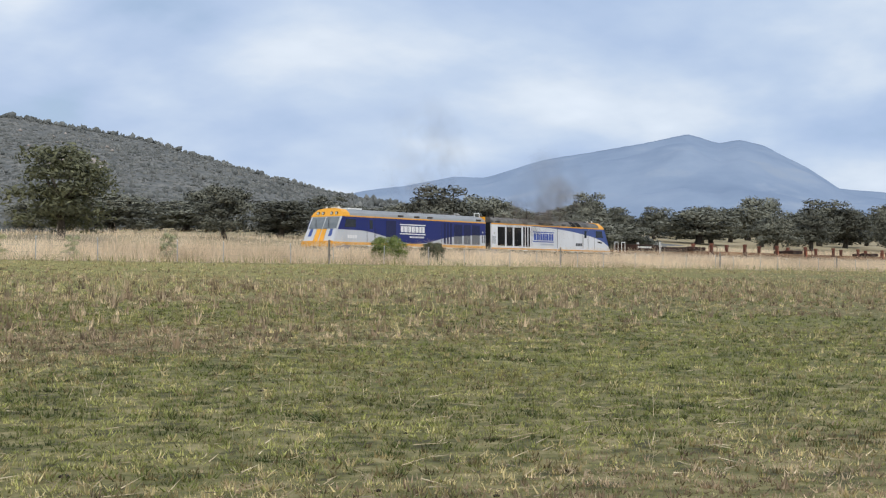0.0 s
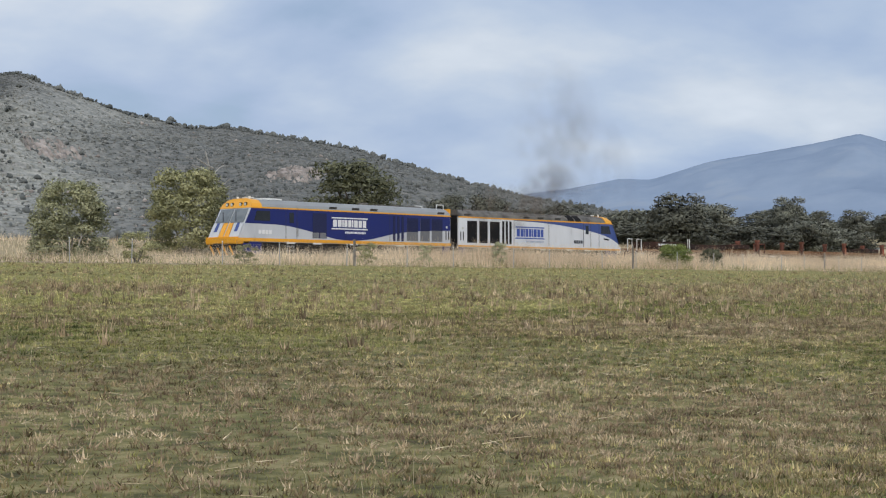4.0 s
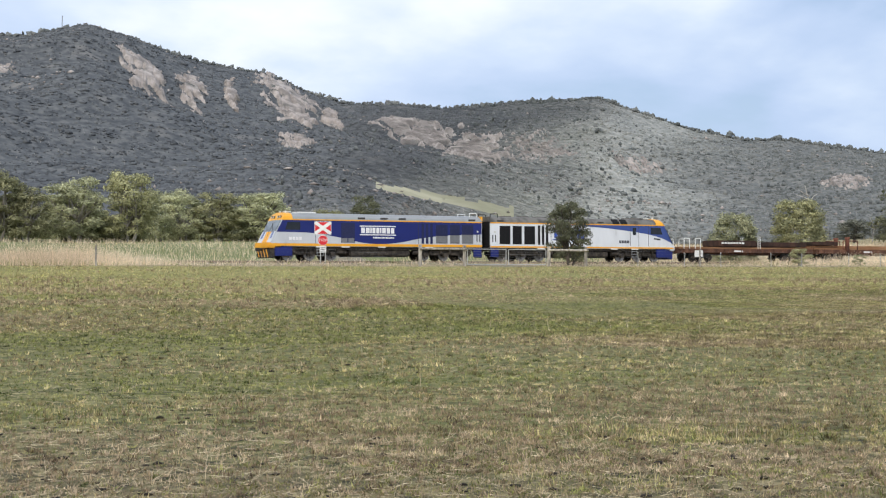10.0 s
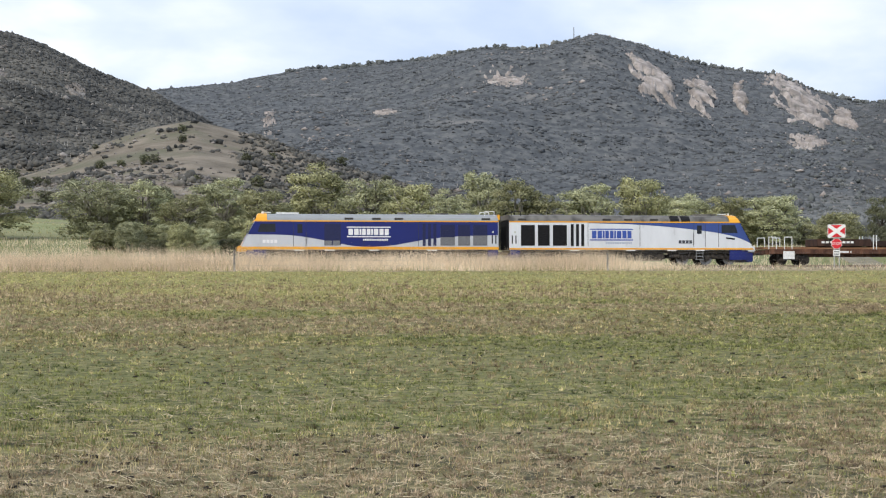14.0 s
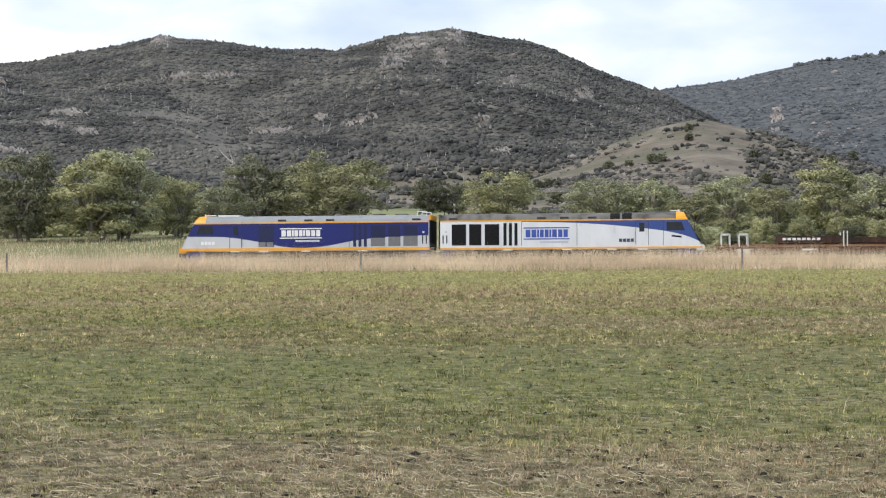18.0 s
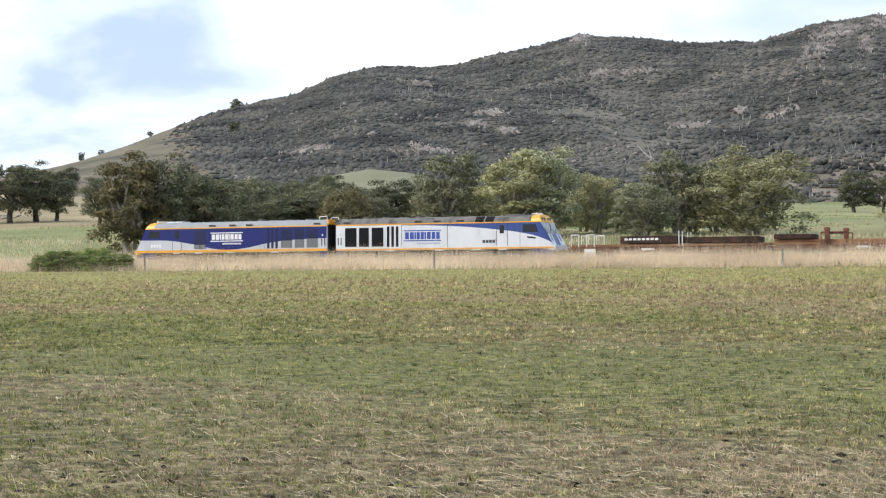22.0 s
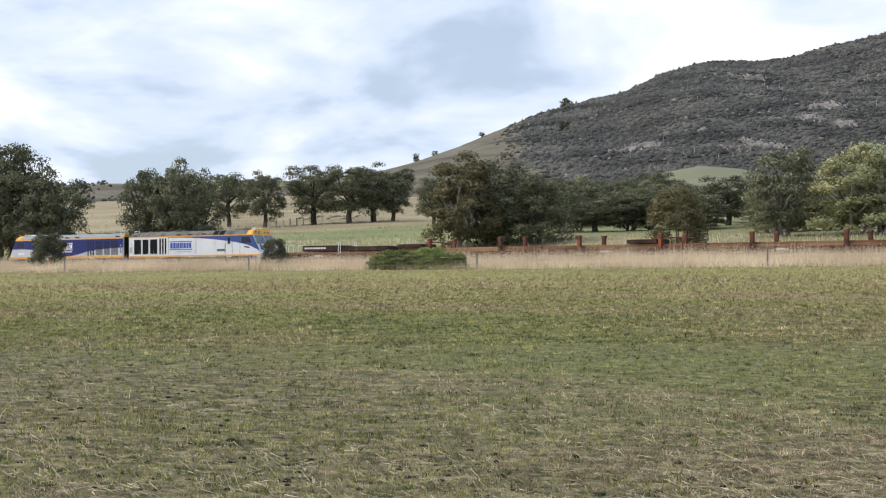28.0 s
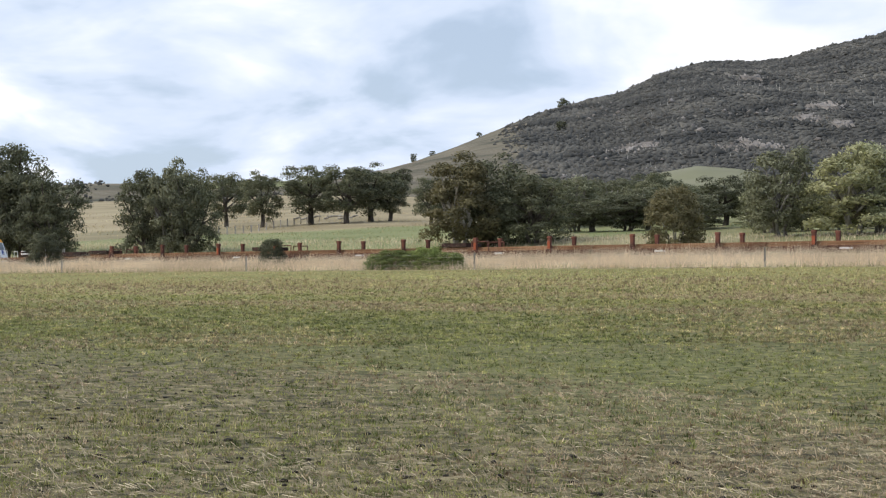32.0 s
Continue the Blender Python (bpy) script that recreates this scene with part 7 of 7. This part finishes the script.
# ---- exhaust smoke ----
def smoke(count, spread, size, dense, seed):
    m = bpy.data.materials.new("thin_dark_smoke")
    m.use_nodes = True
    n, l = m.node_tree.nodes, m.node_tree.links
    n.clear()
    out, mix, clear, dark = n.new("ShaderNodeOutputMaterial"), n.new("ShaderNodeMixShader"), n.new("ShaderNodeBsdfTransparent"), n.new("ShaderNodeBsdfDiffuse")
    dark.inputs[0].default_value = (0.17, 0.145, 0.125, 1)
    tc, mp, ball, tex = n.new("ShaderNodeTexCoord"), n.new("ShaderNodeMapping"), n.new("ShaderNodeTexGradient"), n.new("ShaderNodeTexNoise")
    mp.inputs["Scale"].default_value = (1.0, 0.0, 1.0)
    ball.gradient_type = "SPHERICAL"
    tex.inputs["Scale"].default_value, tex.inputs["Detail"].default_value = 1.6, 5.0
    soft, wisp, thick = n.new("ShaderNodeMapRange"), n.new("ShaderNodeMapRange"), n.new("ShaderNodeMath")
    soft.interpolation_type = "SMOOTHSTEP"
    soft.inputs[1].default_value, soft.inputs[2].default_value, soft.inputs[4].default_value = 0.05, 0.9, dense
    wisp.inputs[1].default_value, wisp.inputs[2].default_value = 0.36, 0.64
    thick.operation = "MULTIPLY"
    l.new(tc.outputs["Object"], mp.inputs[0])
    l.new(mp.outputs[0], ball.inputs[0])
    l.new(tc.outputs["Object"], tex.inputs["Vector"])
    l.new(ball.outputs[1], soft.inputs[0])
    l.new(tex.outputs[0], wisp.inputs[0])
    l.new(soft.outputs[0], thick.inputs[0])
    l.new(wisp.outputs[0], thick.inputs[1])
    l.new(thick.outputs[0], mix.inputs[0])
    l.new(clear.outputs[0], mix.inputs[1])
    l.new(dark.outputs[0], mix.inputs[2])
    l.new(mix.outputs[0], out.inputs[0])
    r = np.random.default_rng(seed)
    root = new("exhaust_smoke")
    bm = bmesh.new()
    bmesh.ops.create_icosphere(bm, subdivisions=3, radius=1.0)
    bmesh.ops.delete(bm, geom=[v for v in bm.verts if v.co.y > 0.05], context="VERTS")
    me = bpy.data.meshes.new("puff")
    bm.to_mesh(me)
    bm.free()
    me.materials.append(m)
    for k in range(count):
        u = (k + 0.5) / count
        p = new("puff", me)
        p.parent = root
        w = size * (0.8 + 0.8 * u)
        p.scale = (w * 1.3, w * 0.3, w)
        p.rotation_euler = (0, r.uniform(-0.7, 0.7), 0)
        p.location = (spread[0] * (u - 0.5) + 0.4 * size * r.normal(), 0.3 * k - 1.2, spread[1] * (u - 0.3) + 0.3 * size * r.normal())
        p.visible_shadow = False
    return tagged(root, "thin drifting dark diesel exhaust smoke", "smoke", "exhaust smoke")


low_smoke = smoke(5, (8.0, 2.8), 2.4, 0.58, 3)
high_smoke = smoke(3, (4.0, 4.2), 3.8, 0.22, 4)
lead_smoke = smoke(3, (3.0, 4.0), 3.5, 0.19, 5)


# ---- what moves ----
def position(t):
    """Distance along the track of the gap between the engines."""
    return 159.58 - 8.889 * t - 0.0729 * t * t + 0.00103 * t ** 3


def motions():
    tilt = -math.degrees(math.atan(GRADE))
    times = [0.5 * k for k in range(65)]
    walk(low_smoke, [(t, pose(position(t) + 9.0, TRACK_Y, 7.6)) for t in (0, 2, 4, 6, 7)] + [(8.5, pose(position(7) + 45, TRACK_Y, 10)), (10, pose(172, TRACK_Y + 6, 14)), (13, pose(188, TRACK_Y + 20, 22)), (32, pose(190, TRACK_Y + 90, 40))])
    walk(high_smoke, [(0, pose(169, TRACK_Y, 8.6)), (2.5, pose(149, TRACK_Y, 9.4)), (6, pose(129, TRACK_Y, 13.2)), (9, pose(168, TRACK_Y + 8, 17)), (13, pose(190, TRACK_Y + 25, 24)), (32, pose(230, TRACK_Y + 110, 50))])
    walk(lead_smoke, [(0, pose(151, TRACK_Y, 9.5)), (2.5, pose(141, TRACK_Y, 10)), (6, pose(130, TRACK_Y + 3, 17)), (9, pose(172, TRACK_Y + 12, 24)), (32, pose(240, TRACK_Y + 150, 60))])
    walk(lead_engine, [(t, pose(position(t) - 0.40, TRACK_Y, track_z(position(t)), 0, -tilt, 180)) for t in times])
    walk(rear_engine, [(t, pose(position(t) + 0.40, TRACK_Y, track_z(position(t)), 0, tilt, 0)) for t in times])
    for k, w in enumerate(WAGONS):
        off = 20.3 + k * (WAGON + 0.35)
        walk(w, [(t, pose(position(t) + off, TRACK_Y, track_z(position(t) + off), 0, tilt, 0)) for t in times])
    for w, x, radius in WHEELS:
        turn = 1 if w.parent == lead_engine else -1
        step = 2 if radius > 0.45 else 1
        rows = []
        for k in range(0, 961, step):
            t = k / 30
            rows.append((t, Matrix.Translation((x, 0, radius)) @ Matrix.Rotation(turn * (position(0) - position(t)) / radius, 4, "Y")))
        walk(w, rows)


motions()
